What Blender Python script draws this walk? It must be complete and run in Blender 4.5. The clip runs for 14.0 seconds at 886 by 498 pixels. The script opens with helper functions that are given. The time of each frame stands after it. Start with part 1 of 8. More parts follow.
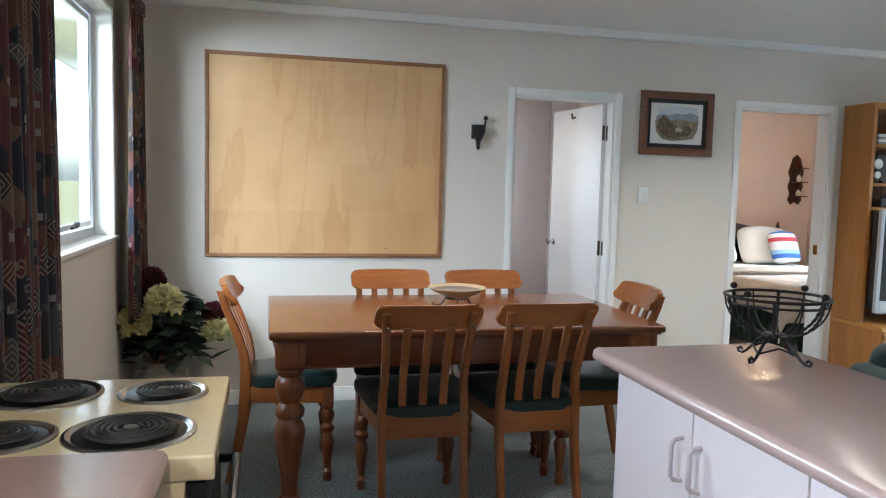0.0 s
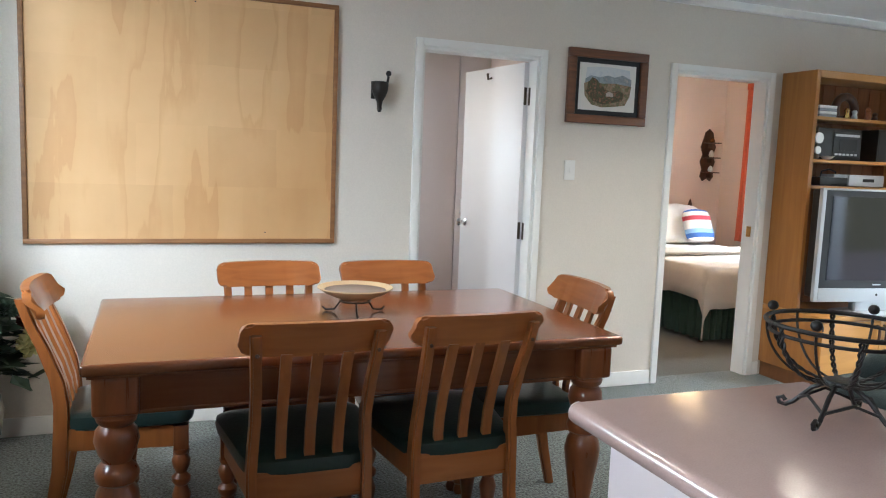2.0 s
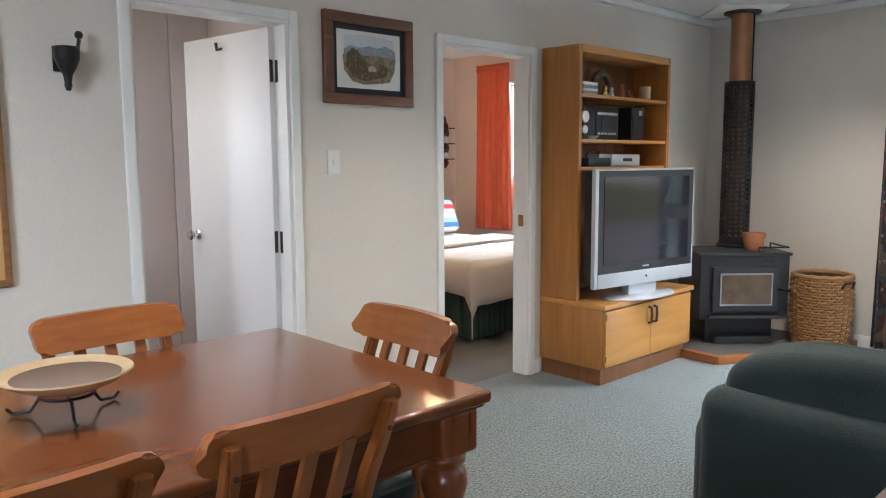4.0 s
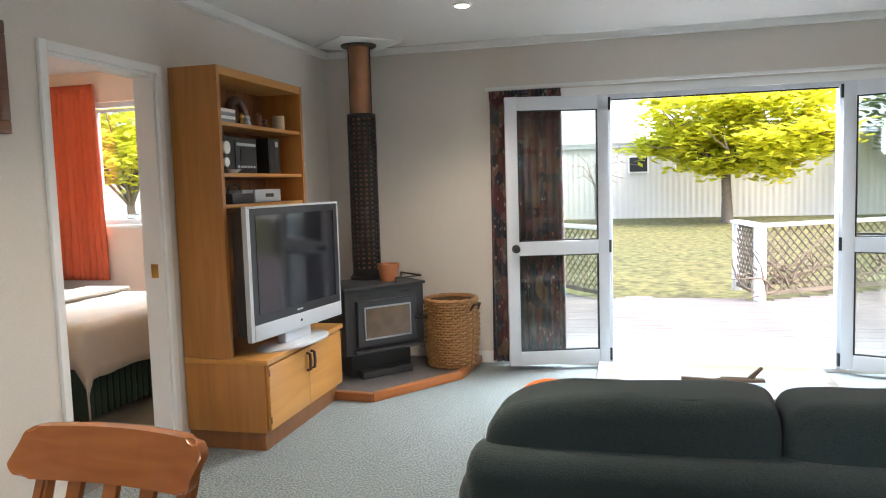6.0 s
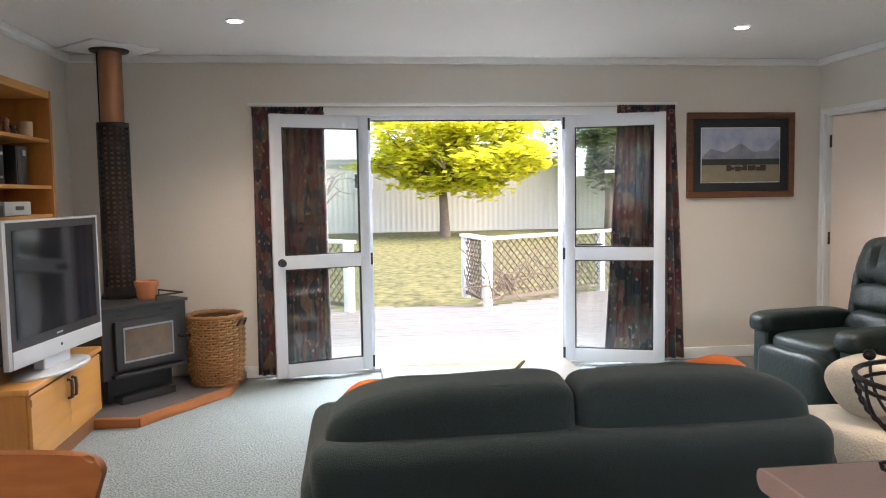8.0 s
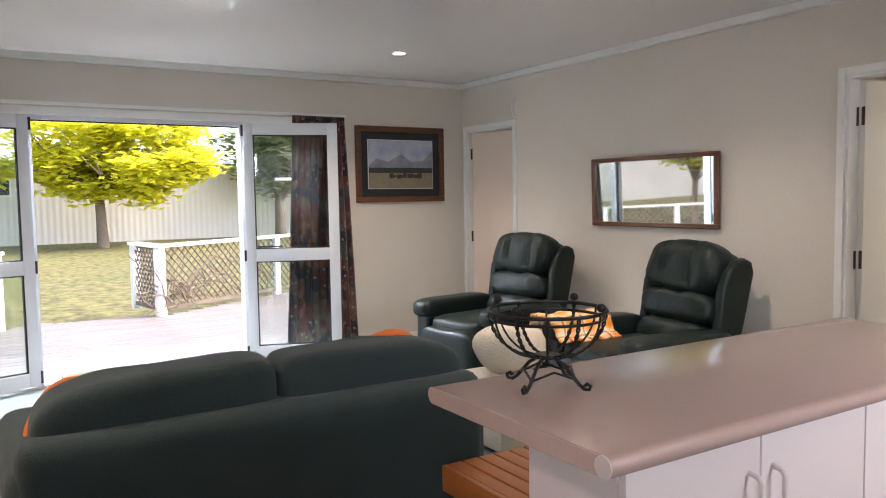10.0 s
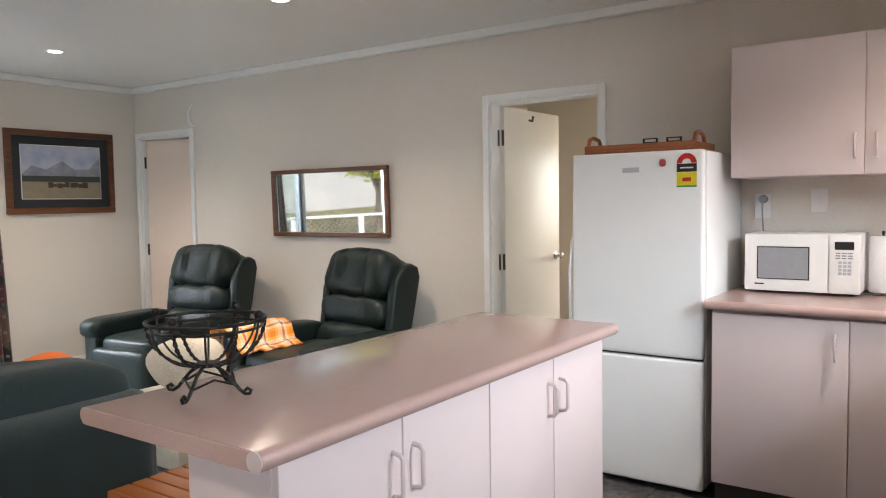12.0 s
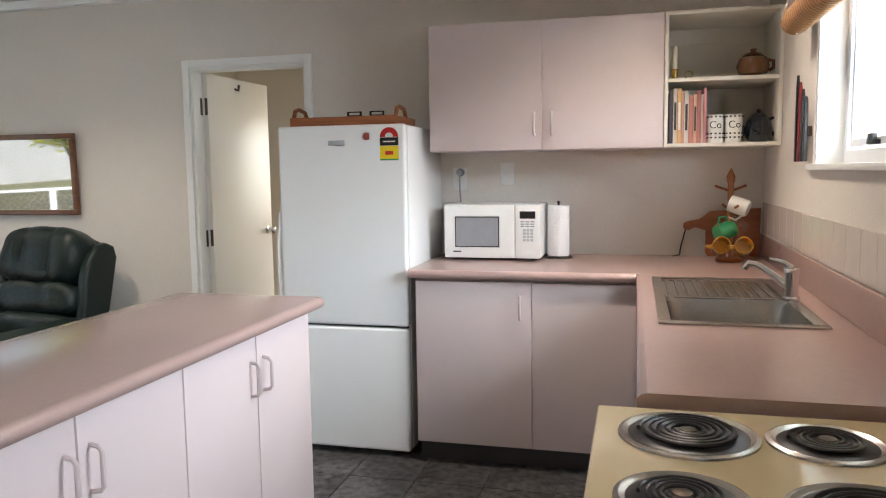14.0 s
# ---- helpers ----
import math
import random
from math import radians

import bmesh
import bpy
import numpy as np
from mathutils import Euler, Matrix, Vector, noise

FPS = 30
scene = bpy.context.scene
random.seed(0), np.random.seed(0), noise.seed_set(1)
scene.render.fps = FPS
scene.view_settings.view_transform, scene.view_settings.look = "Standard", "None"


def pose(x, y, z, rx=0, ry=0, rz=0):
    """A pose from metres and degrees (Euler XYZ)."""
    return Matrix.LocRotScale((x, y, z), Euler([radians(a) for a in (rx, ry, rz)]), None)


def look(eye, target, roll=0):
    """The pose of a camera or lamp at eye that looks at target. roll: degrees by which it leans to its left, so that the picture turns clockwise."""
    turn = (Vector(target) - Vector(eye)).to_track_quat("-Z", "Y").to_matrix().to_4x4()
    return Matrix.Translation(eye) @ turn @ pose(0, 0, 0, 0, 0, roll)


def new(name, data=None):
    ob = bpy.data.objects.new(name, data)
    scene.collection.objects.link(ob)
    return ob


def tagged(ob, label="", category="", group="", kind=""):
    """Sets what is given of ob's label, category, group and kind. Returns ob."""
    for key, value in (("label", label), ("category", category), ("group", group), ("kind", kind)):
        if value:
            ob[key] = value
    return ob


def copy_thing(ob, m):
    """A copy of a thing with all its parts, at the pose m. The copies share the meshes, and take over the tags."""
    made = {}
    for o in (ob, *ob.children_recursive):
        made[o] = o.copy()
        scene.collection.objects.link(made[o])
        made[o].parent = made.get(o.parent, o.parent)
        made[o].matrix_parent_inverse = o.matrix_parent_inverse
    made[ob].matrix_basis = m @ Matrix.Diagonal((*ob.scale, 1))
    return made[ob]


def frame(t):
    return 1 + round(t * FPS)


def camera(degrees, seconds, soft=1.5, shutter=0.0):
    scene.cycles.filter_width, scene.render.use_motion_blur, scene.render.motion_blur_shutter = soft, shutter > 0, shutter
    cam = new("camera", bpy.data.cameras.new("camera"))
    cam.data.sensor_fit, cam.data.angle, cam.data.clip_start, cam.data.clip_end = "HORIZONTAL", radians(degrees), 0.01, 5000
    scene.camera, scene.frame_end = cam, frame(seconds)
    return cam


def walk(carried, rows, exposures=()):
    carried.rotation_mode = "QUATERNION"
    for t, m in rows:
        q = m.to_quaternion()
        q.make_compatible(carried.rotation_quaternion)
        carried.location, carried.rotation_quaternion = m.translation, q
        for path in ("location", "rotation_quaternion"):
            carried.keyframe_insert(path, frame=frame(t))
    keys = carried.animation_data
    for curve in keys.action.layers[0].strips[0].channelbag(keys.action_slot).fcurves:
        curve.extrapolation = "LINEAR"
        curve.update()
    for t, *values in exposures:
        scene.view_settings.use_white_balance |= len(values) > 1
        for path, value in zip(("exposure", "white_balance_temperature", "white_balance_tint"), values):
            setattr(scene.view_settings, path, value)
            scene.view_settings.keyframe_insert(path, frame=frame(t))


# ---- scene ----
SKY, SUN = 0.105, 0.9
LIGHTS = [(5.07, 1.02, 17), (5.05, 4.16, 20), (2.94, 0.98, 17), (2.94, 4.16, 23), (0.75, 4.2, 10), (-0.05, 0.85, 12), (1.75, -1.55, 9), (1.5, 5.95, 6)]
# unseen fill lamps added outside the openings to boost sky light: lamp centre, point that it faces, width, height,
# strength
SKYLIGHT = [((7.0, 2.6, 2.75), (3.4, 2.6, 1.35), 2.6, 0.9, 195), ((-1.9, 2.6, 2.2), (1.2, 4.6, 0.6), 1.3, 0.9, 24), ((-2.0, 5.9, 2.1), (1.5, 3.0, 0.6), 1.2, 0.9, 21), ((-1.7, 1.4, 2.15), (1.0, 1.4, 1.1), 1.3, 0.6, 16), ((7.0, 7.35, 2.7), (4.8, 7.3, 0.5), 0.8, 0.8, 55), ((0.3, 7.2, 1.75), (2.3, 6.1, 1.2), 1.1, 0.95, 3.4), ((1.7, -2.85, 1.55), (2.2, -0.6, 1.2), 0.65, 0.9, 1.5)]
# seconds, stops, kelvin, tint
EXPOSURES = [(0, 2.98, 5700, 7), (2, 3.15, 5900, 8), (4.5, 2.95, 6000, 11), (6.5, 2.92, 6550, 13), (9.5, 2.8, 6650, 18), (11, 2.8, 6650, 18), (12, 3.06, 6550, 15), (14, 2.96, 6350, 12)]
cam = camera(60.9, 14.0, soft=1.1)
PATH = [
    (0, (0.119, 0.864, 1.356), (0.576, 2.804, 1.19), 1.5),
    (0.5, (0.164, 0.95, 1.367), (0.655, 2.879, 1.176), 1.5),
    (1, (0.173, 1.145, 1.372), (0.702, 3.062, 1.157), 1.5),
    (1.5, (0.207, 1.404, 1.357), (0.849, 3.284, 1.132), 1.8),
    (2, (0.305, 1.654, 1.344), (1.029, 3.505, 1.116), 2.2),
    (2.2, (0.33, 1.741, 1.337), (1.086, 3.578, 1.104), 2.0),
    (4.3, (0.5, 2.678, 1.335), (1.982, 4.002, 1.113), -1.0),
    (4.5, (0.498, 2.753, 1.332), (2.053, 3.991, 1.119), -1.5),
    (5, (0.522, 2.914, 1.333), (2.241, 3.917, 1.126), -2.1),
    (5.5, (0.642, 3.086, 1.36), (2.488, 3.829, 1.164), -1.9),
    (6, (0.666, 3.198, 1.363), (2.597, 3.691, 1.192), -1.7),
    (6.5, (0.649, 3.371, 1.38), (2.624, 3.646, 1.227), -1.4),
    (7, (0.589, 3.464, 1.389), (2.581, 3.556, 1.234), -1.3),
    (7.2, (0.574, 3.458, 1.379), (2.568, 3.487, 1.229), -1.2),
    (9.3, (0.224, 3.641, 1.373), (2.076, 2.904, 1.209), -1.1),
    (9.5, (0.205, 3.633, 1.376), (2.023, 2.814, 1.215), -1.2),
    (10, (0.144, 3.718, 1.343), (1.84, 2.668, 1.204), -0.9),
    (10.5, (0.105, 3.762, 1.349), (1.664, 2.515, 1.227), -0.7),
    (11, (0.066, 3.767, 1.349), (1.484, 2.361, 1.235), -0.6),
    (11.5, (0.032, 3.749, 1.348), (1.317, 2.22, 1.234), -0.7),
    (12, (0.015, 3.727, 1.345), (1.164, 2.094, 1.221), -0.9),
    (12.5, (-0.008, 3.714, 1.347), (0.997, 1.991, 1.202), -0.8),
    (13, (-0.007, 3.691, 1.334), (0.834, 1.883, 1.171), -0.7),
    (13.5, (-0.021, 3.675, 1.332), (0.654, 1.801, 1.147), -0.5),
    (14, (-0.031, 3.658, 1.344), (0.461, 1.731, 1.138), -0.8),
]
walk(cam, [(t, look(eye, target, roll)) for t, eye, target, roll in PATH], EXPOSURES)

# ---- world and light ----
world = bpy.data.worlds.new("world")
scene.world = world
world.use_nodes = True
wn = world.node_tree
sky = wn.nodes.new("ShaderNodeTexSky")
sky.sky_type = "NISHITA"
sky.sun_disc = False
sky.sun_elevation, sky.sun_rotation = radians(46), radians(210)
sky.dust_density, sky.air_density = 3.0, 1.0
wn.links.new(sky.outputs[0], wn.nodes["Background"].inputs[0])
wn.nodes["Background"].inputs[1].default_value = SKY


def sun_lamp(elevation, azimuth, strength, angle):
    data = bpy.data.lights.new("sun", "SUN")
    data.energy, data.angle, data.color = strength, radians(angle), (1.0, 0.95, 0.88)
    ob = new("sun", data)
    d = Vector((math.sin(radians(azimuth)) * math.cos(radians(elevation)), math.cos(radians(azimuth)) * math.cos(radians(elevation)), math.sin(radians(elevation))))
    ob.matrix_world = look(d * 30, (0, 0, 0))
    return ob


sun_lamp(46, 210, SUN, 30)


def sky_lamp(at, to, w, h, power):
    data = bpy.data.lights.new("window_skylight", "AREA")
    data.shape, data.size, data.size_y, data.energy, data.color = "RECTANGLE", w, h, power, (0.86, 0.94, 1.0)
    new("window_skylight", data).matrix_world = look(at, to)


for row in SKYLIGHT:
    sky_lamp(*row)


# ---- mesh helpers ----
def B():
    return bmesh.new()


def box(bm, x0, x1, y0, y1, z0, z1, bevel=0.0, seg=2):
    r = bmesh.ops.create_cube(bm, size=1.0)
    vs = r["verts"]
    for v in vs:
        v.co = Vector((x0 + (v.co.x + 0.5) * (x1 - x0), y0 + (v.co.y + 0.5) * (y1 - y0), z0 + (v.co.z + 0.5) * (z1 - z0)))
    if bevel > 0:
        es = list({e for v in vs for e in v.link_edges})
        bmesh.ops.bevel(bm, geom=es, offset=bevel, segments=seg, profile=0.6, affect="EDGES")
    return bm


def prism(bm, pts, z0, z1, bevel=0.0, seg=2, m=None):
    """Extrude the outline pts (x, y) from z0 to z1, moved by the matrix m."""
    m = m or Matrix.Identity(4)
    low = [bm.verts.new(m @ Vector((x, y, z0))) for x, y in pts]
    top = [bm.verts.new(m @ Vector((x, y, z1))) for x, y in pts]
    n = len(pts)
    fs = [bm.faces.new(list(reversed(low))), bm.faces.new(top)]
    for i in range(n):
        fs.append(bm.faces.new((low[i], low[(i + 1) % n], top[(i + 1) % n], top[i])))
    bmesh.ops.recalc_face_normals(bm, faces=fs)
    if bevel > 0:
        es = list({e for f in fs[:2] for e in f.edges})
        bmesh.ops.bevel(bm, geom=es, offset=bevel, segments=seg, profile=0.6, affect="EDGES")
    return bm


def lathe(bm, profile, n=20, c=(0, 0, 0), m=None):
    rings = []
    for r, z in profile:
        ring = []
        for i in range(n):
            a = 2 * math.pi * i / n
            p = Vector((c[0] + max(r, 0.0004) * math.cos(a), c[1] + max(r, 0.0004) * math.sin(a), c[2] + z))
            ring.append(bm.verts.new(m @ p if m is not None else p))
        rings.append(ring)
    for a, b in zip(rings, rings[1:]):
        for i in range(n):
            bm.faces.new((a[i], a[(i + 1) % n], b[(i + 1) % n], b[i]))
    bm.faces.new(list(reversed(rings[0])))
    bm.faces.new(rings[-1])
    return bm


def tube(bm, pts, r, n=8, closed=False, taper=None):
    pts = [Vector(p) for p in pts]
    rings, k = [], len(pts)
    up, last = Vector((0, 0, 1)), None
    for i, p in enumerate(pts):
        if closed:
            d = pts[(i + 1) % k] - pts[i - 1]
        else:
            d = pts[min(i + 1, k - 1)] - pts[max(i - 1, 0)]
        d.normalize()
        if last is None:
            u = d.cross(up)
            if u.length < 0.3:
                u = d.cross(Vector((1, 0, 0)))
        else:
            u = last - d * last.dot(d)
        u.normalize()
        last = u
        w = u.cross(d)
        rr = r if taper is None else r * taper[i]
        rings.append([bm.verts.new(p + u * rr * math.cos(2 * math.pi * j / n) + w * rr * math.sin(2 * math.pi * j / n)) for j in range(n)])
    pairs = list(zip(rings, rings[1:])) + ([(rings[-1], rings[0])] if closed else [])
    for a, b in pairs:
        for j in range(n):
            bm.faces.new((a[j], a[(j + 1) % n], b[(j + 1) % n], b[j]))
    if not closed:
        bm.faces.new(list(reversed(rings[0])))
        bm.faces.new(rings[-1])
    return bm


def puff(bm, c, size, e1=0.35, e2=0.35, nu=24, nv=14, wob=0.0, seed=0, m=None):
    """A soft cushion: a rounded box of the given full size."""
    def pw(v, e):
        return math.copysign(abs(v) ** e, v)
    rings = []
    for j in range(1, nv):
        b = -math.pi / 2 + math.pi * j / nv
        ring = []
        for i in range(nu):
            a = 2 * math.pi * i / nu
            p = Vector((size[0] / 2 * pw(math.cos(b), e1) * pw(math.cos(a), e2), size[1] / 2 * pw(math.cos(b), e1) * pw(math.sin(a), e2), size[2] / 2 * pw(math.sin(b), e1)))
            if wob:
                p += p.normalized() * wob * noise.noise(p * 7 + Vector((seed, 0, 0)))
            p += Vector(c)
            ring.append(bm.verts.new(m @ p if m is not None else p))
        rings.append(ring)
    for a, b in zip(rings, rings[1:]):
        for i in range(nu):
            bm.faces.new((a[i], a[(i + 1) % nu], b[(i + 1) % nu], b[i]))
    bm.faces.new(list(reversed(rings[0])))
    bm.faces.new(rings[-1])
    return bm


def finish(name, bm, mat, smooth=38):
    me = bpy.data.meshes.new(name)
    bmesh.ops.recalc_face_normals(bm, faces=bm.faces)
    bm.to_mesh(me)
    bm.free()
    me.materials.append(mat)
    if smooth:
        me.polygons.foreach_set("use_smooth", [True] * len(me.polygons))
        me.set_sharp_from_angle(angle=radians(smooth))
    return me


def part(name, bm, mat, parent, label="", m=None, smooth=38):
    ob = new(name, finish(name, bm, mat, smooth))
    ob.parent = parent
    if m is not None:
        ob.matrix_basis = m
    return tagged(ob, label)


def thing(name, m, label, category, group=""):
    ob = new(name)
    ob.empty_display_size = 0.1
    ob.matrix_basis = m
    return tagged(ob, label, category, group)


def solid(name, bm, mat, label, category="", kind="", group="", smooth=38):
    return tagged(new(name, finish(name, bm, mat, smooth)), label, category, group, kind)


AT = pose


# ---- materials ----
def mat(name, color, rough=0.5, metal=0.0, var=0.12, scale=6.0, bump=0.0, bscale=60.0, fine=0.0, coat=0.0, spec=0.5, second=None, sheen=0.0, rand=False):
    m = bpy.data.materials.new(name)
    m.use_nodes = True
    nt = m.node_tree
    bs = nt.nodes["Principled BSDF"]
    bs.inputs["Roughness"].default_value, bs.inputs["Metallic"].default_value = rough, metal
    bs.inputs["Specular IOR Level"].default_value = spec
    bs.inputs["Coat Weight"].default_value = coat
    bs.inputs["Coat Roughness"].default_value = 0.12
    bs.inputs["Sheen Weight"].default_value = sheen
    tc = nt.nodes.new("ShaderNodeTexCoord")
    at = tc.outputs["Object"]
    if rand:
        oi = nt.nodes.new("ShaderNodeObjectInfo")
        sh = nt.nodes.new("ShaderNodeVectorMath")
        sh.operation, sh.inputs[1].default_value = "MULTIPLY_ADD", (41.0, 67.0, 23.0)
        nt.links.new(oi.outputs["Random"], sh.inputs[0])
        nt.links.new(at, sh.inputs[2])
        at = sh.outputs[0]
    no = nt.nodes.new("ShaderNodeTexNoise")
    no.inputs["Scale"].default_value, no.inputs["Detail"].default_value = scale, 5.0
    nt.links.new(at, no.inputs["Vector"])
    ramp = nt.nodes.new("ShaderNodeMixRGB")
    c2 = second or tuple(c * (1 - var) for c in color)
    c1 = tuple(min(1.0, c * (1 + var * 0.6)) for c in color) if second is None else color
    ramp.inputs[1].default_value, ramp.inputs[2].default_value = (*c1, 1), (*c2, 1)
    nt.links.new(no.outputs["Fac"], ramp.inputs[0])
    out = ramp.outputs[0]
    if fine:
        n2 = nt.nodes.new("ShaderNodeTexNoise")
        n2.inputs["Scale"].default_value, n2.inputs["Detail"].default_value = bscale, 3.0
        nt.links.new(at, n2.inputs["Vector"])
        mr = nt.nodes.new("ShaderNodeMapRange")
        mr.inputs["From Min"].default_value, mr.inputs["From Max"].default_value = 0.3, 0.7
        mr.inputs["To Min"].default_value, mr.inputs["To Max"].default_value = 1 - fine, 1 + fine
        nt.links.new(n2.outputs["Fac"], mr.inputs["Value"])
        mu = nt.nodes.new("ShaderNodeVectorMath")
        mu.operation = "SCALE"
        nt.links.new(out, mu.inputs[0])
        nt.links.new(mr.outputs[0], mu.inputs["Scale"])
        out = mu.outputs[0]
    nt.links.new(out, bs.inputs["Base Color"])
    if bump:
        n3 = nt.nodes.new("ShaderNodeTexNoise")
        n3.inputs["Scale"].default_value, n3.inputs["Detail"].default_value = bscale, 4.0
        nt.links.new(at, n3.inputs["Vector"])
        bp = nt.nodes.new("ShaderNodeBump")
        bp.inputs["Strength"].default_value, bp.inputs["Distance"].default_value = bump, 0.01
        nt.links.new(n3.outputs["Fac"], bp.inputs["Height"])
        nt.links.new(bp.outputs[0], bs.inputs["Normal"])
    return m


def wood(name, c1, c2, rough=0.35, axis=0, scale=3.0, coat=0.3, relief=0.03):
    """Streaked grain along the axis (0 x, 1 y, 2 z)."""
    m = bpy.data.materials.new(name)
    m.use_nodes = True
    nt = m.node_tree
    bs = nt.nodes["Principled BSDF"]
    bs.inputs["Coat Weight"].default_value, bs.inputs["Coat Roughness"].default_value = coat, 0.15
    tc = nt.nodes.new("ShaderNodeTexCoord")
    mp = nt.nodes.new("ShaderNodeMapping")
    sc = [scale * 9] * 3
    sc[axis] = scale * 0.7
    mp.inputs["Scale"].default_value = sc
    nt.links.new(tc.outputs["Object"], mp.inputs["Vector"])
    no = nt.nodes.new("ShaderNodeTexNoise")
    no.inputs["Scale"].default_value, no.inputs["Detail"].default_value, no.inputs["Distortion"].default_value = 1.6, 6.0, 0.8
    nt.links.new(mp.outputs[0], no.inputs["Vector"])
    rp = nt.nodes.new("ShaderNodeValToRGB")
    rp.color_ramp.elements[0].position, rp.color_ramp.elements[1].position = 0.3, 0.72
    rp.color_ramp.elements[0].color, rp.color_ramp.elements[1].color = (*c2, 1), (*c1, 1)
    nt.links.new(no.outputs["Fac"], rp.inputs[0])
    big = nt.nodes.new("ShaderNodeTexNoise")
    big.inputs["Scale"].default_value = 2.2
    nt.links.new(tc.outputs["Object"], big.inputs["Vector"])
    oi = nt.nodes.new("ShaderNodeObjectInfo")
    ad = nt.nodes.new("ShaderNodeMath")
    ad.operation = "ADD"
    nt.links.new(big.outputs["Fac"], ad.inputs[0])
    nt.links.new(oi.outputs["Random"], ad.inputs[1])
    mr = nt.nodes.new("ShaderNodeMapRange")
    mr.inputs["From Min"].default_value, mr.inputs["From Max"].default_value = 0.2, 1.6
    mr.inputs["To Min"].default_value, mr.inputs["To Max"].default_value = 0.85, 1.15
    nt.links.new(ad.outputs[0], mr.inputs["Value"])
    sv = nt.nodes.new("ShaderNodeVectorMath")
    sv.operation = "SCALE"
    nt.links.new(rp.outputs[0], sv.inputs[0])
    nt.links.new(mr.outputs[0], sv.inputs["Scale"])
    nt.links.new(sv.outputs[0], bs.inputs["Base Color"])
    rr = nt.nodes.new("ShaderNodeMapRange")
    rr.inputs["To Min"].default_value, rr.inputs["To Max"].default_value = rough * 0.8, rough * 1.3
    nt.links.new(no.outputs["Fac"], rr.inputs["Value"])
    if relief:
        nt.links.new(rr.outputs[0], bs.inputs["Roughness"])
    else:
        bs.inputs["Roughness"].default_value = rough
    bp = nt.nodes.new("ShaderNodeBump")
    bp.inputs["Strength"].default_value, bp.inputs["Distance"].default_value = relief, 0.002
    nt.links.new(no.outputs["Fac"], bp.inputs["Height"])
    nt.links.new(bp.outputs[0], bs.inputs["Normal"])
    return m


def glass(name, tint=(1, 1, 1)):
    m = bpy.data.materials.new(name)
    m.use_nodes = True
    nt = m.node_tree
    bs = nt.nodes["Principled BSDF"]
    nt.nodes.remove(bs)
    tr = nt.nodes.new("ShaderNodeBsdfTransparent")
    tr.inputs[0].default_value = (*tint, 1)
    gl = nt.nodes.new("ShaderNodeBsdfGlossy")
    gl.inputs["Roughness"].default_value = 0.02
    mx = nt.nodes.new("ShaderNodeMixShader")
    mx.inputs[0].default_value = 0.05
    nt.links.new(tr.outputs[0], mx.inputs[1])
    nt.links.new(gl.outputs[0], mx.inputs[2])
    nt.links.new(mx.outputs[0], nt.nodes["Material Output"].inputs[0])
    return m


def glow(name, color, strength):
    m = bpy.data.materials.new(name)
    m.use_nodes = True
    bs = m.node_tree.nodes["Principled BSDF"]
    bs.inputs["Base Color"].default_value = (*color, 1)
    bs.inputs["Emission Color"].default_value = (*color, 1)
    bs.inputs["Emission Strength"].default_value = strength
    return m


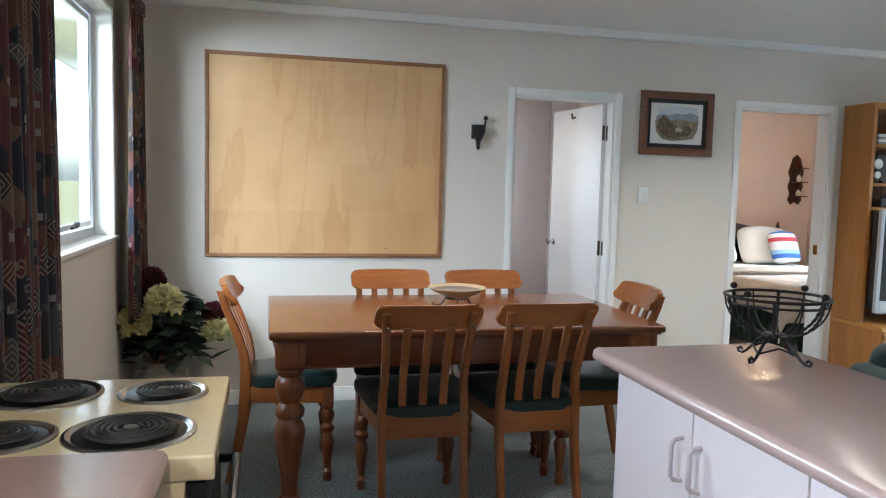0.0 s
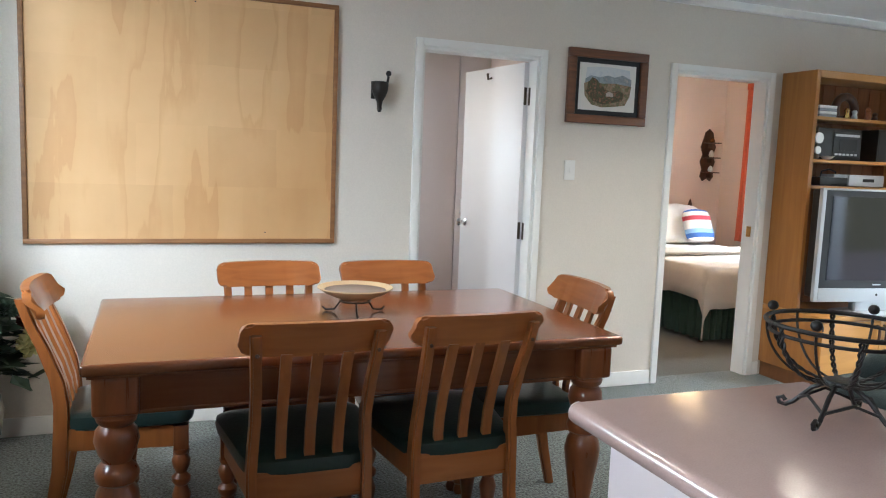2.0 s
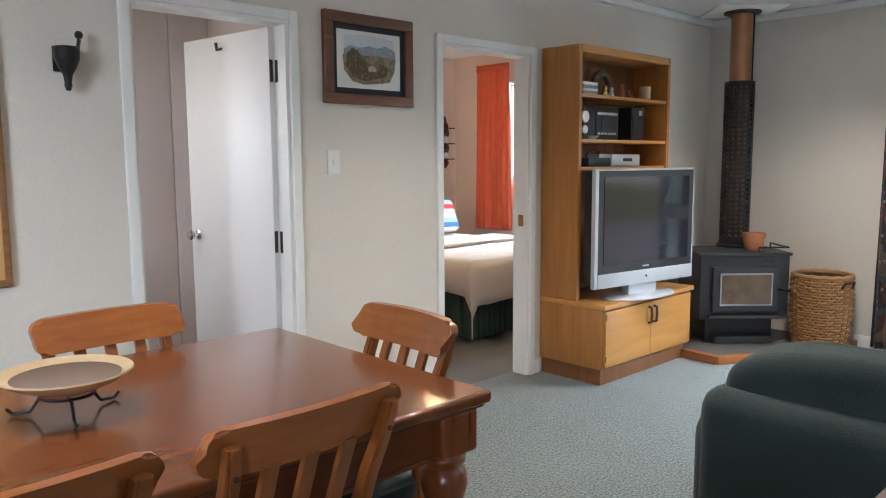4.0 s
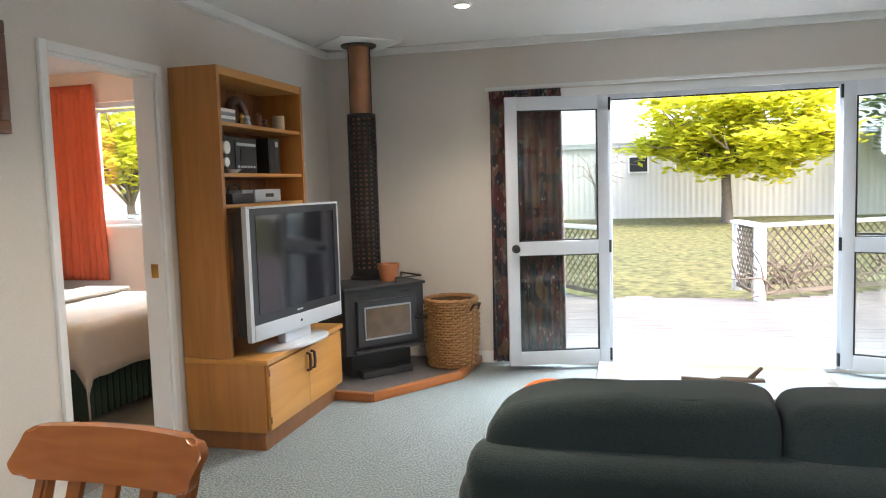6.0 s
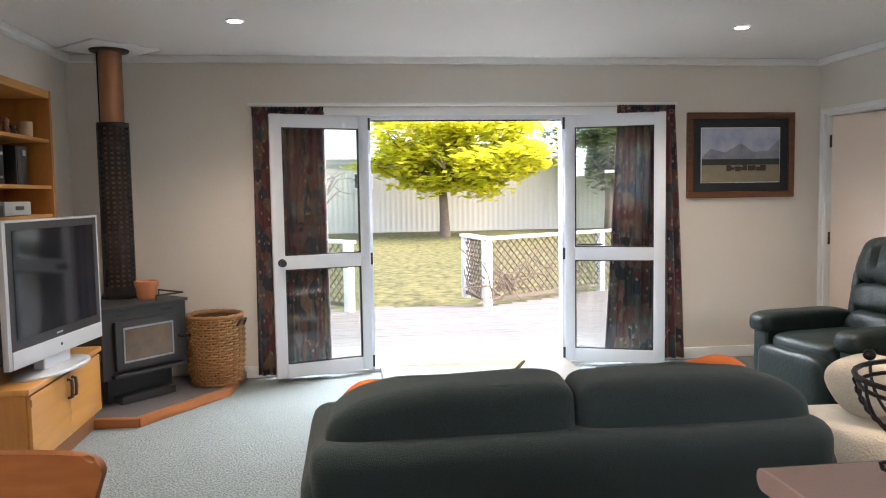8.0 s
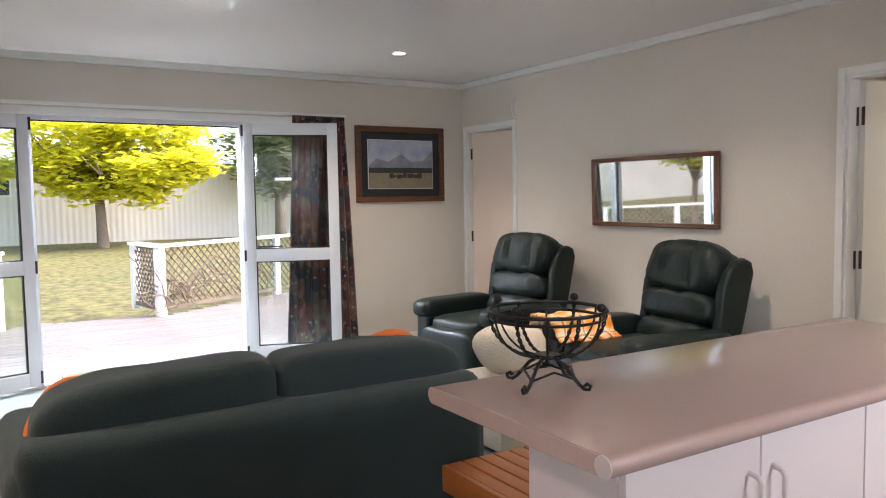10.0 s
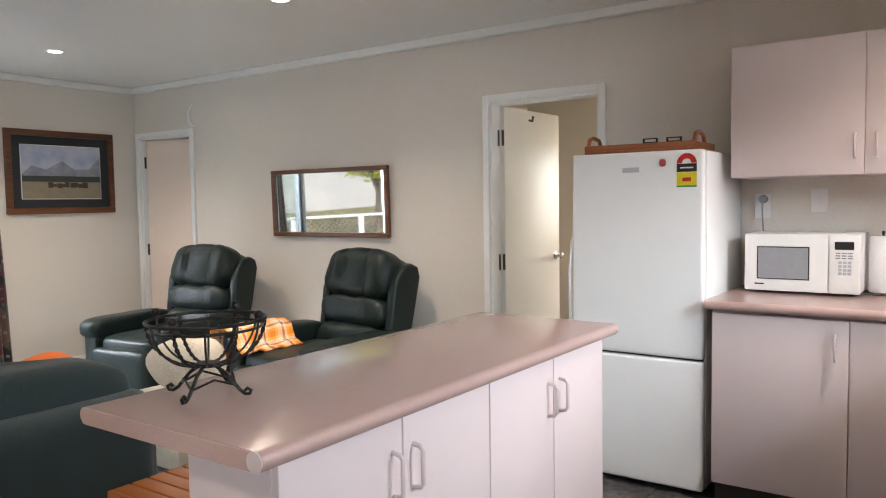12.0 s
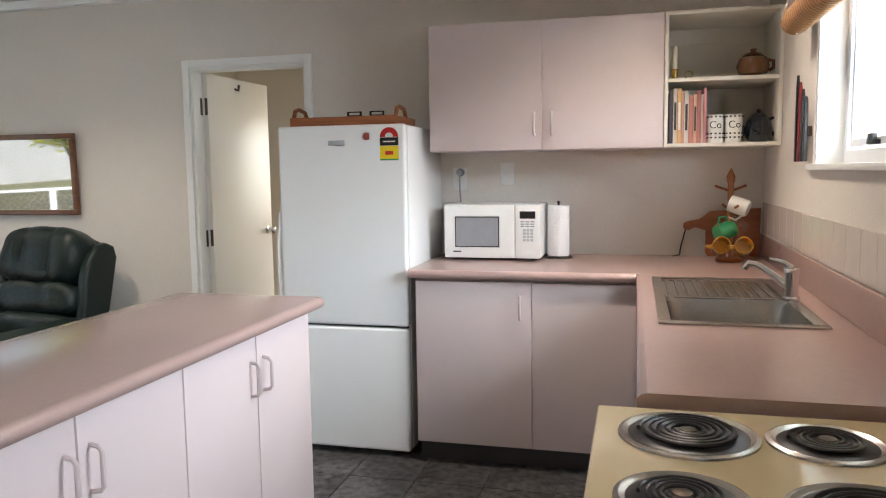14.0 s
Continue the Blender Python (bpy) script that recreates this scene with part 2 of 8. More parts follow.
def curtain_cloth(name):
    """Dark printed cloth: plum and navy blocks with small pale and rust motifs."""
    m = bpy.data.materials.new(name)
    m.use_nodes = True
    nt = m.node_tree
    bs = nt.nodes["Principled BSDF"]
    bs.inputs["Roughness"].default_value = 0.85
    bs.inputs["Sheen Weight"].default_value = 0.15
    uv = nt.nodes.new("ShaderNodeTexCoord")
    v1 = nt.nodes.new("ShaderNodeTexVoronoi")
    v1.distance, v1.inputs["Scale"].default_value = "MANHATTAN", 9.0
    nt.links.new(uv.outputs["UV"], v1.inputs["Vector"])
    r1 = nt.nodes.new("ShaderNodeValToRGB")
    cr = r1.color_ramp
    cr.interpolation = "CONSTANT"
    cols = [(0.0, (0.085, 0.022, 0.026)), (0.28, (0.016, 0.018, 0.032)), (0.50, (0.11, 0.04, 0.03)), (0.64, (0.022, 0.02, 0.022)), (0.82, (0.15, 0.09, 0.055)), (0.92, (0.05, 0.06, 0.066))]
    cr.elements[0].position, cr.elements[0].color = 0.0, (*cols[0][1], 1)
    cr.elements[1].position, cr.elements[1].color = cols[1][0], (*cols[1][1], 1)
    for p, c in cols[2:]:
        e = cr.elements.new(p)
        e.color = (*c, 1)
    sp = nt.nodes.new("ShaderNodeSeparateColor")
    nt.links.new(v1.outputs["Color"], sp.inputs[0])
    nt.links.new(sp.outputs[0], r1.inputs[0])
    v2 = nt.nodes.new("ShaderNodeTexVoronoi")
    v2.distance, v2.inputs["Scale"].default_value = "CHEBYCHEV", 26.0
    nt.links.new(uv.outputs["UV"], v2.inputs["Vector"])
    lt = nt.nodes.new("ShaderNodeMath")
    lt.operation, lt.inputs[1].default_value = "LESS_THAN", 0.28
    nt.links.new(v2.outputs["Distance"], lt.inputs[0])
    s2 = nt.nodes.new("ShaderNodeSeparateColor")
    nt.links.new(v2.outputs["Color"], s2.inputs[0])
    gt = nt.nodes.new("ShaderNodeMath")
    gt.operation, gt.inputs[1].default_value = "GREATER_THAN", 0.74
    nt.links.new(s2.outputs[0], gt.inputs[0])
    ml = nt.nodes.new("ShaderNodeMath")
    ml.operation = "MULTIPLY"
    nt.links.new(lt.outputs[0], ml.inputs[0])
    nt.links.new(gt.outputs[0], ml.inputs[1])
    r2 = nt.nodes.new("ShaderNodeValToRGB")
    r2.color_ramp.interpolation = "CONSTANT"
    r2.color_ramp.elements[0].color = (0.25, 0.22, 0.19, 1)
    r2.color_ramp.elements[1].color = (0.13, 0.095, 0.075, 1)
    r2.color_ramp.elements[1].position = 0.6
    nt.links.new(s2.outputs[1], r2.inputs[0])
    mx = nt.nodes.new("ShaderNodeMixRGB")
    nt.links.new(ml.outputs[0], mx.inputs[0])
    nt.links.new(r1.outputs[0], mx.inputs[1])
    nt.links.new(r2.outputs[0], mx.inputs[2])
    # nested pale diamonds inside some of the blocks
    rg = nt.nodes.new("ShaderNodeMath")
    rg.operation, rg.inputs[1].default_value = "MULTIPLY", 6.5
    nt.links.new(v1.outputs["Distance"], rg.inputs[0])
    fr = nt.nodes.new("ShaderNodeMath")
    fr.operation = "FRACT"
    nt.links.new(rg.outputs[0], fr.inputs[0])
    on = nt.nodes.new("ShaderNodeMath")
    on.operation, on.inputs[1].default_value = "LESS_THAN", 0.34
    nt.links.new(fr.outputs[0], on.inputs[0])
    few = nt.nodes.new("ShaderNodeMath")
    few.operation, few.inputs[1].default_value = "GREATER_THAN", 0.8
    nt.links.new(sp.outputs[1], few.inputs[0])
    dm = nt.nodes.new("ShaderNodeMath")
    dm.operation = "MULTIPLY"
    nt.links.new(on.outputs[0], dm.inputs[0])
    nt.links.new(few.outputs[0], dm.inputs[1])
    m3 = nt.nodes.new("ShaderNodeMixRGB")
    m3.inputs[2].default_value = (0.24, 0.17, 0.12, 1)
    nt.links.new(dm.outputs[0], m3.inputs[0])
    nt.links.new(mx.outputs[0], m3.inputs[1])
    mx = m3
    wv = nt.nodes.new("ShaderNodeTexNoise")
    wv.inputs["Scale"].default_value = 160
    nt.links.new(uv.outputs["UV"], wv.inputs["Vector"])
    bp = nt.nodes.new("ShaderNodeBump")
    bp.inputs["Strength"].default_value = 0.2
    nt.links.new(wv.outputs["Fac"], bp.inputs["Height"])
    nt.links.new(bp.outputs[0], bs.inputs["Normal"])
    nt.links.new(mx.outputs[0], bs.inputs["Base Color"])
    return m


def stripes(name, cols, scale, axis="Z", rough=0.8, plaid=False):
    """Hard-edged stripes along one axis; with plaid, crossed by the same stripes."""
    m = bpy.data.materials.new(name)
    m.use_nodes = True
    nt = m.node_tree
    bs = nt.nodes["Principled BSDF"]
    bs.inputs["Roughness"].default_value = rough
    tc = nt.nodes.new("ShaderNodeTexCoord")
    sx = nt.nodes.new("ShaderNodeSeparateXYZ")
    nt.links.new(tc.outputs["UV" if plaid else "Object"], sx.inputs[0])

    def band(ax):
        mu = nt.nodes.new("ShaderNodeMath")
        mu.operation, mu.inputs[1].default_value = "MULTIPLY", scale
        nt.links.new(sx.outputs[ax], mu.inputs[0])
        fr = nt.nodes.new("ShaderNodeMath")
        fr.operation = "FRACT"
        nt.links.new(mu.outputs[0], fr.inputs[0])
        rp = nt.nodes.new("ShaderNodeValToRGB")
        rp.color_ramp.interpolation = "CONSTANT"
        n = len(cols)
        rp.color_ramp.elements[0].color = (*cols[0], 1)
        rp.color_ramp.elements[1].position, rp.color_ramp.elements[1].color = 1 / n, (*cols[1], 1)
        for i in range(2, n):
            rp.color_ramp.elements.new(i / n).color = (*cols[i], 1)
        nt.links.new(fr.outputs[0], rp.inputs[0])
        return rp.outputs[0]
    out = band(axis)
    if plaid:
        mx = nt.nodes.new("ShaderNodeMixRGB")
        mx.inputs[0].default_value = 0.5
        nt.links.new(out, mx.inputs[1])
        nt.links.new(band("X" if axis != "X" else "Y"), mx.inputs[2])
        out = mx.outputs[0]
    nt.links.new(out, bs.inputs["Base Color"])
    return m


M_WALL = mat("wall_paper", (0.70, 0.65, 0.585), 0.75, var=0.05, scale=2.5, bump=0.12, bscale=140, fine=0.03)
M_PINK = mat("pink_wall", (0.74, 0.60, 0.53), 0.8, var=0.05, scale=2, bump=0.15, bscale=120)
M_CREAMWALL = mat("cream_wall", (0.80, 0.73, 0.63), 0.8, var=0.05, scale=2)
M_CEIL = mat("ceiling_paint", (0.84, 0.82, 0.80), 0.13, var=0.04, scale=1.5, bump=0.05, bscale=30)
M_TRIM = mat("white_trim", (0.84, 0.84, 0.82), 0.35, var=0.05, scale=5)
M_DOOR = mat("door_paint", (0.78, 0.76, 0.76), 0.36, var=0.04, scale=3)
M_CUPB = mat("cupboard_paint", (0.78, 0.70, 0.68), 0.4, var=0.04, scale=2)
M_DOORP = mat("door_paint_cream", (0.86, 0.71, 0.61), 0.3, var=0.04, scale=3)
M_DOORW = mat("door_paint_ivory", (0.80, 0.76, 0.68), 0.34, var=0.04, scale=3)
M_CARPET = mat("carpet", (0.123, 0.150, 0.148), 0.95, var=0.18, scale=3.5, bump=1.0, bscale=95, fine=0.95, sheen=0.3)
M_CARPET2 = mat("bedroom_carpet", (0.17, 0.17, 0.155), 0.95, var=0.15, scale=4, bump=0.8, bscale=170, fine=0.3)
M_VINYL = mat("slate_vinyl", (0.135, 0.13, 0.13), 0.42, scale=6.5, second=(0.0, 0.0, 0.001), bump=0.25, bscale=26, fine=0.9, spec=0.35, rand=True)
M_GROUT = mat("vinyl_joint", (0.012, 0.012, 0.012), 0.6)
M_TOP = mat("laminate_top", (0.43, 0.30, 0.27), 0.2, var=0.05, scale=40, fine=0.05, bscale=300, coat=0.15)
M_CAB = mat("cabinet_laminate", (0.62, 0.53, 0.52), 0.4, var=0.03, scale=3, bump=0.03, bscale=200)
M_CABIN = mat("cabinet_inside", (0.72, 0.68, 0.6), 0.5, var=0.04)
M_KICK = mat("kickboard", (0.05, 0.045, 0.045), 0.5)
M_HANDLE = mat("handle_plastic", (0.52, 0.44, 0.43), 0.35, var=0.03)
M_TABLE = wood("table_rimu", (0.175, 0.058, 0.02), (0.13, 0.041, 0.014), 0.24, 0, 2.0, 0.4, 0.0)
M_TABLEV = wood("table_rimu_upright", (0.22, 0.064, 0.018), (0.145, 0.04, 0.012), 0.28, 2, 2.0, 0.5)
M_CHAIR = wood("chair_rimu", (0.35, 0.118, 0.03), (0.25, 0.077, 0.018), 0.3, 2, 2.0, 0.4)
M_CHAIRX = wood("chair_rimu_across", (0.38, 0.13, 0.033), (0.28, 0.088, 0.02), 0.3, 0, 2.0, 0.4)
# dark plinth timber; on the back boards its darkness paints in the recess shade
M_PINEB = wood("cabinet_dark_timber_shaded", (0.26, 0.105, 0.035), (0.18, 0.07, 0.022), 0.45, 2, 1.4, 0.1)
M_PINE = wood("cabinet_timber", (0.46, 0.20, 0.044), (0.35, 0.137, 0.028), 0.35, 2, 1.4, 0.3)
M_PINEX = wood("cabinet_timber_across", (0.59, 0.29, 0.073), (0.47, 0.21, 0.046), 0.35, 0, 1.2, 0.3)
M_DARKWOOD = wood("dark_wood", (0.09, 0.035, 0.018), (0.04, 0.016, 0.01), 0.4, 2, 2, 0.2)
M_FRAME = wood("frame_wood", (0.17, 0.06, 0.02), (0.09, 0.03, 0.012), 0.35, 0, 3, 0.3)
M_PLYFRAME = wood("board_frame", (0.30, 0.145, 0.055), (0.2, 0.09, 0.035), 0.5, 0, 3, 0.1)


def ply(name):
    """Sun-yellowed plywood: cloudy grain, paler oblongs where notices hung, and tide marks of old damp."""
    m = mat(name, (0.73, 0.50, 0.27), 0.6, scale=1.3, second=(0.52, 0.285, 0.105), fine=0.012, bscale=14)
    nt = m.node_tree
    bs = nt.nodes["Principled BSDF"]
    src = bs.inputs["Base Color"].links[0].from_socket
    tc = nt.nodes.new("ShaderNodeTexCoord")
    wob = nt.nodes.new("ShaderNodeTexNoise")
    wob.inputs["Scale"].default_value = 7.0
    nt.links.new(tc.outputs["Object"], wob.inputs["Vector"])
    jit = nt.nodes.new("ShaderNodeVectorMath")
    jit.operation, jit.inputs[1].default_value = "MULTIPLY_ADD", (0.02, 0.02, 0.02)
    nt.links.new(wob.outputs["Color"], jit.inputs[0])
    nt.links.new(tc.outputs["Object"], jit.inputs[2])
    br = nt.nodes.new("ShaderNodeTexBrick")
    br.inputs["Scale"].default_value, br.inputs["Mortar Size"].default_value = 1.9, 0.0
    br.inputs["Brick Width"].default_value, br.inputs["Row Height"].default_value = 0.62, 0.55
    br.inputs["Color1"].default_value, br.inputs["Color2"].default_value = (0.91, 0.88, 0.84, 1), (1.08, 1.08, 1.08, 1)
    mp = nt.nodes.new("ShaderNodeMapping")
    mp.inputs["Rotation"].default_value = (radians(90), 0, 0)
    nt.links.new(jit.outputs[0], mp.inputs["Vector"])
    nt.links.new(mp.outputs[0], br.inputs["Vector"])
    mu = nt.nodes.new("ShaderNodeMixRGB")
    mu.blend_type, mu.inputs[0].default_value = "MULTIPLY", 0.5
    nt.links.new(src, mu.inputs[1])
    nt.links.new(br.outputs["Color"], mu.inputs[2])
    # tide marks: a sharp dark rim that fades to one side
    sm = nt.nodes.new("ShaderNodeMapping")
    sm.inputs["Scale"].default_value = (2.1, 1.0, 0.38)
    nt.links.new(tc.outputs["Object"], sm.inputs["Vector"])
    n2 = nt.nodes.new("ShaderNodeTexNoise")
    n2.inputs["Scale"].default_value, n2.inputs["Detail"].default_value = 1.5, 6.0
    nt.links.new(sm.outputs[0], n2.inputs["Vector"])
    rp = nt.nodes.new("ShaderNodeValToRGB")
    rp.color_ramp.elements[0].position, rp.color_ramp.elements[0].color = 0.30, (1, 1, 1, 1)
    rp.color_ramp.elements[1].position, rp.color_ramp.elements[1].color = 0.45, (0.89, 0.82, 0.74, 1)
    for p, c in ((0.455, (0.97, 0.95, 0.92)), (0.54, (1.0, 1.0, 1.0)), (0.58, (1.0, 0.99, 0.98)), (0.62, (0.91, 0.86, 0.79)), (0.63, (0.99, 0.98, 0.97))):
        rp.color_ramp.elements.new(p).color = (*c, 1)
    nt.links.new(n2.outputs["Fac"], rp.inputs[0])
    m2 = nt.nodes.new("ShaderNodeMixRGB")
    m2.blend_type, m2.inputs[0].default_value = "MULTIPLY", 1.0
    nt.links.new(mu.outputs[0], m2.inputs[1])
    nt.links.new(rp.outputs[0], m2.inputs[2])
    nt.links.new(m2.outputs[0], bs.inputs["Base Color"])
    return m


M_PLY = ply("plywood_board")
M_TRAY = wood("tray_wood", (0.30, 0.10, 0.035), (0.2, 0.06, 0.02), 0.4, 0, 3)
M_CANE = mat("cane", (0.39, 0.195, 0.07), 0.5, var=0.35, scale=40, fine=0.2, bscale=120)
M_LEATHER = mat("green_leather", (0.011, 0.019, 0.017), 0.4, var=0.3, scale=8, bump=0.3, bscale=45, spec=0.28)
M_SEAT = mat("seat_vinyl", (0.012, 0.03, 0.027), 0.33, var=0.3, scale=9, bump=0.12, bscale=90)
M_SOFA = mat("sofa_fabric", (0.032, 0.048, 0.048), 0.9, var=0.2, scale=5, bump=0.5, bscale=260, fine=0.25, sheen=0.12, spec=0.25)
M_ORANGE = mat("orange_cloth", (0.72, 0.17, 0.035), 0.85, var=0.15, scale=12, bump=0.3, bscale=200)
M_ORANGE2 = mat("orange_curtain", (0.62, 0.115, 0.05), 0.85, var=0.12, scale=8, bump=0.2, bscale=200)
M_CREAM = mat("cream_fleece", (0.68, 0.60, 0.48), 0.95, var=0.15, scale=14, bump=0.9, bscale=90)
M_PLAID = stripes("plaid_wool", [(0.82, 0.25, 0.02), (0.82, 0.25, 0.02), (0.85, 0.42, 0.06), (0.82, 0.72, 0.55), (0.40, 0.10, 0.05), (0.82, 0.72, 0.55), (0.82, 0.72, 0.55), (0.85, 0.5, 0.14)], 7.0, "Y", 0.9, True)
M_CURTAIN = curtain_cloth("printed_curtain")
M_ALU = mat("white_aluminium", (0.66, 0.68, 0.72), 0.35, var=0.03, scale=3, spec=0.5)
M_SEAL = mat("rubber_seal", (0.015, 0.015, 0.017), 0.6)
M_GLASS = glass("pane_glass", (0.93, 0.96, 0.95))
M_CLEAR = glass("clear_glass")
M_STEEL = mat("stainless_steel", (0.46, 0.44, 0.41), 0.27, metal=1.0, var=0.08, scale=20, bump=0.03, bscale=300)
M_CHROME = mat("chrome", (0.75, 0.75, 0.76), 0.08, metal=1.0, var=0.03)
M_BRASS = mat("brass", (0.62, 0.42, 0.14), 0.25, metal=1.0, var=0.1)
M_BRONZE = mat("bronze_hinge", (0.10, 0.08, 0.06), 0.4, metal=0.8, var=0.2)
M_IRON = mat("black_iron", (0.018, 0.016, 0.016), 0.42, metal=0.4, var=0.3, scale=40, bump=0.2, bscale=120)
M_BURNER = mat("stove_paint", (0.030, 0.032, 0.035), 0.55, var=0.2, scale=12, bump=0.1, bscale=200)
M_COPPER = mat("flue_copper", (0.42, 0.21, 0.12), 0.32, metal=0.9, var=0.25, scale=6)
M_FLUE = mat("flue_black", (0.022, 0.02, 0.019), 0.5, metal=0.3, var=0.2)
M_EMBER = mat("smoked_firebox", (0.20, 0.12, 0.06), 0.12, scale=9, second=(0.035, 0.025, 0.018))
M_SLATE = mat("hearth_slate", (0.10, 0.095, 0.095), 0.5, var=0.3, scale=7, bump=0.3, bscale=30)
M_TERRA = mat("terracotta", (0.56, 0.21, 0.09), 0.8, var=0.15, scale=14, bump=0.2, bscale=90)
M_ENAMEL = mat("cream_enamel", (0.80, 0.66, 0.40), 0.14, var=0.03, scale=4, coat=0.4)
M_COIL = mat("ring_element", (0.04, 0.04, 0.042), 0.4, metal=0.3, var=0.2)
M_BLACK = mat("black_plastic", (0.012, 0.012, 0.013), 0.35, var=0.2)
M_SCREEN = mat("tv_screen", (0.016, 0.017, 0.022), 0.07, var=0.05, spec=0.4)
M_SILVER = mat("silver_plastic", (0.50, 0.52, 0.54), 0.35, metal=0.3, var=0.04)
M_WHITE = mat("white_plastic", (0.80, 0.80, 0.78), 0.3, var=0.03)
M_FRIDGE = mat("fridge_enamel", (0.84, 0.85, 0.84), 0.2, var=0.02, scale=2, bump=0.02, bscale=200, coat=0.2)
M_GREYGLASS = mat("grey_window", (0.30, 0.31, 0.33), 0.2, var=0.1, scale=30)
M_PAPER = mat("paper_towel", (0.82, 0.82, 0.82), 0.9, var=0.03, bump=0.4, bscale=120)
M_DARKMAT = mat("picture_mount", (0.025, 0.028, 0.032), 0.8)
M_WHITEMAT = mat("picture_paper", (0.75, 0.74, 0.71), 0.8)
M_GLASSPRINT = mat("glazed_print", (0.42, 0.44, 0.44), 0.025, metal=0.85, var=0.25, scale=5)
M_CERAMIC = mat("white_china", (0.82, 0.80, 0.76), 0.15, var=0.03)
M_BROWNPOT = mat("brown_glaze", (0.13, 0.05, 0.016), 0.12, var=0.3, scale=14, coat=0.5)
M_NAVYPOT = mat("navy_glaze", (0.003, 0.005, 0.010), 0.06, var=0.2, coat=0.5)
M_GREENMUG = mat("green_glaze", (0.04, 0.30, 0.12), 0.12, coat=0.4)
M_YELLOWMUG = mat("mustard_glaze", (0.62, 0.33, 0.05), 0.15, coat=0.4)
M_CANDLE = mat("candle_wax", (0.85, 0.80, 0.66), 0.5, var=0.03)
M_BEDWHITE = mat("white_bedding", (0.82, 0.80, 0.76), 0.9, var=0.05, bump=0.4, bscale=14)
M_THROW = mat("beige_throw", (0.45, 0.40, 0.33), 0.9, var=0.12, bump=0.5, bscale=20)
M_BEDGREY = mat("oatmeal_cover", (0.66, 0.61, 0.56), 0.9, var=0.1, bump=0.5, bscale=12)
M_BEDGREEN = mat("green_valance", (0.045, 0.085, 0.065), 0.9, var=0.2, scale=10)
M_STRIPE = stripes("striped_pillow", [(0.75, 0.74, 0.72), (0.55, 0.05, 0.07), (0.75, 0.74, 0.72), (0.06, 0.16, 0.5), (0.3, 0.5, 0.75), (0.75, 0.74, 0.72)], 3.6, "Z")
M_STONEWARE = mat("stoneware", (0.44, 0.40, 0.33), 0.75, scale=9, second=(0.24, 0.25, 0.19), bump=0.4, bscale=40)
M_LEAF = mat("dark_leaf", (0.025, 0.05, 0.03), 0.55, var=0.4, scale=10)
M_PETALC = mat("cream_petal", (0.66, 0.60, 0.30), 0.8, var=0.25, scale=30)
M_PETALR = mat("maroon_petal", (0.10, 0.012, 0.018), 0.8, var=0.3, scale=30)
M_BERRY = mat("berry_sprig", (0.30, 0.14, 0.07), 0.6, var=0.4, scale=40)
M_BOWL = mat("clay_bowl", (0.60, 0.48, 0.31), 0.6, scale=12, second=(0.42, 0.30, 0.17))
M_LAMP = glow("downlight_glow", (1.0, 0.88, 0.70), 14.0)
M_GRASS = mat("lawn_grass", (0.105, 0.115, 0.035), 0.95, scale=0.7, second=(0.17, 0.145, 0.05), bump=0.8, bscale=7, fine=0.55)
M_DECK = wood("weathered_deck", (0.27, 0.235, 0.225), (0.165, 0.138, 0.13), 0.7, 1, 1.6, 0.0)
M_WHITEPAINT = mat("white_timber", (0.82, 0.82, 0.80), 0.5, var=0.05, scale=5)
M_LATTICE = mat("lattice_timber", (0.16, 0.13, 0.10), 0.8, var=0.25)
M_TIN = mat("white_sheet_iron", (0.62, 0.60, 0.56), 0.5, var=0.06, scale=0.8)
M_ROOF = mat("grey_roof_iron", (0.55, 0.56, 0.56), 0.5, var=0.08, scale=0.8)
M_BARK = mat("bark", (0.20, 0.155, 0.12), 0.9, var=0.4, scale=8, bump=0.8, bscale=20)


def leaf_mat(name, c1, c2):
    """Thin leaves that let part of the light through; two tints by leaf."""
    m = bpy.data.materials.new(name)
    m.use_nodes = True
    nt = m.node_tree
    nt.nodes.remove(nt.nodes["Principled BSDF"])
    ge = nt.nodes.new("ShaderNodeNewGeometry")
    mx = nt.nodes.new("ShaderNodeMixRGB")
    mx.inputs[1].default_value, mx.inputs[2].default_value = (*c1, 1), (*c2, 1)
    nt.links.new(ge.outputs["Random Per Island"], mx.inputs[0])
    di = nt.nodes.new("ShaderNodeBsdfDiffuse")
    tl = nt.nodes.new("ShaderNodeBsdfTranslucent")
    sh = nt.nodes.new("ShaderNodeMixShader")
    sh.inputs[0].default_value = 0.5
    nt.links.new(mx.outputs[0], di.inputs[0])
    nt.links.new(mx.outputs[0], tl.inputs[0])
    nt.links.new(di.outputs[0], sh.inputs[1])
    nt.links.new(tl.outputs[0], sh.inputs[2])
    nt.links.new(sh.outputs[0], nt.nodes["Material Output"].inputs[0])
    return m


M_YLEAF = leaf_mat("autumn_leaf", (0.88, 0.82, 0.10), (0.70, 0.74, 0.09))
M_GLEAF = leaf_mat("evergreen_leaf", (0.13, 0.21, 0.09), (0.26, 0.32, 0.11))
M_HOUSE = mat("weatherboard", (0.74, 0.74, 0.72), 0.6, var=0.05)
M_BARE = mat("pale_bark", (0.27, 0.215, 0.195), 0.9, var=0.3, scale=8)
M_CANEDARK = mat("cane_shadow", (0.11, 0.055, 0.022), 0.8, var=0.3, scale=30)


# ---- structure ----
W, E, S, N, H = -0.64, 6.23, -0.29, 5.525, 2.40
TN, TS, TE, TW = 0.11, 0.11, 0.13, 0.16


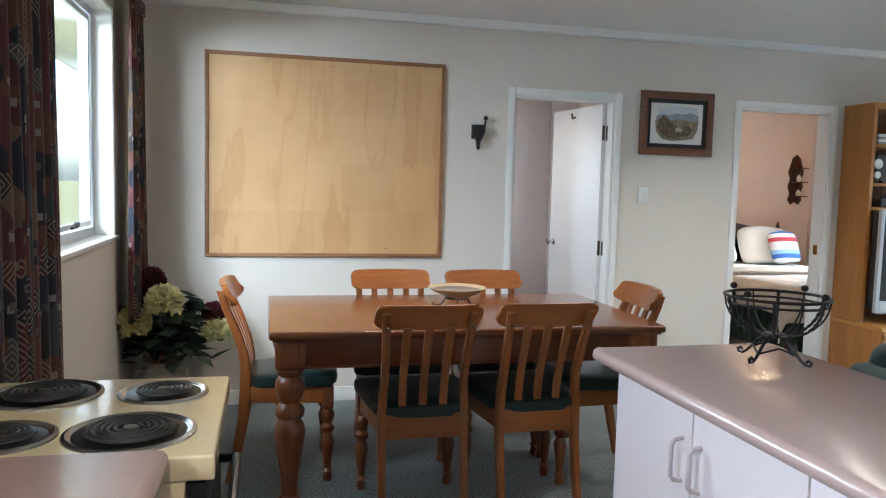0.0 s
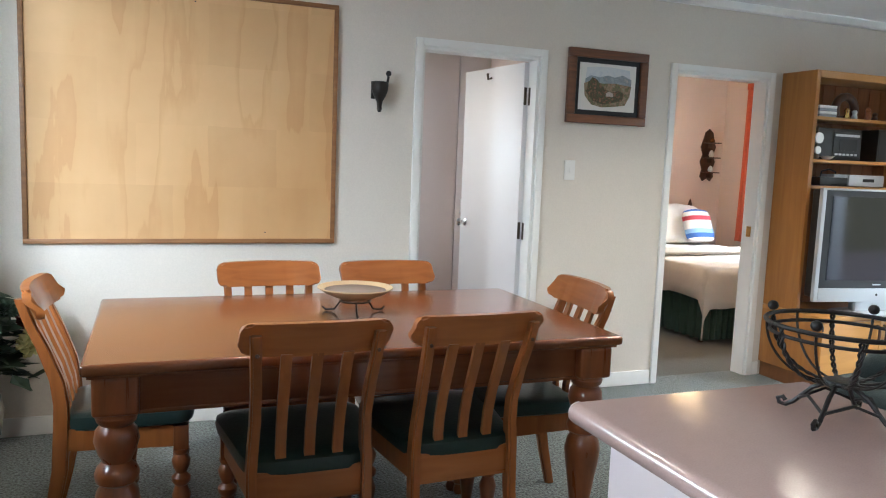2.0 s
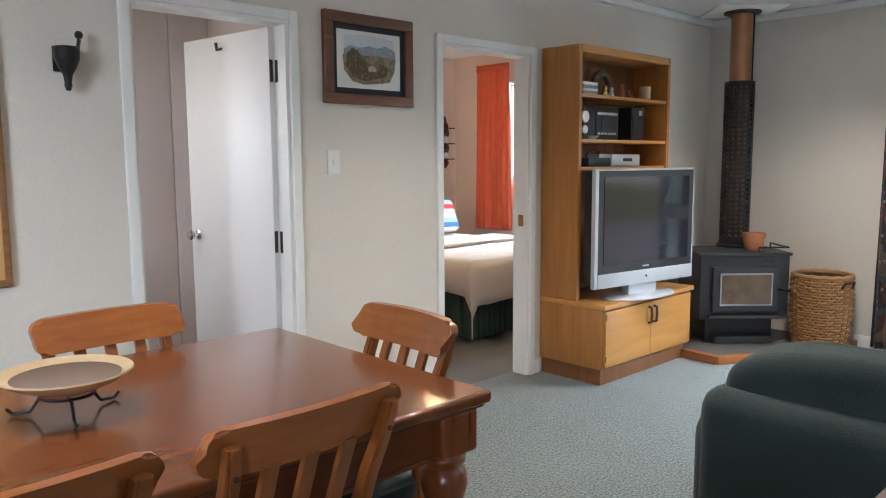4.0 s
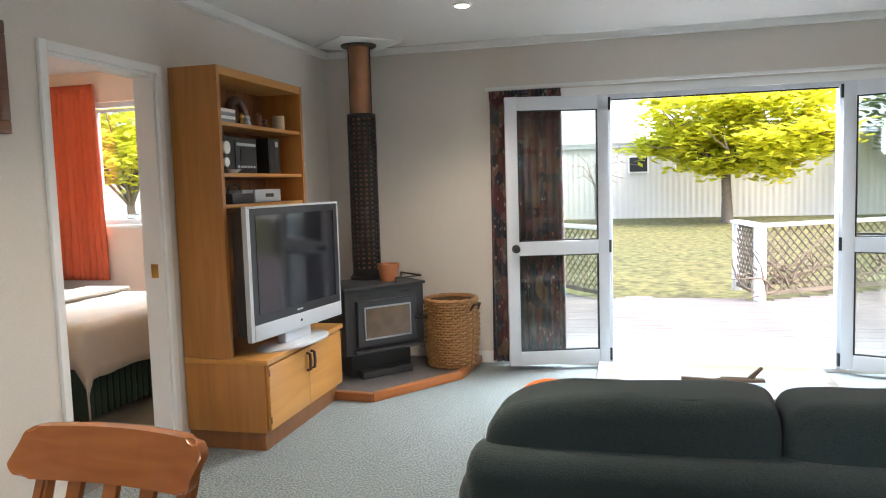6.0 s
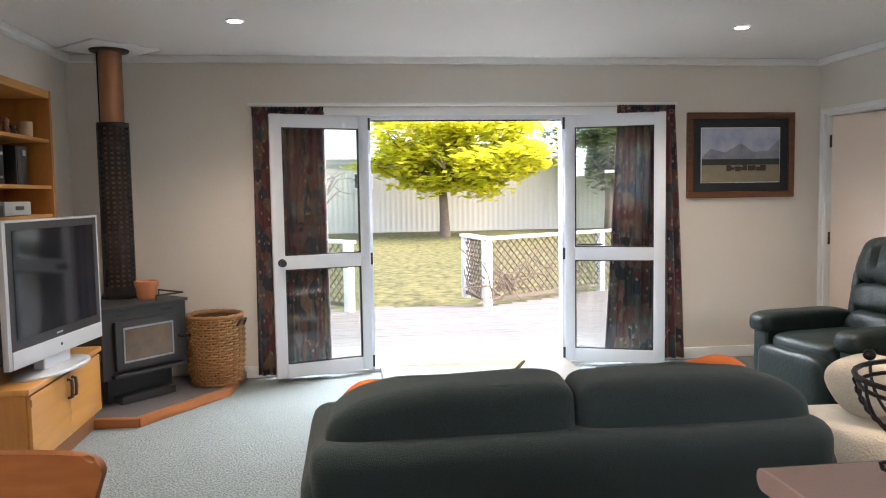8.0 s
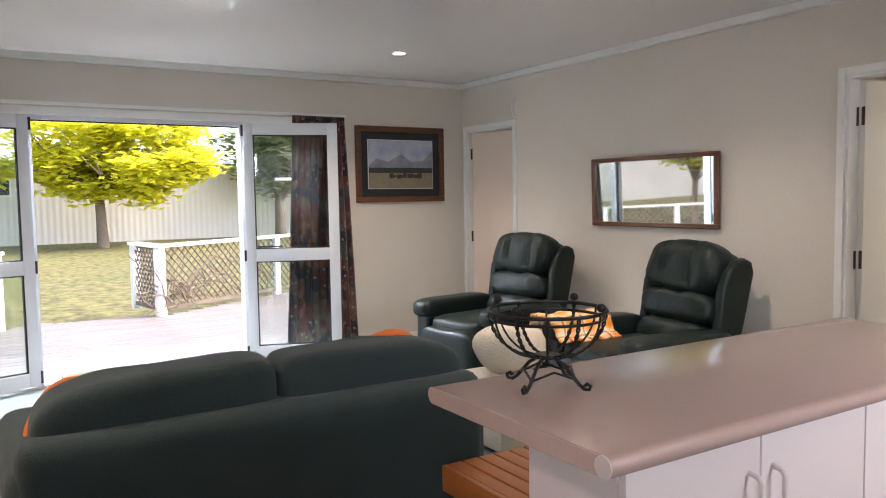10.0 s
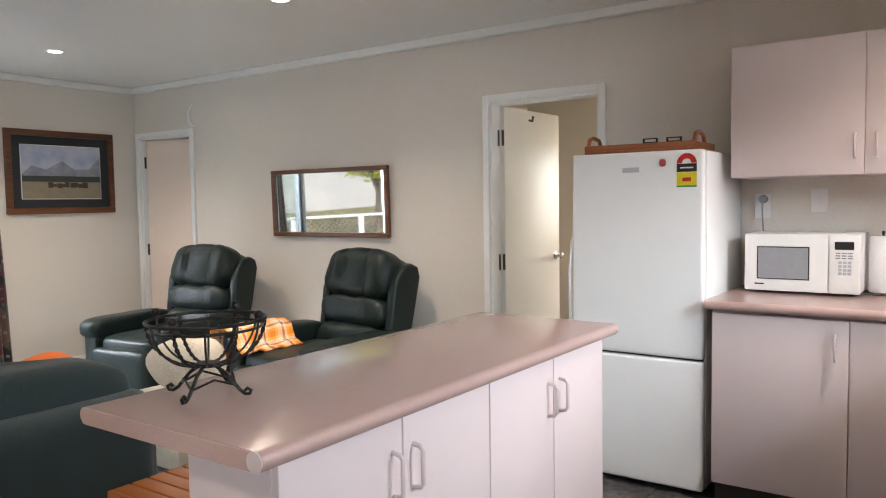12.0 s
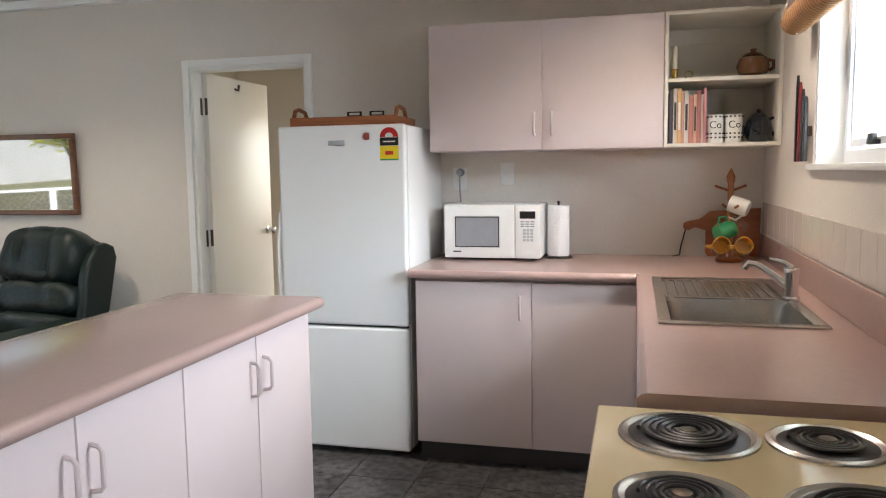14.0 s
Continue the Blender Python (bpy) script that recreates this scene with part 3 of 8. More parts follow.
def wall_along_x(name, y0, y1, x0, x1, z1, holes, m, label, z0=-0.05):
    bm = B()
    x = x0
    for a, b, lo, hi in sorted(holes):
        box(bm, x, a, y0, y1, z0, z1)
        if lo > z0:
            box(bm, a, b, y0, y1, z0, lo)
        box(bm, a, b, y0, y1, hi, z1)
        x = b
    box(bm, x, x1, y0, y1, z0, z1)
    return solid(name, bm, m, label, "wall", "structure", smooth=0)


def wall_along_y(name, x0, x1, y0, y1, z1, holes, m, label, z0=-0.05):
    bm = B()
    y = y0
    for a, b, lo, hi in sorted(holes):
        box(bm, x0, x1, y, a, z0, z1)
        if lo > z0:
            box(bm, x0, x1, a, b, z0, lo)
        box(bm, x0, x1, a, b, hi, z1)
        y = b
    box(bm, x0, x1, y, y1, z0, z1)
    return solid(name, bm, m, label, "wall", "structure", smooth=0)


D1 = (1.658, 2.366)
D2 = (3.298, 4.032)
D3 = (5.418, 6.152)
D4 = (1.748, 2.476)
DH = 1.957
FD = (1.85, 3.375, 0.02, 1.965)
FW2 = (1.09, 4.12)
BW = (6.95, 7.74, 1.10, 2.14)
BED_N = 8.40
wall_along_x("wall_north", N, N + TN, W - TW, E, H + 0.1, [(*D1, -0.05, DH), (*D2, -0.05, DH)], M_WALL, "pale grey-beige papered wall with two doorways")
wall_along_x("wall_south", S - TS, S, W - TW, E, H + 0.1, [(*D3, -0.05, DH), (*D4, -0.05, DH)], M_WALL, "pale grey-beige papered wall behind the recliners")
wall_along_y("wall_east", E, E + TE, S - 2.0, BED_N + 0.1, H + 0.1, [(*FW2, *FD[2:]), BW], M_WALL, "pale grey-beige papered wall with french doors")
WIN1 = (3.35, 5.02, 1.06, 2.2)
WIN2 = (0.74, 2.05, 1.35, 2.06)
wall_along_y("wall_west", W - TW, W, S, N, H + 0.1, [WIN2, WIN1], M_WALL, "pale grey-beige papered wall with two windows")

bm = B()
box(bm, W - TW, E + TE, S - TS, N + TN, H, H + 0.12)
solid("ceiling", bm, M_CEIL, "semi-gloss off-white painted ceiling", "ceiling", "structure")

# floors
bm = B()
box(bm, W - TW, E, S - TS, N + TN, -0.12, -0.012)
solid("floor_slab", bm, M_GROUT, "concrete floor under the carpet", "floor", "structure")
VX, VY = 1.62, 2.80
bm = B()
box(bm, W, VX, VY, N + TN, -0.012, 0.0)
box(bm, VX, E, S - TS, N + TN, -0.012, 0.0)
solid("floor", bm, M_CARPET, "grey-green cut pile carpet", "carpet", "structure", smooth=0)

# adjoining rooms
bm = B()
box(bm, 2.95, E, N + TN, BED_N, -0.05, 0.0)
solid("floor_bedroom", bm, M_CARPET2, "dark grey-green bedroom carpet", "carpet", "structure")
bm = B()
box(bm, 2.85, E, BED_N, BED_N + 0.1, -0.05, H)
solid("wall_bedroom_north", bm, M_PINK, "pale pink bedroom wall", "wall", "structure")
bm = B()
box(bm, 2.85, 2.95, N + TN, BED_N, -0.05, H)
solid("wall_bedroom_west", bm, M_PINK, "pale pink bedroom wall", "wall", "structure")
bm = B()
y0, y1, z0, z1 = BW
box(bm, E - 0.006, E - 0.001, N + TN, y0, 0, H)
box(bm, E - 0.006, E - 0.001, y1, BED_N, 0, H)
box(bm, E - 0.006, E - 0.001, y0, y1, 0, z0)
box(bm, E - 0.006, E - 0.001, y0, y1, z1, H)
solid("wall_bedroom_east", bm, M_PINK, "pale pink bedroom wall lining round the window", "wall", "structure")
bm = B()
box(bm, W - TW, E + TE, N + TN, BED_N + 0.1, H, H + 0.1)
solid("ceiling_bedroom", bm, M_TRIM, "white bedroom ceiling", "ceiling", "structure")
bm = B()
box(bm, 0.9, 2.85, N + TN, 8.0, -0.05, 0.0)
solid("floor_hall", bm, M_CARPET2, "dark carpet in the small room", "carpet", "structure")
bm = B()
HW = (6.6, 7.8, 1.0, 2.05)
box(bm, 0.8, 0.9, N + TN, HW[0], -0.05, H)
box(bm, 0.8, 0.9, HW[1], 8.0, -0.05, H)
box(bm, 0.8, 0.9, HW[0], HW[1], -0.05, HW[2])
box(bm, 0.8, 0.9, HW[0], HW[1], HW[3], H)
box(bm, 0.8, 2.85, 8.0, 8.1, -0.05, H)
solid("wall_hall", bm, M_PINK, "pale pink walls of the small room", "wall", "structure")
for nm, x0, x1, mm in (("back", 1.2, 3.3, M_CREAMWALL), ("side", 4.9, E, M_PINK)):
    bm = B()
    box(bm, x0, x1, S - 2.0, S - TS, -0.05, 0.0)
    solid("floor_" + nm, bm, M_CARPET2, "carpet of a side room", "carpet", "structure")
    bm = B()
    box(bm, x0 - 0.1, x0, S - 2.0, S - TS, -0.05, H)
    if nm == "back":
        box(bm, x1, x1 + 0.1, S - 2.0, S - TS, -0.05, H)
    if nm == "back":
        box(bm, x0 - 0.1, 1.36, S - 2.1, S - 2.0, -0.05, H)
        box(bm, 2.04, x1, S - 2.1, S - 2.0, -0.05, H)
        box(bm, 1.36, 2.04, S - 2.1, S - 2.0, -0.05, 0.9)
        box(bm, 1.36, 2.04, S - 2.1, S - 2.0, 1.9, H)
    else:
        box(bm, x0 - 0.1, x1, S - 2.1, S - 2.0, -0.05, H)
    solid("wall_" + nm, bm, mm, "warm cream walls of a side room", "wall", "structure")
    bm = B()
    box(bm, x0 - 0.1, x1 + 0.1, S - 2.1, S - TS, H, H + 0.1)
    solid("ceiling_" + nm, bm, M_TRIM, "white ceiling of a side room", "ceiling", "structure")


# cornice and skirting
def run(name, segs, m, label):
    for a in segs:
        bm = B()
        box(bm, *a, bevel=0.006)
        solid(name, bm, m, label, name, "structure")


c = 0.05
run("cornice", [(W, E, N - c, N - 0.001, H - c, H - 0.001), (W, E, S + 0.001, S + c, H - c, H - 0.001), (E - c, E - 0.001, S + c, N - c, H - c, H - 0.001), (W + 0.001, W + c, S + c, N - c, H - c, H - 0.001)], M_TRIM, "white painted timber cornice")
k = 0.016
run("baseboard", [(W, 1.61, N - k, N - 0.001, 0, 0.09), (2.412, 3.25, N - k, N - 0.001, 0, 0.09), (4.08, 4.13, N - k, N - 0.001, 0, 0.09), (5.15, E, N - k, N - 0.001, 0, 0.09), (2.522, 5.37, S + 0.001, S + k, 0, 0.09), (E - k, E - 0.001, S + 0.1, FW2[0] - 0.07, 0, 0.09), (E - k, E - 0.001, FW2[1] + 0.07, 4.36, 0, 0.09), (W + 0.001, W + k, 2.75, N - k, 0, 0.09)], M_TRIM, "white painted skirting board")


def door_frame(name, x0, x1, face, out, depth, label):
    """Architraves and lining of a doorway in a wall along x; out is +1 where the room lies at greater y."""
    ob = thing(name, AT(x0, face, 0), label, "door frame")
    ob["kind"] = "structure"
    w, a = x1 - x0, 0.040
    lo, hi = (0.001, 0.02) if out > 0 else (-0.02, -0.001)
    part("architrave", box(B(), -a, 0.002, lo, hi, 0, DH + a, 0.004), M_TRIM, ob)
    part("architrave", box(B(), w - 0.002, w + a, lo, hi, 0, DH + a, 0.004), M_TRIM, ob)
    part("architrave", box(B(), 0.002, w - 0.002, lo, hi, DH - 0.002, DH + a, 0.004), M_TRIM, ob)
    d0, d1 = (-depth, 0.0) if out > 0 else (0.0, depth)
    part("jamb", box(B(), 0.0, 0.018, d0, d1, 0, DH), M_TRIM, ob)
    part("jamb", box(B(), w - 0.018, w, d0, d1, 0, DH), M_TRIM, ob)
    part("head", box(B(), 0.018, w - 0.018, d0, d1, DH - 0.018, DH), M_TRIM, ob)
    return ob


f1 = door_frame("door_frame_1", *D1, N, -1, TN, "white painted timber door frame")
f2 = door_frame("door_frame_2", *D2, N, -1, TN, "white painted timber door frame of the bedroom")
f3 = door_frame("door_frame_3", *D3, S, 1, TS, "white painted timber door frame in the corner")
f4 = door_frame("door_frame_4", *D4, S, 1, TS, "white painted timber door frame beside the fridge")
for f_, d0, d1 in ((f1, 0.066, 0.088), (f3, -0.046, -0.026), (f4, -0.088, -0.066)):
    w = {f1: D1, f3: D3, f4: D4}[f_]
    w = w[1] - w[0]
    for z in (0.22, 0.96, 1.74):
        part("hinge_leaf", box(B(), w - 0.0205, w - 0.0182, d0, d1, z - 0.05, z + 0.05, 0.0008, 1), M_BRONZE, f_, "dull bronze hinge leaf")
part("strike_plate", box(B(), 0.7145, 0.716, 0.03, 0.07, 0.93, 1.0), M_BRASS, f2, "brass strike plate")


def door_leaf(name, hinge, angle, width, m, label, side):
    """A flush door hung at the hinge (x, y); at angle 0 it lies along -x; the knob stands on both faces."""
    ob = thing(name, AT(hinge[0], hinge[1], 0.012, 0, 0, angle), label, "door")
    ob["kind"] = "structure"
    part("panel", box(B(), -width, -0.004, -0.018, 0.018, 0, DH - 0.035, 0.003), m, ob)
    for s in (-1, 1):
        bm = B()
        rot = AT(-width + 0.065, s * 0.018, 0.95, -90 * s, 0, 0)
        lathe(bm, [(0.026, 0.0), (0.026, 0.006), (0.011, 0.01), (0.010, 0.03), (0.022, 0.038), (0.026, 0.05), (0.02, 0.06), (0.0, 0.063)], 18, m=rot)
        part("knob", bm, M_CHROME, ob, "polished round door knob")
    for z in (0.21, 0.95, 1.73):
        part("hinge_leaf", box(B(), -0.0042, -0.001, -0.0165 if side > 0 else -0.002, 0.002 if side > 0 else 0.0165, z - 0.05, z + 0.05, 0.0008, 1), M_BRONZE, ob, "dull bronze hinge leaf")
        bm = B()
        tube(bm, [(0.004, side * 0.022, z - 0.045), (0.004, side * 0.022, z + 0.045)], 0.007, 8)
        box(bm, -0.035, 0.0, side * 0.0185 - 0.001, side * 0.0185 + 0.001, z - 0.045, z + 0.045)
        part("hinge", bm, M_BRONZE, ob, "dull bronze butt hinge")
    return ob


leaf1 = door_leaf("door_1", (2.336, N + 0.09), -83, 0.685, M_DOOR, "glossy white flush door standing open into the small room", 1)
part("coat_hook", tube(B(), [(-0.36, -0.02, 1.86), (-0.36, -0.045, 1.85), (-0.36, -0.05, 1.885)], 0.008, 6), M_BRONZE, leaf1)
leaf4 = door_leaf("door_4", (2.442, S - 0.09), 87.5, 0.70, M_DOORW, "glossy ivory flush door standing open beside the fridge", -1)
part("coat_hook", tube(B(), [(-0.3, 0.02, 1.86), (-0.3, 0.045, 1.85), (-0.3, 0.05, 1.885)], 0.008, 6), M_BRONZE, leaf4)
leaf3 = door_leaf("door_3", (6.122, S - 0.05), 13, 0.69, M_DOORP, "pale cream flush door standing ajar in the corner", -1)

# built-in cupboard across the small room, seen past the open door
cup = thing("built_in_cupboard", AT(1.66, 7.27, 0), "tall pale built-in cupboard with small white handles", "cupboard")
part("body", box(B(), 0.0, 1.185, 0.0, 0.725, 0.0, 2.38), M_CUPB, cup)
for i, (a, b) in enumerate(((0.0, 0.457), (0.463, 0.917), (0.923, 1.185))):
    d = part("cupboard_door", box(B(), a, b, -0.02, -0.001, 0.06, 2.37, 0.003), M_CUPB, cup)
    hx = a + 0.04 if i else b - 0.04
    part("handle", tube(B(), [(hx, -0.02, 0.95), (hx, -0.045, 0.96), (hx, -0.045, 1.05), (hx, -0.02, 1.06)], 0.006, 6), M_WHITE, d, "small white bow handle")


# windows
def window_along_y(name, x, y0, y1, z0, z1, mull, label, sill_in):
    ob = thing(name, AT(x, y0, z0), label, "window")
    ob["kind"] = "structure"
    w, h, t = y1 - y0, z1 - z0, 0.045
    part("window_frame", box(B(), -0.03, 0.03, 0, t, 0, h), M_ALU, ob)
    part("window_frame", box(B(), -0.03, 0.03, w - t, w, 0, h), M_ALU, ob)
    part("window_frame", box(B(), -0.03, 0.03, t, w - t, 0, t), M_ALU, ob)
    part("window_frame", box(B(), -0.03, 0.03, t, w - t, h - t, h), M_ALU, ob)
    xs = [t] + list(mull) + [w - t]
    for a in mull:
        part("mullion", box(B(), -0.025, 0.028, a - 0.02, a + 0.02, t, h - t), M_ALU, ob)
    for a, b in zip(xs, xs[1:]):
        p = part("pane", box(B(), -0.003, 0.003, a, b, t, h - t), M_GLASS, ob)
        p.visible_shadow = False
        s = part("sash", box(B(), 0.008, 0.026, a + 0.02, a + 0.045, t + 0.01, h - t - 0.01), M_ALU, ob)
        part("sash", box(B(), 0.008, 0.026, b - 0.045, b - 0.02, t + 0.01, h - t - 0.01), M_ALU, ob)
        part("sash", box(B(), 0.008, 0.026, a + 0.045, b - 0.045, t + 0.01, t + 0.035), M_ALU, ob)
        part("sash", box(B(), 0.008, 0.026, a + 0.045, b - 0.045, h - t - 0.035, h - t - 0.01), M_ALU, ob)
        bm = B()
        box(bm, 0.026, 0.04, (a + b) / 2 - 0.05, (a + b) / 2 + 0.05, t + 0.012, t + 0.026, 0.003)
        box(bm, 0.03, 0.05, (a + b) / 2 - 0.008, (a + b) / 2 + 0.03, t + 0.02, t + 0.045, 0.003)
        part("latch", bm, M_BLACK, s, "black window latch")
    if sill_in:
        part("window_sill", box(B(), 0.03, sill_in + 0.025, -0.03, w + 0.03, -0.02, 0.001, 0.004), M_TRIM, ob, "white painted sill")
        part("reveal", box(B(), 0.03, sill_in, w - 0.008, w - 0.003, 0.001, h - 0.003), M_TRIM, ob)
        part("reveal", box(B(), 0.03, sill_in, 0.003, 0.008, 0.001, h - 0.003), M_TRIM, ob)
        part("reveal", box(B(), 0.03, sill_in, 0.008, w - 0.008, h - 0.008, h - 0.003), M_TRIM, ob)
    return ob


window_along_y("window_1", W - 0.125, *WIN1[:2], *WIN1[2:], [0.85], "white aluminium dining window over a painted sill", 0.12)
window_along_y("window_2", W - 0.125, *WIN2[:2], *WIN2[2:], [0.66], "white aluminium kitchen window over the sink bench", 0.12)
window_along_y("window_4", 0.85, *HW[:2], *HW[2:], [0.6], "white aluminium window of the small room", 0)
w5 = thing("window_5", AT(1.36, S - 2.05, 0.9), "white aluminium window of the side room", "window")
w5["kind"] = "structure"
for a in ((0, 0.04, 0, 1.0), (0.64, 0.68, 0, 1.0), (0.04, 0.64, 0, 0.04), (0.04, 0.64, 0.96, 1.0)):
    part("window_frame", box(B(), a[0], a[1], -0.03, 0.03, a[2], a[3], 0.003), M_ALU, w5)
part("pane", box(B(), 0.04, 0.64, -0.003, 0.003, 0.04, 0.96), M_GLASS, w5).visible_shadow = False
wb = window_along_y("window_3", E + 0.05, *BW[:2], *BW[2:], [], "white aluminium bedroom window", 0)
part("window_sill", box(B(), -0.075, -0.03, -0.03, BW[1] - BW[0] + 0.03, -0.03, 0.0, 0.004), M_TRIM, wb)

# french doors
fd = thing("door_frame_5", AT(E, FD[0], FD[2]), "white aluminium french door frame open to the deck", "door frame")
fd["kind"] = "structure"
h = FD[3] - FD[2]
A0, A1, B0, B1 = FW2[0] - FD[0], 0.0, FD[1] - FD[0], FW2[1] - FD[0]
part("jamb", box(B(), 0.0, 0.09, A0, A0 + 0.04, 0, h), M_ALU, fd)
part("jamb", box(B(), 0.0, 0.09, B1 - 0.04, B1, 0, h), M_ALU, fd)
part("mullion", box(B(), 0.0, 0.09, A1 - 0.035, A1 + 0.02, 0.0, h - 0.03), M_ALU, fd)
part("mullion", box(B(), 0.0, 0.09, B0 - 0.02, B0 + 0.035, 0.0, h - 0.03), M_ALU, fd)
part("head", box(B(), 0.0, 0.09, A0 + 0.04, B1 - 0.04, h - 0.03, h), M_ALU, fd)
part("threshold", box(B(), -0.01, 0.14, A1 + 0.02, B0 - 0.02, -0.012, 0.012, 0.004), M_ALU, fd)
part("seal", box(B(), 0.03, 0.045, A1 + 0.02, B0 - 0.02, h - 0.04, h - 0.031), M_SEAL, fd)
for y0, y1 in ((A0 + 0.04, A1 - 0.035), (B0 + 0.035, B1 - 0.04)):
    sl = part("sidelight", box(B(), 0.03, 0.07, y0, y1, 0.0, 0.05, 0.003), M_ALU, fd, "white bottom bar of the side window")
    pn = part("pane", box(B(), 0.047, 0.053, y0, y1, 0.05, h - 0.03), M_GLASS, sl)
    pn.visible_shadow = False
part("architrave", box(B(), -0.018, -0.001, A0 - 0.06, A0 - 0.001, -0.02, h + 0.06, 0.004), M_TRIM, fd)
part("architrave", box(B(), -0.018, -0.001, B1 + 0.001, B1 + 0.06, -0.02, h + 0.06, 0.004), M_TRIM, fd)
part("architrave", box(B(), -0.018, -0.001, A0 - 0.001, B1 + 0.001, h + 0.001, h + 0.06, 0.004), M_TRIM, fd)


def french_leaf(name, hy, tip, flip, label):
    """A two-pane glazed leaf hinged at (E, hy), swung so that its free edge stands at tip."""
    d = Vector((tip[0] - E, tip[1] - hy, 0))
    ang = math.degrees(math.atan2(d.y, d.x))
    ob = thing(name, AT(E - 0.012, hy, 0.035, 0, 0, ang), label, "glass door")
    ob["kind"] = "structure"
    L, h, s, t = d.length, 1.925, 0.085, 0.02
    for a, b, z0, z1, nm in ((0.01, s, 0, h, "stile"), (L - s, L, 0, h, "stile"), (s, L - s, 0, 0.1, "bottom_rail"), (s, L - s, 0.80, 0.90, "lock_rail"), (s, L - s, h - 0.095, h, "top_rail")):
        part(nm, box(B(), a, b, -t, t, z0, z1, 0.004), M_ALU, ob)
    for z0, z1 in ((0.1, 0.80), (0.90, h - 0.095)):
        p = part("pane", box(B(), s, L - s, -0.003, 0.003, z0, z1), M_GLASS, ob)
        p.visible_shadow = False
        bm = B()
        for q in (-1, 1):
            o0, o1 = (0.003, 0.012) if q > 0 else (-0.012, -0.003)
            box(bm, s, s + 0.009, o0, o1, z0, z1)
            box(bm, L - s - 0.009, L - s, o0, o1, z0, z1)
            box(bm, s + 0.009, L - s - 0.009, o0, o1, z0, z0 + 0.009)
            box(bm, s + 0.009, L - s - 0.009, o0, o1, z1 - 0.009, z1)
        part("seal", bm, M_SEAL, ob, "black glazing bead", smooth=0)
    for z in (0.06, 0.85, h - 0.06):
        bm = B()
        tube(bm, [(0.0, flip * 0.012, z - 0.045), (0.0, flip * 0.012, z + 0.045)], 0.01, 8)
        part("hinge", bm, M_BLACK, ob, "black hinge")
    return ob, L


frl, L = french_leaf("door_5", FD[1] - 0.005, (6.02, 4.085), 1, "white aluminium two-pane french door folded back into the room")
bm = B()
for q in (-1, 1):
    lathe(bm, [(0.03, 0), (0.03, 0.012), (0.014, 0.016), (0.013, 0.035), (0.025, 0.045), (0.024, 0.06), (0, 0.064)], 18, m=AT(L - 0.06, q * 0.02, 0.85, -90 * q, 0, 0))
part("knob", bm, M_BLACK, frl, "dark bronze door knob")
frr, L = french_leaf("door_6", FD[0] + 0.005, (5.96, 1.14), -1, "white aluminium two-pane french door folded back towards the wall")
bm = B()
box(bm, 0.1, 0.3, -0.035, -0.021, 0.915, 0.93, 0.003)
part("bolt", bm, M_SEAL, frr, "black sliding bolt")


# ---- outside ----
def ground_sheet():
    bm = B()
    xs = [-300, -60, -20, -8, W - TW, E + TE, 10.5, 14, 18, 22, 27, 40, 80, 300]
    ys = [-300, -80, -30, -15, -8, -4, 0, 4, 8, 12, 18, 30, 80, 300]
    def hgt(x, y):
        z = -0.24 + max(0.0, min(1.0, (x - 10.5) / 16.5)) * 0.21
        if 11 < x < 26:
            z += 0.05 * noise.noise(Vector((x * 0.3, y * 0.3, 0)))
        return z
    vs = [[bm.verts.new((x, y, hgt(x, y))) for y in ys] for x in xs]
    for i in range(len(xs) - 1):
        for j in range(len(ys) - 1):
            bm.faces.new((vs[i][j], vs[i + 1][j], vs[i + 1][j + 1], vs[i][j + 1]))
    return solid("ground", bm, M_GRASS, "mown lawn strewn with fallen yellow leaves", "lawn", "structure")


ground_sheet()
DECK = [(6.37, -4.6), (13.9, -4.6), (11.2, -0.15), (10.0, 1.79), (10.2, 2.1), (10.25, 3.3), (9.95, 3.56), (10.9, 4.35), (12.2, 5.3), (9.7, 8.9), (6.37, 8.9)]




def balustrade(a, b, posts, name="deck_balustrade"):
    ob = thing(name, AT(a[0], a[1], -0.1, 0, 0, math.degrees(math.atan2(b[1] - a[1], b[0] - a[0]))), "white timber balustrade with dark diamond lattice beside the deck", "balustrade", "deck balustrades")
    L = math.hypot(b[0] - a[0], b[1] - a[1])
    for p in posts:
        part("post", box(B(), p - 0.05, p + 0.05, -0.05, 0.05, 0, 0.86, 0.004), M_WHITEPAINT, ob)
    part("top_rail", box(B(), -0.07, L + 0.05, -0.075, 0.075, 0.86, 0.9, 0.006), M_WHITEPAINT, ob)
    part("bottom_rail", box(B(), 0.05, L, -0.025, 0.025, 0.06, 0.11, 0.004), M_LATTICE, ob)
    bm = B()
    step, h0, h1 = 0.115, 0.11, 0.86
    n = int((L + (h1 - h0)) / step)
    for sgn, off in ((1, 0.008), (-1, -0.008)):
        for i in range(n + 1):
            s = -(h1 - h0) + i * step
            if sgn > 0:
                x0, z0, x1, z1 = s, h0, s + (h1 - h0), h1
            else:
                x0, z0, x1, z1 = s, h1, s + (h1 - h0), h0
            lo, hi = max(0.05, x0), min(L, x1)
            if hi - lo < 0.04:
                continue
            za = z0 + (z1 - z0) * (lo - x0) / (x1 - x0)
            zb = z0 + (z1 - z0) * (hi - x0) / (x1 - x0)
            tube(bm, [(lo, off, za), (hi, off, zb)], 0.011, 4)
    part("lattice", bm, M_LATTICE, ob, "dark weathered diamond lattice", smooth=0)
    return ob


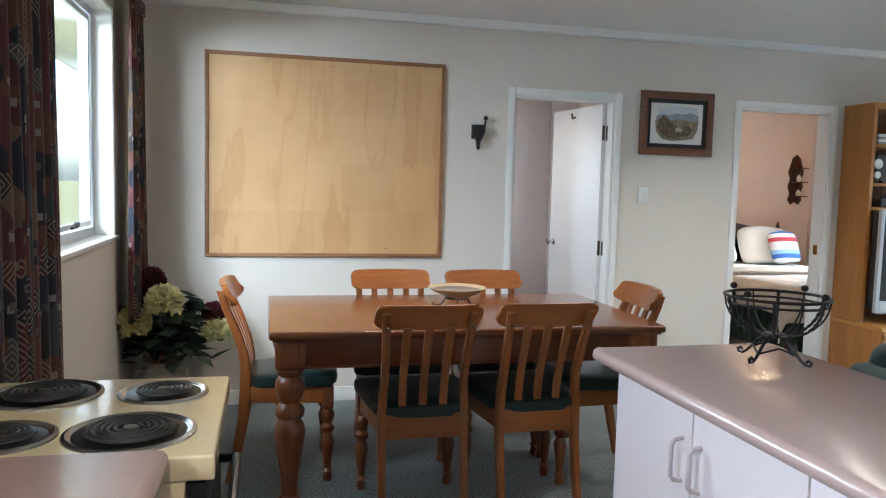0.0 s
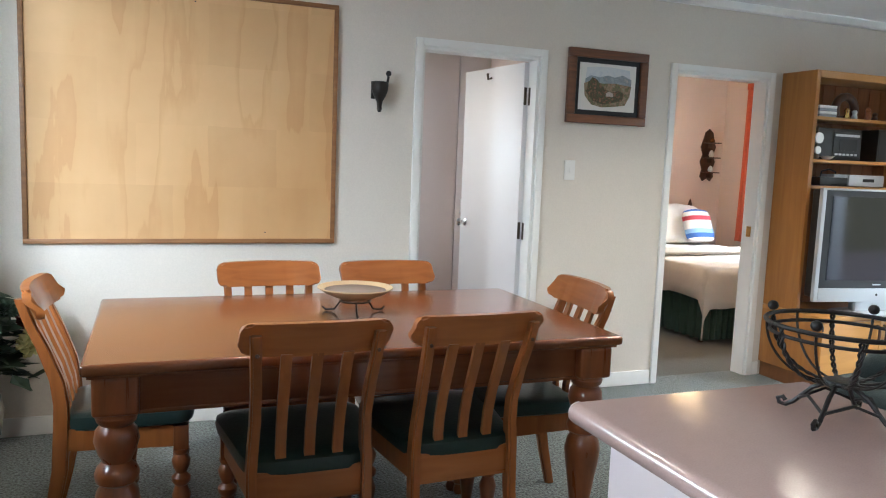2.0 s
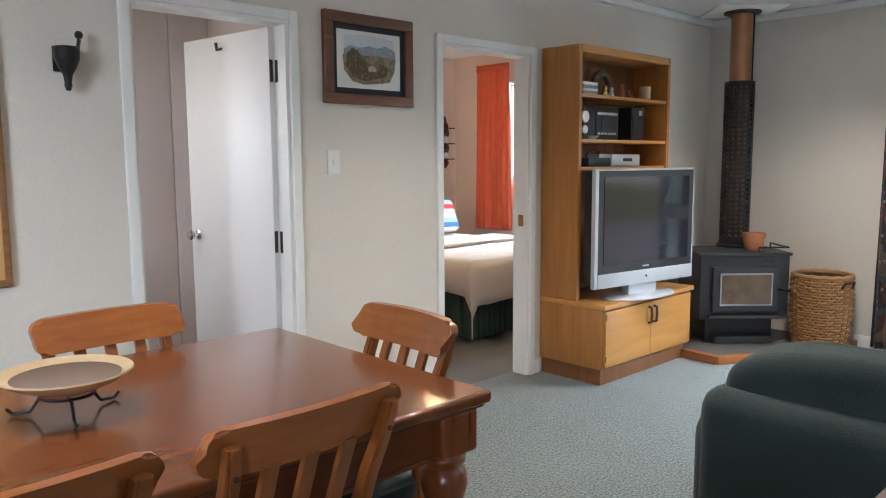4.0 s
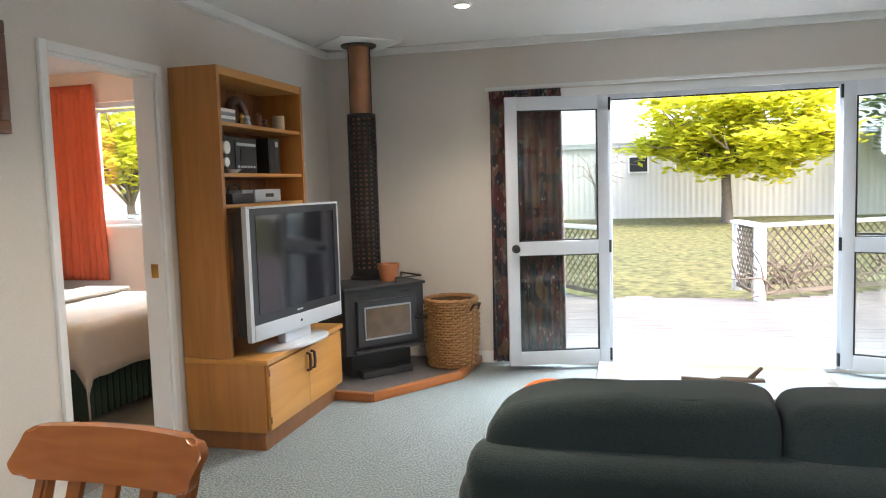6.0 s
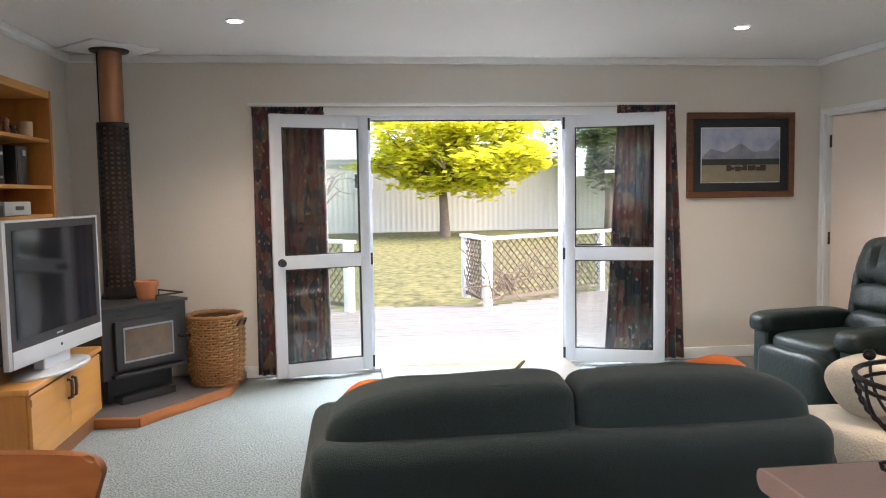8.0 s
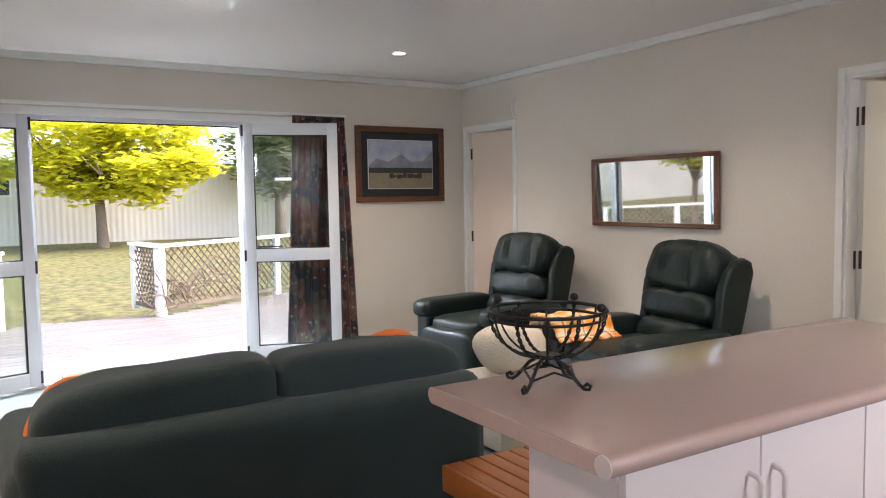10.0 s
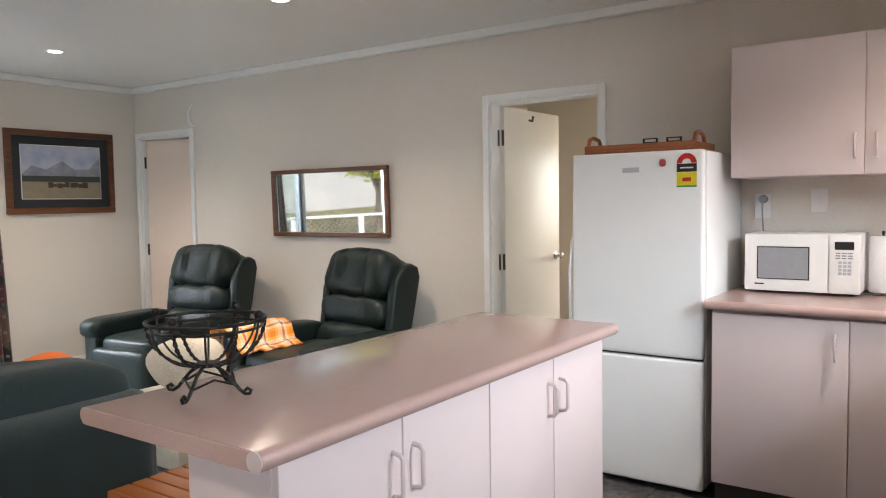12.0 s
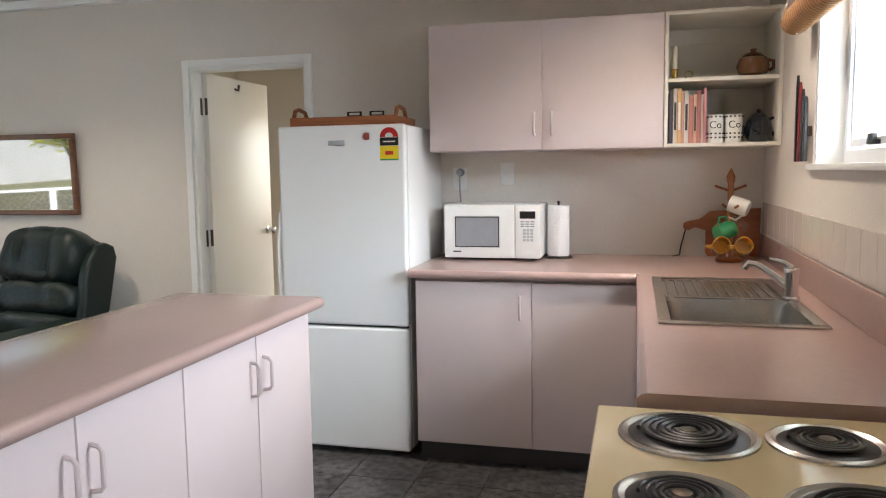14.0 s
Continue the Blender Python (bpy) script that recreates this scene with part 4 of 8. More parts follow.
balustrade((10.0, 1.79), (13.4, -3.7), (0.0, 2.25, 4.4))
balustrade((10.0, 1.79), (10.9, 1.93), (0.9,))
balustrade((9.95, 3.56), (12.0, 5.2), (0.0, 1.3))
balustrade((12.05, 5.3), (9.6, 8.75), (0.0, 1.4, 2.8, 4.2))


def vine(seed):
    """Bare climbing stems on the lattice."""
    rnd = random.Random(seed)
    bm = B()
    d = Vector((3.4, -5.49, 0)).normalized()
    nrm = Vector((-d.y, d.x, 0))
    for k in range(70):
        s = rnd.uniform(-0.12, 0.5) if k % 2 else rnd.uniform(-0.05, 2.1)
        p = Vector((10.0, 1.79, -0.1)) + d * s - nrm * rnd.uniform(-0.07, 0.07) + Vector((0, 0, rnd.uniform(0.05, 0.4)))
        pts = [p.copy()]
        v = Vector((d.x, d.y, 0)) * rnd.uniform(-0.16, 0.2) + Vector((0, 0, rnd.uniform(-0.02, 0.14)))
        for i in range(6):
            v += Vector((rnd.uniform(-0.05, 0.05), rnd.uniform(-0.05, 0.05), rnd.uniform(-0.05, 0.04)))
            p = p + v * 0.7
            p.z = max(-0.06, min(0.78, p.z))
            pts.append(p.copy())
        tube(bm, pts, rnd.uniform(0.006, 0.016), 5, taper=[1, 0.95, 0.85, 0.75, 0.6, 0.5, 0.35])
    return solid("climbing_vine", bm, M_BARK, "bare brown climbing stems tangled on the lattice", "vine", "stuff")


vine(4)


def shed():
    """Long low building clad in upright corrugated sheet, with a lean roof."""
    ob = thing("long_shed", AT(28.0, 0, 0), "long white corrugated iron shed across the lawn", "shed")
    y0, y1, pitch = -26.0, 34.0, 0.19
    bm = B()
    n = int((y1 - y0) / (pitch / 4))
    lo, hi = [], []
    for i in range(n + 1):
        y = y0 + i * pitch / 4
        x = 0.009 * math.cos(2 * math.pi * i / 4)
        lo.append(bm.verts.new((x, y, -0.4)))
        hi.append(bm.verts.new((x, y, 2.5)))
    for i in range(n):
        bm.faces.new((lo[i], lo[i + 1], hi[i + 1], hi[i]))
    part("wall", bm, M_TIN, ob, smooth=80)
    part("end_wall", box(B(), 0.04, 8.0, y0, y1, -0.4, 2.5), M_TIN, ob)
    part("fascia", box(B(), -0.14, -0.06, y0 - 0.2, y1 + 0.2, 2.46, 2.62), M_ROOF, ob, "grey fascia and gutter")
    bm = B()
    prism(bm, [(-0.2, 0.0), (4.0, 1.5), (8.3, 0.0), (8.3, -0.06), (4.0, 1.44), (-0.2, -0.06)], 0, y1 - y0 + 0.6, m=Matrix.Translation((0, y1 + 0.3, 2.66)) @ Matrix.Rotation(radians(90), 4, "X"))
    part("roof", bm, M_ROOF, ob, "pale grey iron roof")
    for y, z in ((3.05, 1.85), (14.0, 1.7), (-12.0, 1.8)):
        wdw = part("window", box(B(), -0.06, -0.021, y - 0.35, y + 0.35, z - 0.3, z + 0.3), M_WHITEPAINT, ob)
        part("pane", box(B(), -0.07, -0.061, y - 0.3, y + 0.3, z - 0.25, z + 0.25), M_SEAL, wdw, "dark pane")
    dr = part("shed_door", box(B(), -0.06, -0.021, 7.2, 8.4, -0.2, 2.0), M_WHITEPAINT, ob)
    part("handle", box(B(), -0.09, -0.061, 7.3, 7.36, 0.9, 1.0), M_SEAL, dr)


shed()


def tree(name, x, y, z, trunk_h, crown_c, crown_r, leaves, lm, seed, label, r0=0.16, leaf=0.16):
    rnd = random.Random(seed)
    ob = thing(name, AT(x, y, z), label, "tree")
    bm = B()
    tube(bm, [(0, 0, -0.2), (0.03, 0.02, trunk_h * 0.5), (0, 0.05, trunk_h), (0.02, 0.0, trunk_h + crown_r[2] * 0.7)], r0, 10, taper=[1.25, 0.95, 0.85, 0.25])
    tips = []
    for i in range(13):
        a = 2 * math.pi * i / 13 + rnd.uniform(-0.2, 0.2)
        el = rnd.uniform(0.15, 1.0)
        b = Vector((0, 0.03, trunk_h + rnd.uniform(-0.05, 0.5)))
        t = Vector(crown_c) + Vector((math.cos(a) * crown_r[0] * 0.8, math.sin(a) * crown_r[1] * 0.8, (el - 0.5) * 1.3 * crown_r[2]))
        mid = b.lerp(t, 0.5) + Vector((0, 0, 0.25))
        tube(bm, [b, mid, t], r0 * 0.42, 6, taper=[1, 0.6, 0.2])
        tips.append((mid, t))
        for q in range(3):
            s = mid.lerp(t, rnd.uniform(0.1, 0.8))
            u = s + Vector((rnd.uniform(-1, 1) * 0.6, rnd.uniform(-1, 1) * 0.6, rnd.uniform(-0.2, 0.6)))
            tube(bm, [s, u], r0 * 0.14, 5, taper=[1, 0.4])
    part("trunk", bm, M_BARK, ob)
    if leaves:
        verts, faces = [], []
        clumps = []
        for i in range(150):
            while True:
                p = Vector((rnd.uniform(-1, 1), rnd.uniform(-1, 1), rnd.uniform(-1, 1)))
                if 0.25 < p.length < 1.0:
                    break
            p = p * (0.8 + 0.25 * noise.noise(p * 2.5 + Vector((seed, 0, 0))))
            if p.z < -0.2:
                p.z *= 0.75
            clumps.append(Vector(crown_c) + Vector((p.x * crown_r[0], p.y * crown_r[1], p.z * crown_r[2])))
        for i in range(leaves):
            c0 = clumps[i % len(clumps)]
            p = c0 + Vector((rnd.gauss(0, 0.3), rnd.gauss(0, 0.3), rnd.gauss(0, 0.13)))
            a = rnd.uniform(0, 2 * math.pi)
            u = Vector((math.cos(a), math.sin(a), rnd.uniform(-0.5, 0.2))) * leaf * rnd.uniform(0.7, 1.3)
            v = Vector((-math.sin(a), math.cos(a), rnd.uniform(-0.4, 0.4))) * leaf * 0.55
            k0 = len(verts)
            verts += [p - u, p + v, p + u, p - v]
            faces.append((k0, k0 + 1, k0 + 2, k0 + 3))
        me = bpy.data.meshes.new("crown")
        me.from_pydata(verts, [], faces)
        me.materials.append(lm)
        cr = new("crown", me)
        cr.parent = ob
        tagged(cr, "", "", "", "stuff")
    return ob


tree("autumn_tree", 25.0, 0.45, -0.05, 1.35, (0, -0.35, 2.75), (2.7, 3.7, 2.0), 15000, M_YLEAF, 3, "spreading tree in bright yellow-green autumn leaf on the lawn")
tree("autumn_tree", 15.5, 14.2, -0.15, 1.2, (0, 0, 2.6), (1.5, 1.9, 1.5), 4500, M_YLEAF, 8, "smaller yellow-leaved tree outside the bedroom window", 0.1, 0.13)
tree("evergreen_tree", 26.2, -5.6, -0.03, 1.2, (0, -0.2, 3.1), (1.3, 2.2, 2.2), 6500, M_GLEAF, 11, "dark green bushy tree beside the shed", 0.2)
tree("evergreen_tree", 26.4, -10.5, -0.03, 1.2, (0, 0, 3.3), (1.3, 2.6, 2.3), 6500, M_GLEAF, 12, "dark green bushy tree beside the shed", 0.2)
tree("bare_tree", 23.5, 4.25, -0.05, 0.9, (0, 0, 1.7), (0.7, 1.0, 0.9), 0, M_YLEAF, 21, "small leafless ornamental tree on the lawn", 0.055).children[0].data.materials[0] = M_BARE

post = thing("clothesline", AT(19.0, -3.5, -0.15), "white steel clothes line post with a cross arm", "clothes line")
part("pole", tube(B(), [(0, 0, -0.1), (0, 0, 2.0)], 0.05, 10), M_WHITEPAINT, post)
part("cross_arm", tube(B(), [(0.0, 0.6, 2.0), (0.0, -1.4, 2.04)], 0.035, 8), M_WHITEPAINT, post)

nb = thing("neighbour_house", AT(-6.5, 2.5, -0.24), "pale weatherboard house beyond the kitchen window", "house")
bm = B()
for i in range(19):
    prism(bm, [(0, 0), (0.025, 0), (0.005, 0.16), (0, 0.16)], 0, 16, m=Matrix.Translation((0, 8, 0.1 + i * 0.155)) @ Matrix.Rotation(radians(90), 4, "X"))
part("wall", bm, M_HOUSE, nb, smooth=0)
part("core", box(B(), -5, -0.001, -8, 8, 0, 3.05), M_HOUSE, nb)
part("roof", prism(B(), [(0.6, 0), (-2.5, 1.4), (-5.6, 0), (-5.6, -0.08), (-2.5, 1.3), (0.6, -0.08)], 0, 17, m=Matrix.Translation((0, 8.5, 3.1)) @ Matrix.Rotation(radians(90), 4, "X")), M_ROOF, nb)


# roof overhang along the west side, an unseen addition that cuts light at the windows
bm = B()
box(bm, W - TW - 0.75, W - TW - 0.002, S - 1.0, BED_N + 0.1, H + 0.02, H + 0.1)
box(bm, W - TW - 0.78, W - TW - 0.752, S - 1.0, BED_N + 0.1, H - 0.08, H + 0.12)
solid("eave", bm, M_TRIM, "white roof overhang added to shade the west windows", "eave", "structure")

# ---- ceiling lights ----
def downlight(x, y, power):
    ob = thing("downlight", AT(x, y, H), "small round recessed downlight, switched on", "ceiling light", "ceiling downlights")
    bm = B()
    lathe(bm, [(0.055, -0.001), (0.055, -0.006), (0.042, -0.01), (0.04, -0.004), (0.04, -0.001)], 24)
    part("trim_ring", bm, M_WHITE, ob)
    part("lens", lathe(B(), [(0.039, -0.004), (0.039, -0.007), (0.0, -0.008)], 20), M_LAMP, ob, "glowing warm lens")
    d = bpy.data.lights.new("downlight_lamp", "SPOT")
    d.energy, d.color, d.spot_size, d.spot_blend, d.shadow_soft_size = power, (1.0, 0.86, 0.70), radians(130), 1.0, 0.05
    l = new("downlight_lamp", d)
    l.parent = ob
    l.matrix_basis = AT(0, 0, -0.02)


for x, y, p in LIGHTS:
    downlight(x, y, p)


bl_ = thing("ceiling_lamp", AT(4.6, 6.85, H), "warm glass dome ceiling lamp in the bedroom, switched on", "ceiling light")
part("rose", lathe(B(), [(0.07, -0.001), (0.07, -0.02), (0.05, -0.035), (0.0, -0.036)], 24), M_BRASS, bl_)
part("shade", lathe(B(), [(0.05, -0.036), (0.10, -0.05), (0.115, -0.085), (0.10, -0.125), (0.06, -0.145), (0.0, -0.15)], 32), glow("dome_glow", (1.0, 0.66, 0.32), 8.0), bl_, "glowing amber glass dome")

# ---- kitchen ----
def bow_handle(parent, m, length=0.105, mt=None):
    """An upright bow handle; the local y points out of the door."""
    pts = [(0, 0, 0), (0, 0.022, 0.004), (0, 0.03, 0.014), (0, 0.03, length - 0.014), (0, 0.022, length - 0.004), (0, 0, length)]
    return part("handle", tube(B(), pts, 0.0058, 8), mt or M_HANDLE, parent, "moulded bow handle", m)


Z = 0.905
# island: carcass, four doors, overhanging top
isl = thing("island_cabinet", AT(1.10, 1.235, 0), "pale pink laminate island cabinet with four doors", "cabinet")
part("body", box(B(), 0.0, 0.25, 0.0, 1.535, 0.0, Z - 0.041), M_CAB, isl)
part("kickboard", box(B(), -0.006, -0.001, 0.0, 1.535, 0.0, 0.1), M_KICK, isl)
for i in range(4):
    a = 0.003 + i * 0.3835
    d = part("door", box(B(), -0.019, -0.001, a, a + 0.3775, 0.105, Z - 0.05, 0.002), M_CAB, isl)
    bow_handle(d, AT(-0.019, (a + 0.3775 - 0.035) if i % 2 == 0 else a + 0.035, 0.675, 0, 0, 90))
NOSE2 = [(0.0, -0.04), (0.012, -0.037), (0.019, -0.028), (0.021, -0.02), (0.019, -0.01), (0.012, -0.003), (0.0, 0.0)]
it = thing("island_worktop", AT(1.035, 1.20, Z), "mauve-brown laminate worktop with a rolled edge on the island", "worktop")
bm = B()
prism(bm, [(0.579 + x, z) for x, z in NOSE2] + [(0.021 - x, z) for x, z in reversed(NOSE2)], 0, 1.642, m=Matrix(((1, 0, 0, 0), (0, 0, 1, 0), (0, 1, 0, 0), (0, 0, 0, 1))))
part("top", bm, M_TOP, it)
part("edge_strip", box(B(), 0.02, 0.58, 1.6425, 1.645, -0.039, -0.001, 0.001, 1), M_TOP, it)
bm = B()
lathe(bm, [(0.0205, 0), (0.0205, 0.003), (0.0, 0.0035)], 20, m=AT(0.0215, 1.642, -0.02, -90, 0, 0))
part("end_cap", bm, M_HANDLE, it, "pale round end cap")

# perimeter base units
def base_unit(x0, x1, y0, y1, face, splits, label, handles):
    """A floor cabinet; face 'y' has doors at y1 looking along +y, 'x' at x1 looking along +x."""
    ob = thing("base_cabinet", AT(x0, y0, 0), label, "cabinet", "kitchen base cabinets")
    w, d = x1 - x0, y1 - y0
    if face == "y":
        part("body", box(B(), 0, w, 0.0, d - 0.02, 0.1, Z - 0.041), M_CAB, ob)
        part("kickboard", box(B(), 0, w, 0.0, d - 0.07, 0, 0.1), M_KICK, ob)
        for (a, b), h in zip(zip(splits, splits[1:]), handles):
            dd = part("door", box(B(), a - x0 + 0.002, b - x0 - 0.002, d - 0.019, d, 0.105, Z - 0.052, 0.002), M_CAB, ob)
            if h is not None:
                bow_handle(dd, AT(h - x0, d, 0.69))
    else:
        part("body", box(B(), 0.0, w - 0.02, 0, d, 0.1, Z - 0.24), M_CAB, ob)
        part("kickboard", box(B(), 0.0, w - 0.07, 0, d, 0, 0.1), M_KICK, ob)
        for (a, b), h in zip(zip(splits, splits[1:]), handles):
            dd = part("door", box(B(), w - 0.019, w, a - y0 + 0.002, b - y0 - 0.002, 0.105, Z - 0.052, 0.002), M_CAB, ob)
            bow_handle(dd, AT(w, h - y0, 0.69, 0, 0, -90))
    return ob


base_unit(-0.06, 0.93, S + 0.005, 0.417, "y", [-0.058, 0.40, 0.93], "pale pink laminate base cabinet under the microwave", [None, 0.45])
base_unit(W + 0.005, -0.075, 0.425, 1.30, "x", [0.43, 0.87, 1.30], "pale pink laminate base cabinet under the sink", [0.83, 0.91])
base_unit(W + 0.005, -0.075, 1.305, 2.15, "x", [1.305, 1.73, 2.15], "pale pink laminate base cabinet beside the cooker", [1.69, 1.77])
# worktops in two runs with the sink hole
NOSE = [(0.0, -0.04), (0.012, -0.037), (0.019, -0.028), (0.021, -0.02), (0.019, -0.01), (0.012, -0.003), (0.0, 0.0)]
SX0, SX1, SY0, SY1 = -0.55, -0.10, 0.54, 1.48
bm = B()
box(bm, W + 0.002, 0.955, S + 0.002, 0.428, Z - 0.04, Z)
wt = thing("worktop", AT(0, 0, 0), "mauve-brown laminate worktop under the microwave", "worktop", "kitchen worktops")
part("top", bm, M_TOP, wt)
bm = B()
prism(bm, NOSE, 0, 0.995, m=Matrix(((0, 0, 1, -0.04), (1, 0, 0, 0.428), (0, 1, 0, Z), (0, 0, 0, 1))))
part("rolled_edge", bm, M_TOP, wt)
bm = B()
box(bm, W + 0.002, SX0 + 0.03, 0.4285, 2.165, Z - 0.04, Z)
box(bm, SX1 - 0.03, -0.059, 0.4285, 2.165, Z - 0.04, Z)
box(bm, SX0 + 0.03, SX1 - 0.03, 0.4285, SY0 + 0.03, Z - 0.04, Z)
box(bm, SX0 + 0.03, SX1 - 0.03, SY1 - 0.03, 2.165, Z - 0.04, Z)
wt = thing("worktop", AT(0, 0, 0), "mauve-brown laminate worktop round the steel sink", "worktop", "kitchen worktops")
part("top", bm, M_TOP, wt)
bm = B()
prism(bm, NOSE, 0, 2.165 - 0.44, m=Matrix(((1, 0, 0, -0.059), (0, 0, 1, 0.44), (0, 1, 0, Z), (0, 0, 0, 1))))
part("rolled_edge", bm, M_TOP, wt)
bm = box(B(), W + 0.001, W + 0.018, S + 0.02, 2.17, Z + 0.001, 1.02, 0.003)
solid("upstand", bm, M_TOP, "mauve-brown laminate upstand along the wall", "upstand", "structure")

# sink with drainer
sink = thing("sink", AT(SX0, SY0, Z), "stainless steel sink with a ribbed drainer", "sink")
w, d = SX1 - SX0, SY1 - SY0
bm = B()
box(bm, 0, w, 0, 0.03, 0.001, 0.006, 0.002)
box(bm, 0, w, d - 0.04, d, 0.001, 0.006, 0.002)
box(bm, 0, 0.04, 0.03, d - 0.04, 0.001, 0.006, 0.002)
box(bm, w - 0.035, w, 0.03, d - 0.04, 0.001, 0.006, 0.002)
box(bm, 0.04, w - 0.035, 0.455, 0.485, 0.001, 0.006, 0.002)
part("rim", bm, M_STEEL, sink)
bm = B()
box(bm, 0.04, w - 0.035, 0.03, 0.455, -0.006, -0.002)
dn = part("drainer", bm, M_STEEL, sink, "ribbed steel drainer")
for i in range(11):
    x = 0.06 + i * 0.033
    part("rib", box(B(), x, x + 0.012, 0.06, 0.43, -0.002, 0.003, 0.001), M_STEEL, dn)
bm = B()
x0, x1, y0, y1 = 0.035, w - 0.03, 0.48, d - 0.035
ring = []
for z, ins in ((0.004, 0.0), (-0.02, 0.006), (-0.13, 0.02), (-0.15, 0.05)):
    pts = []
    r = 0.055
    for cx, cy, a0 in ((x1 - ins - r, y1 - ins - r, 0), (x0 + ins + r, y1 - ins - r, 90), (x0 + ins + r, y0 + ins + r, 180), (x1 - ins - r, y0 + ins + r, 270)):
        for j in range(5):
            a = radians(a0 + j * 22.5)
            pts.append(bm.verts.new((cx + r * math.cos(a), cy + r * math.sin(a), z)))
    ring.append(pts)
for p, q in zip(ring, ring[1:]):
    for i in range(20):
        bm.faces.new((p[i], p[(i + 1) % 20], q[(i + 1) % 20], q[i]))
bm.faces.new(ring[-1])
part("bowl", bm, M_STEEL, sink, "deep steel bowl")
part("plughole", lathe(B(), [(0.035, -0.149), (0.035, -0.146), (0.02, -0.147), (0.0, -0.147)], 18, ((x0 + x1) / 2, (y0 + y1) / 2, 0)), M_CHROME, sink)

tap = thing("mixer_tap", AT(-0.525, 1.04, Z + 0.006), "chrome single-lever mixer tap at the sink", "tap")
part("body", lathe(B(), [(0.028, 0), (0.028, 0.008), (0.022, 0.014), (0.022, 0.082), (0.025, 0.09), (0.023, 0.104), (0, 0.107)], 20), M_CHROME, tap)
part("spout", tube(B(), [(0.01, -0.0, 0.045), (0.045, -0.02, 0.075), (0.095, -0.045, 0.108), (0.122, -0.058, 0.112), (0.135, -0.064, 0.094)], 0.011, 10), M_CHROME, tap)
part("lever", tube(B(), [(0, 0, 0.105), (0.02, -0.008, 0.12), (0.065, -0.02, 0.132)], 0.009, 8, taper=[1.2, 1, 0.7]), M_CHROME, tap)

# wall units
wu = thing("wall_cabinet", AT(-0.15, S + 0.001, 1.435), "pale pink laminate wall cabinet with two doors", "cabinet")
part("body", box(B(), 0, 1.08, 0, 0.40, 0, 0.59), M_CAB, wu)
for i, hx in ((0, 0.495), (1, 0.575)):
    a = 0.002 + i * 0.539
    d = part("door", box(B(), a, a + 0.536, 0.401, 0.419, 0.002, 0.588, 0.002), M_CAB, wu)
    bow_handle(d, AT(hx, 0.419, 0.07), 0.1)
sh = thing("open_shelf_unit", AT(W + 0.002, S + 0.001, 1.435), "white open shelf unit, half full, beside the wall cabinet", "shelf")
SW = 0.486
part("side", box(B(), 0, 0.016, 0, 0.42, 0, 0.59, 0.001), M_CABIN, sh)
part("side", box(B(), SW - 0.016, SW, 0, 0.42, 0, 0.59, 0.001), M_CABIN, sh)
for z in (0.0, 0.285, 0.574):
    part("shelf", box(B(), 0.016, SW - 0.016, 0.008, 0.42, z, z + 0.016, 0.001), M_CABIN, sh)
part("back", box(B(), 0.016, SW - 0.016, 0.0, 0.008, 0.0, 0.59), M_CABIN, sh)
part("rail", box(B(), 0.016, SW - 0.016, 0.008, 0.022, 0.50, 0.574), M_CABIN, sh)


def on_shelf(x, y, low=True):
    return AT(x, y, 1.435 + (0.0165 if low else 0.3015))


cs = thing("candlestick", on_shelf(-0.2, 0.02, False), "brass chamberstick with a white candle on the shelf", "candlestick")
part("base", lathe(B(), [(0.04, 0), (0.045, 0.008), (0.03, 0.006), (0.012, 0.01), (0.012, 0.045), (0.018, 0.05), (0.013, 0.052), (0, 0.052)], 20), M_BRASS, cs)
part("ring_handle", tube(B(), [(-0.06 + 0.017 * math.cos(a * 0.524), 0, 0.024 + 0.017 * math.sin(a * 0.524)) for a in range(12)], 0.003, 6, True), M_BRASS, cs)
part("candle", lathe(B(), [(0.011, 0.05), (0.011, 0.15), (0.004, 0.154), (0, 0.155)], 14), M_CANDLE, cs)
bp = thing("bean_pot", on_shelf(-0.53, 0.02, False), "round brown glazed lidded pot on the shelf", "pot")
part("body", lathe(B(), [(0.035, 0), (0.06, 0.015), (0.07, 0.05), (0.058, 0.085), (0.045, 0.092), (0, 0.093)], 24), M_BROWNPOT, bp)
part("lid", lathe(B(), [(0.046, 0.093), (0.035, 0.105), (0.012, 0.11), (0.010, 0.117), (0.016, 0.124), (0, 0.128)], 20), M_BROWNPOT, bp)
part("handle", tube(B(), [(-0.06, 0, 0.075), (-0.085, 0, 0.07), (-0.085, 0, 0.04), (-0.066, 0, 0.03)], 0.008, 8), M_BROWNPOT, bp)
x = -0.175
rnd = random.Random(5)
BOOKC = [(0.05, 0.045, 0.05), (0.62, 0.55, 0.47), (0.66, 0.40, 0.16), (0.55, 0.30, 0.25), (0.62, 0.58, 0.52), (0.5, 0.2, 0.16), (0.6, 0.36, 0.24), (0.42, 0.16, 0.14), (0.55, 0.42, 0.36), (0.48, 0.2, 0.2)]
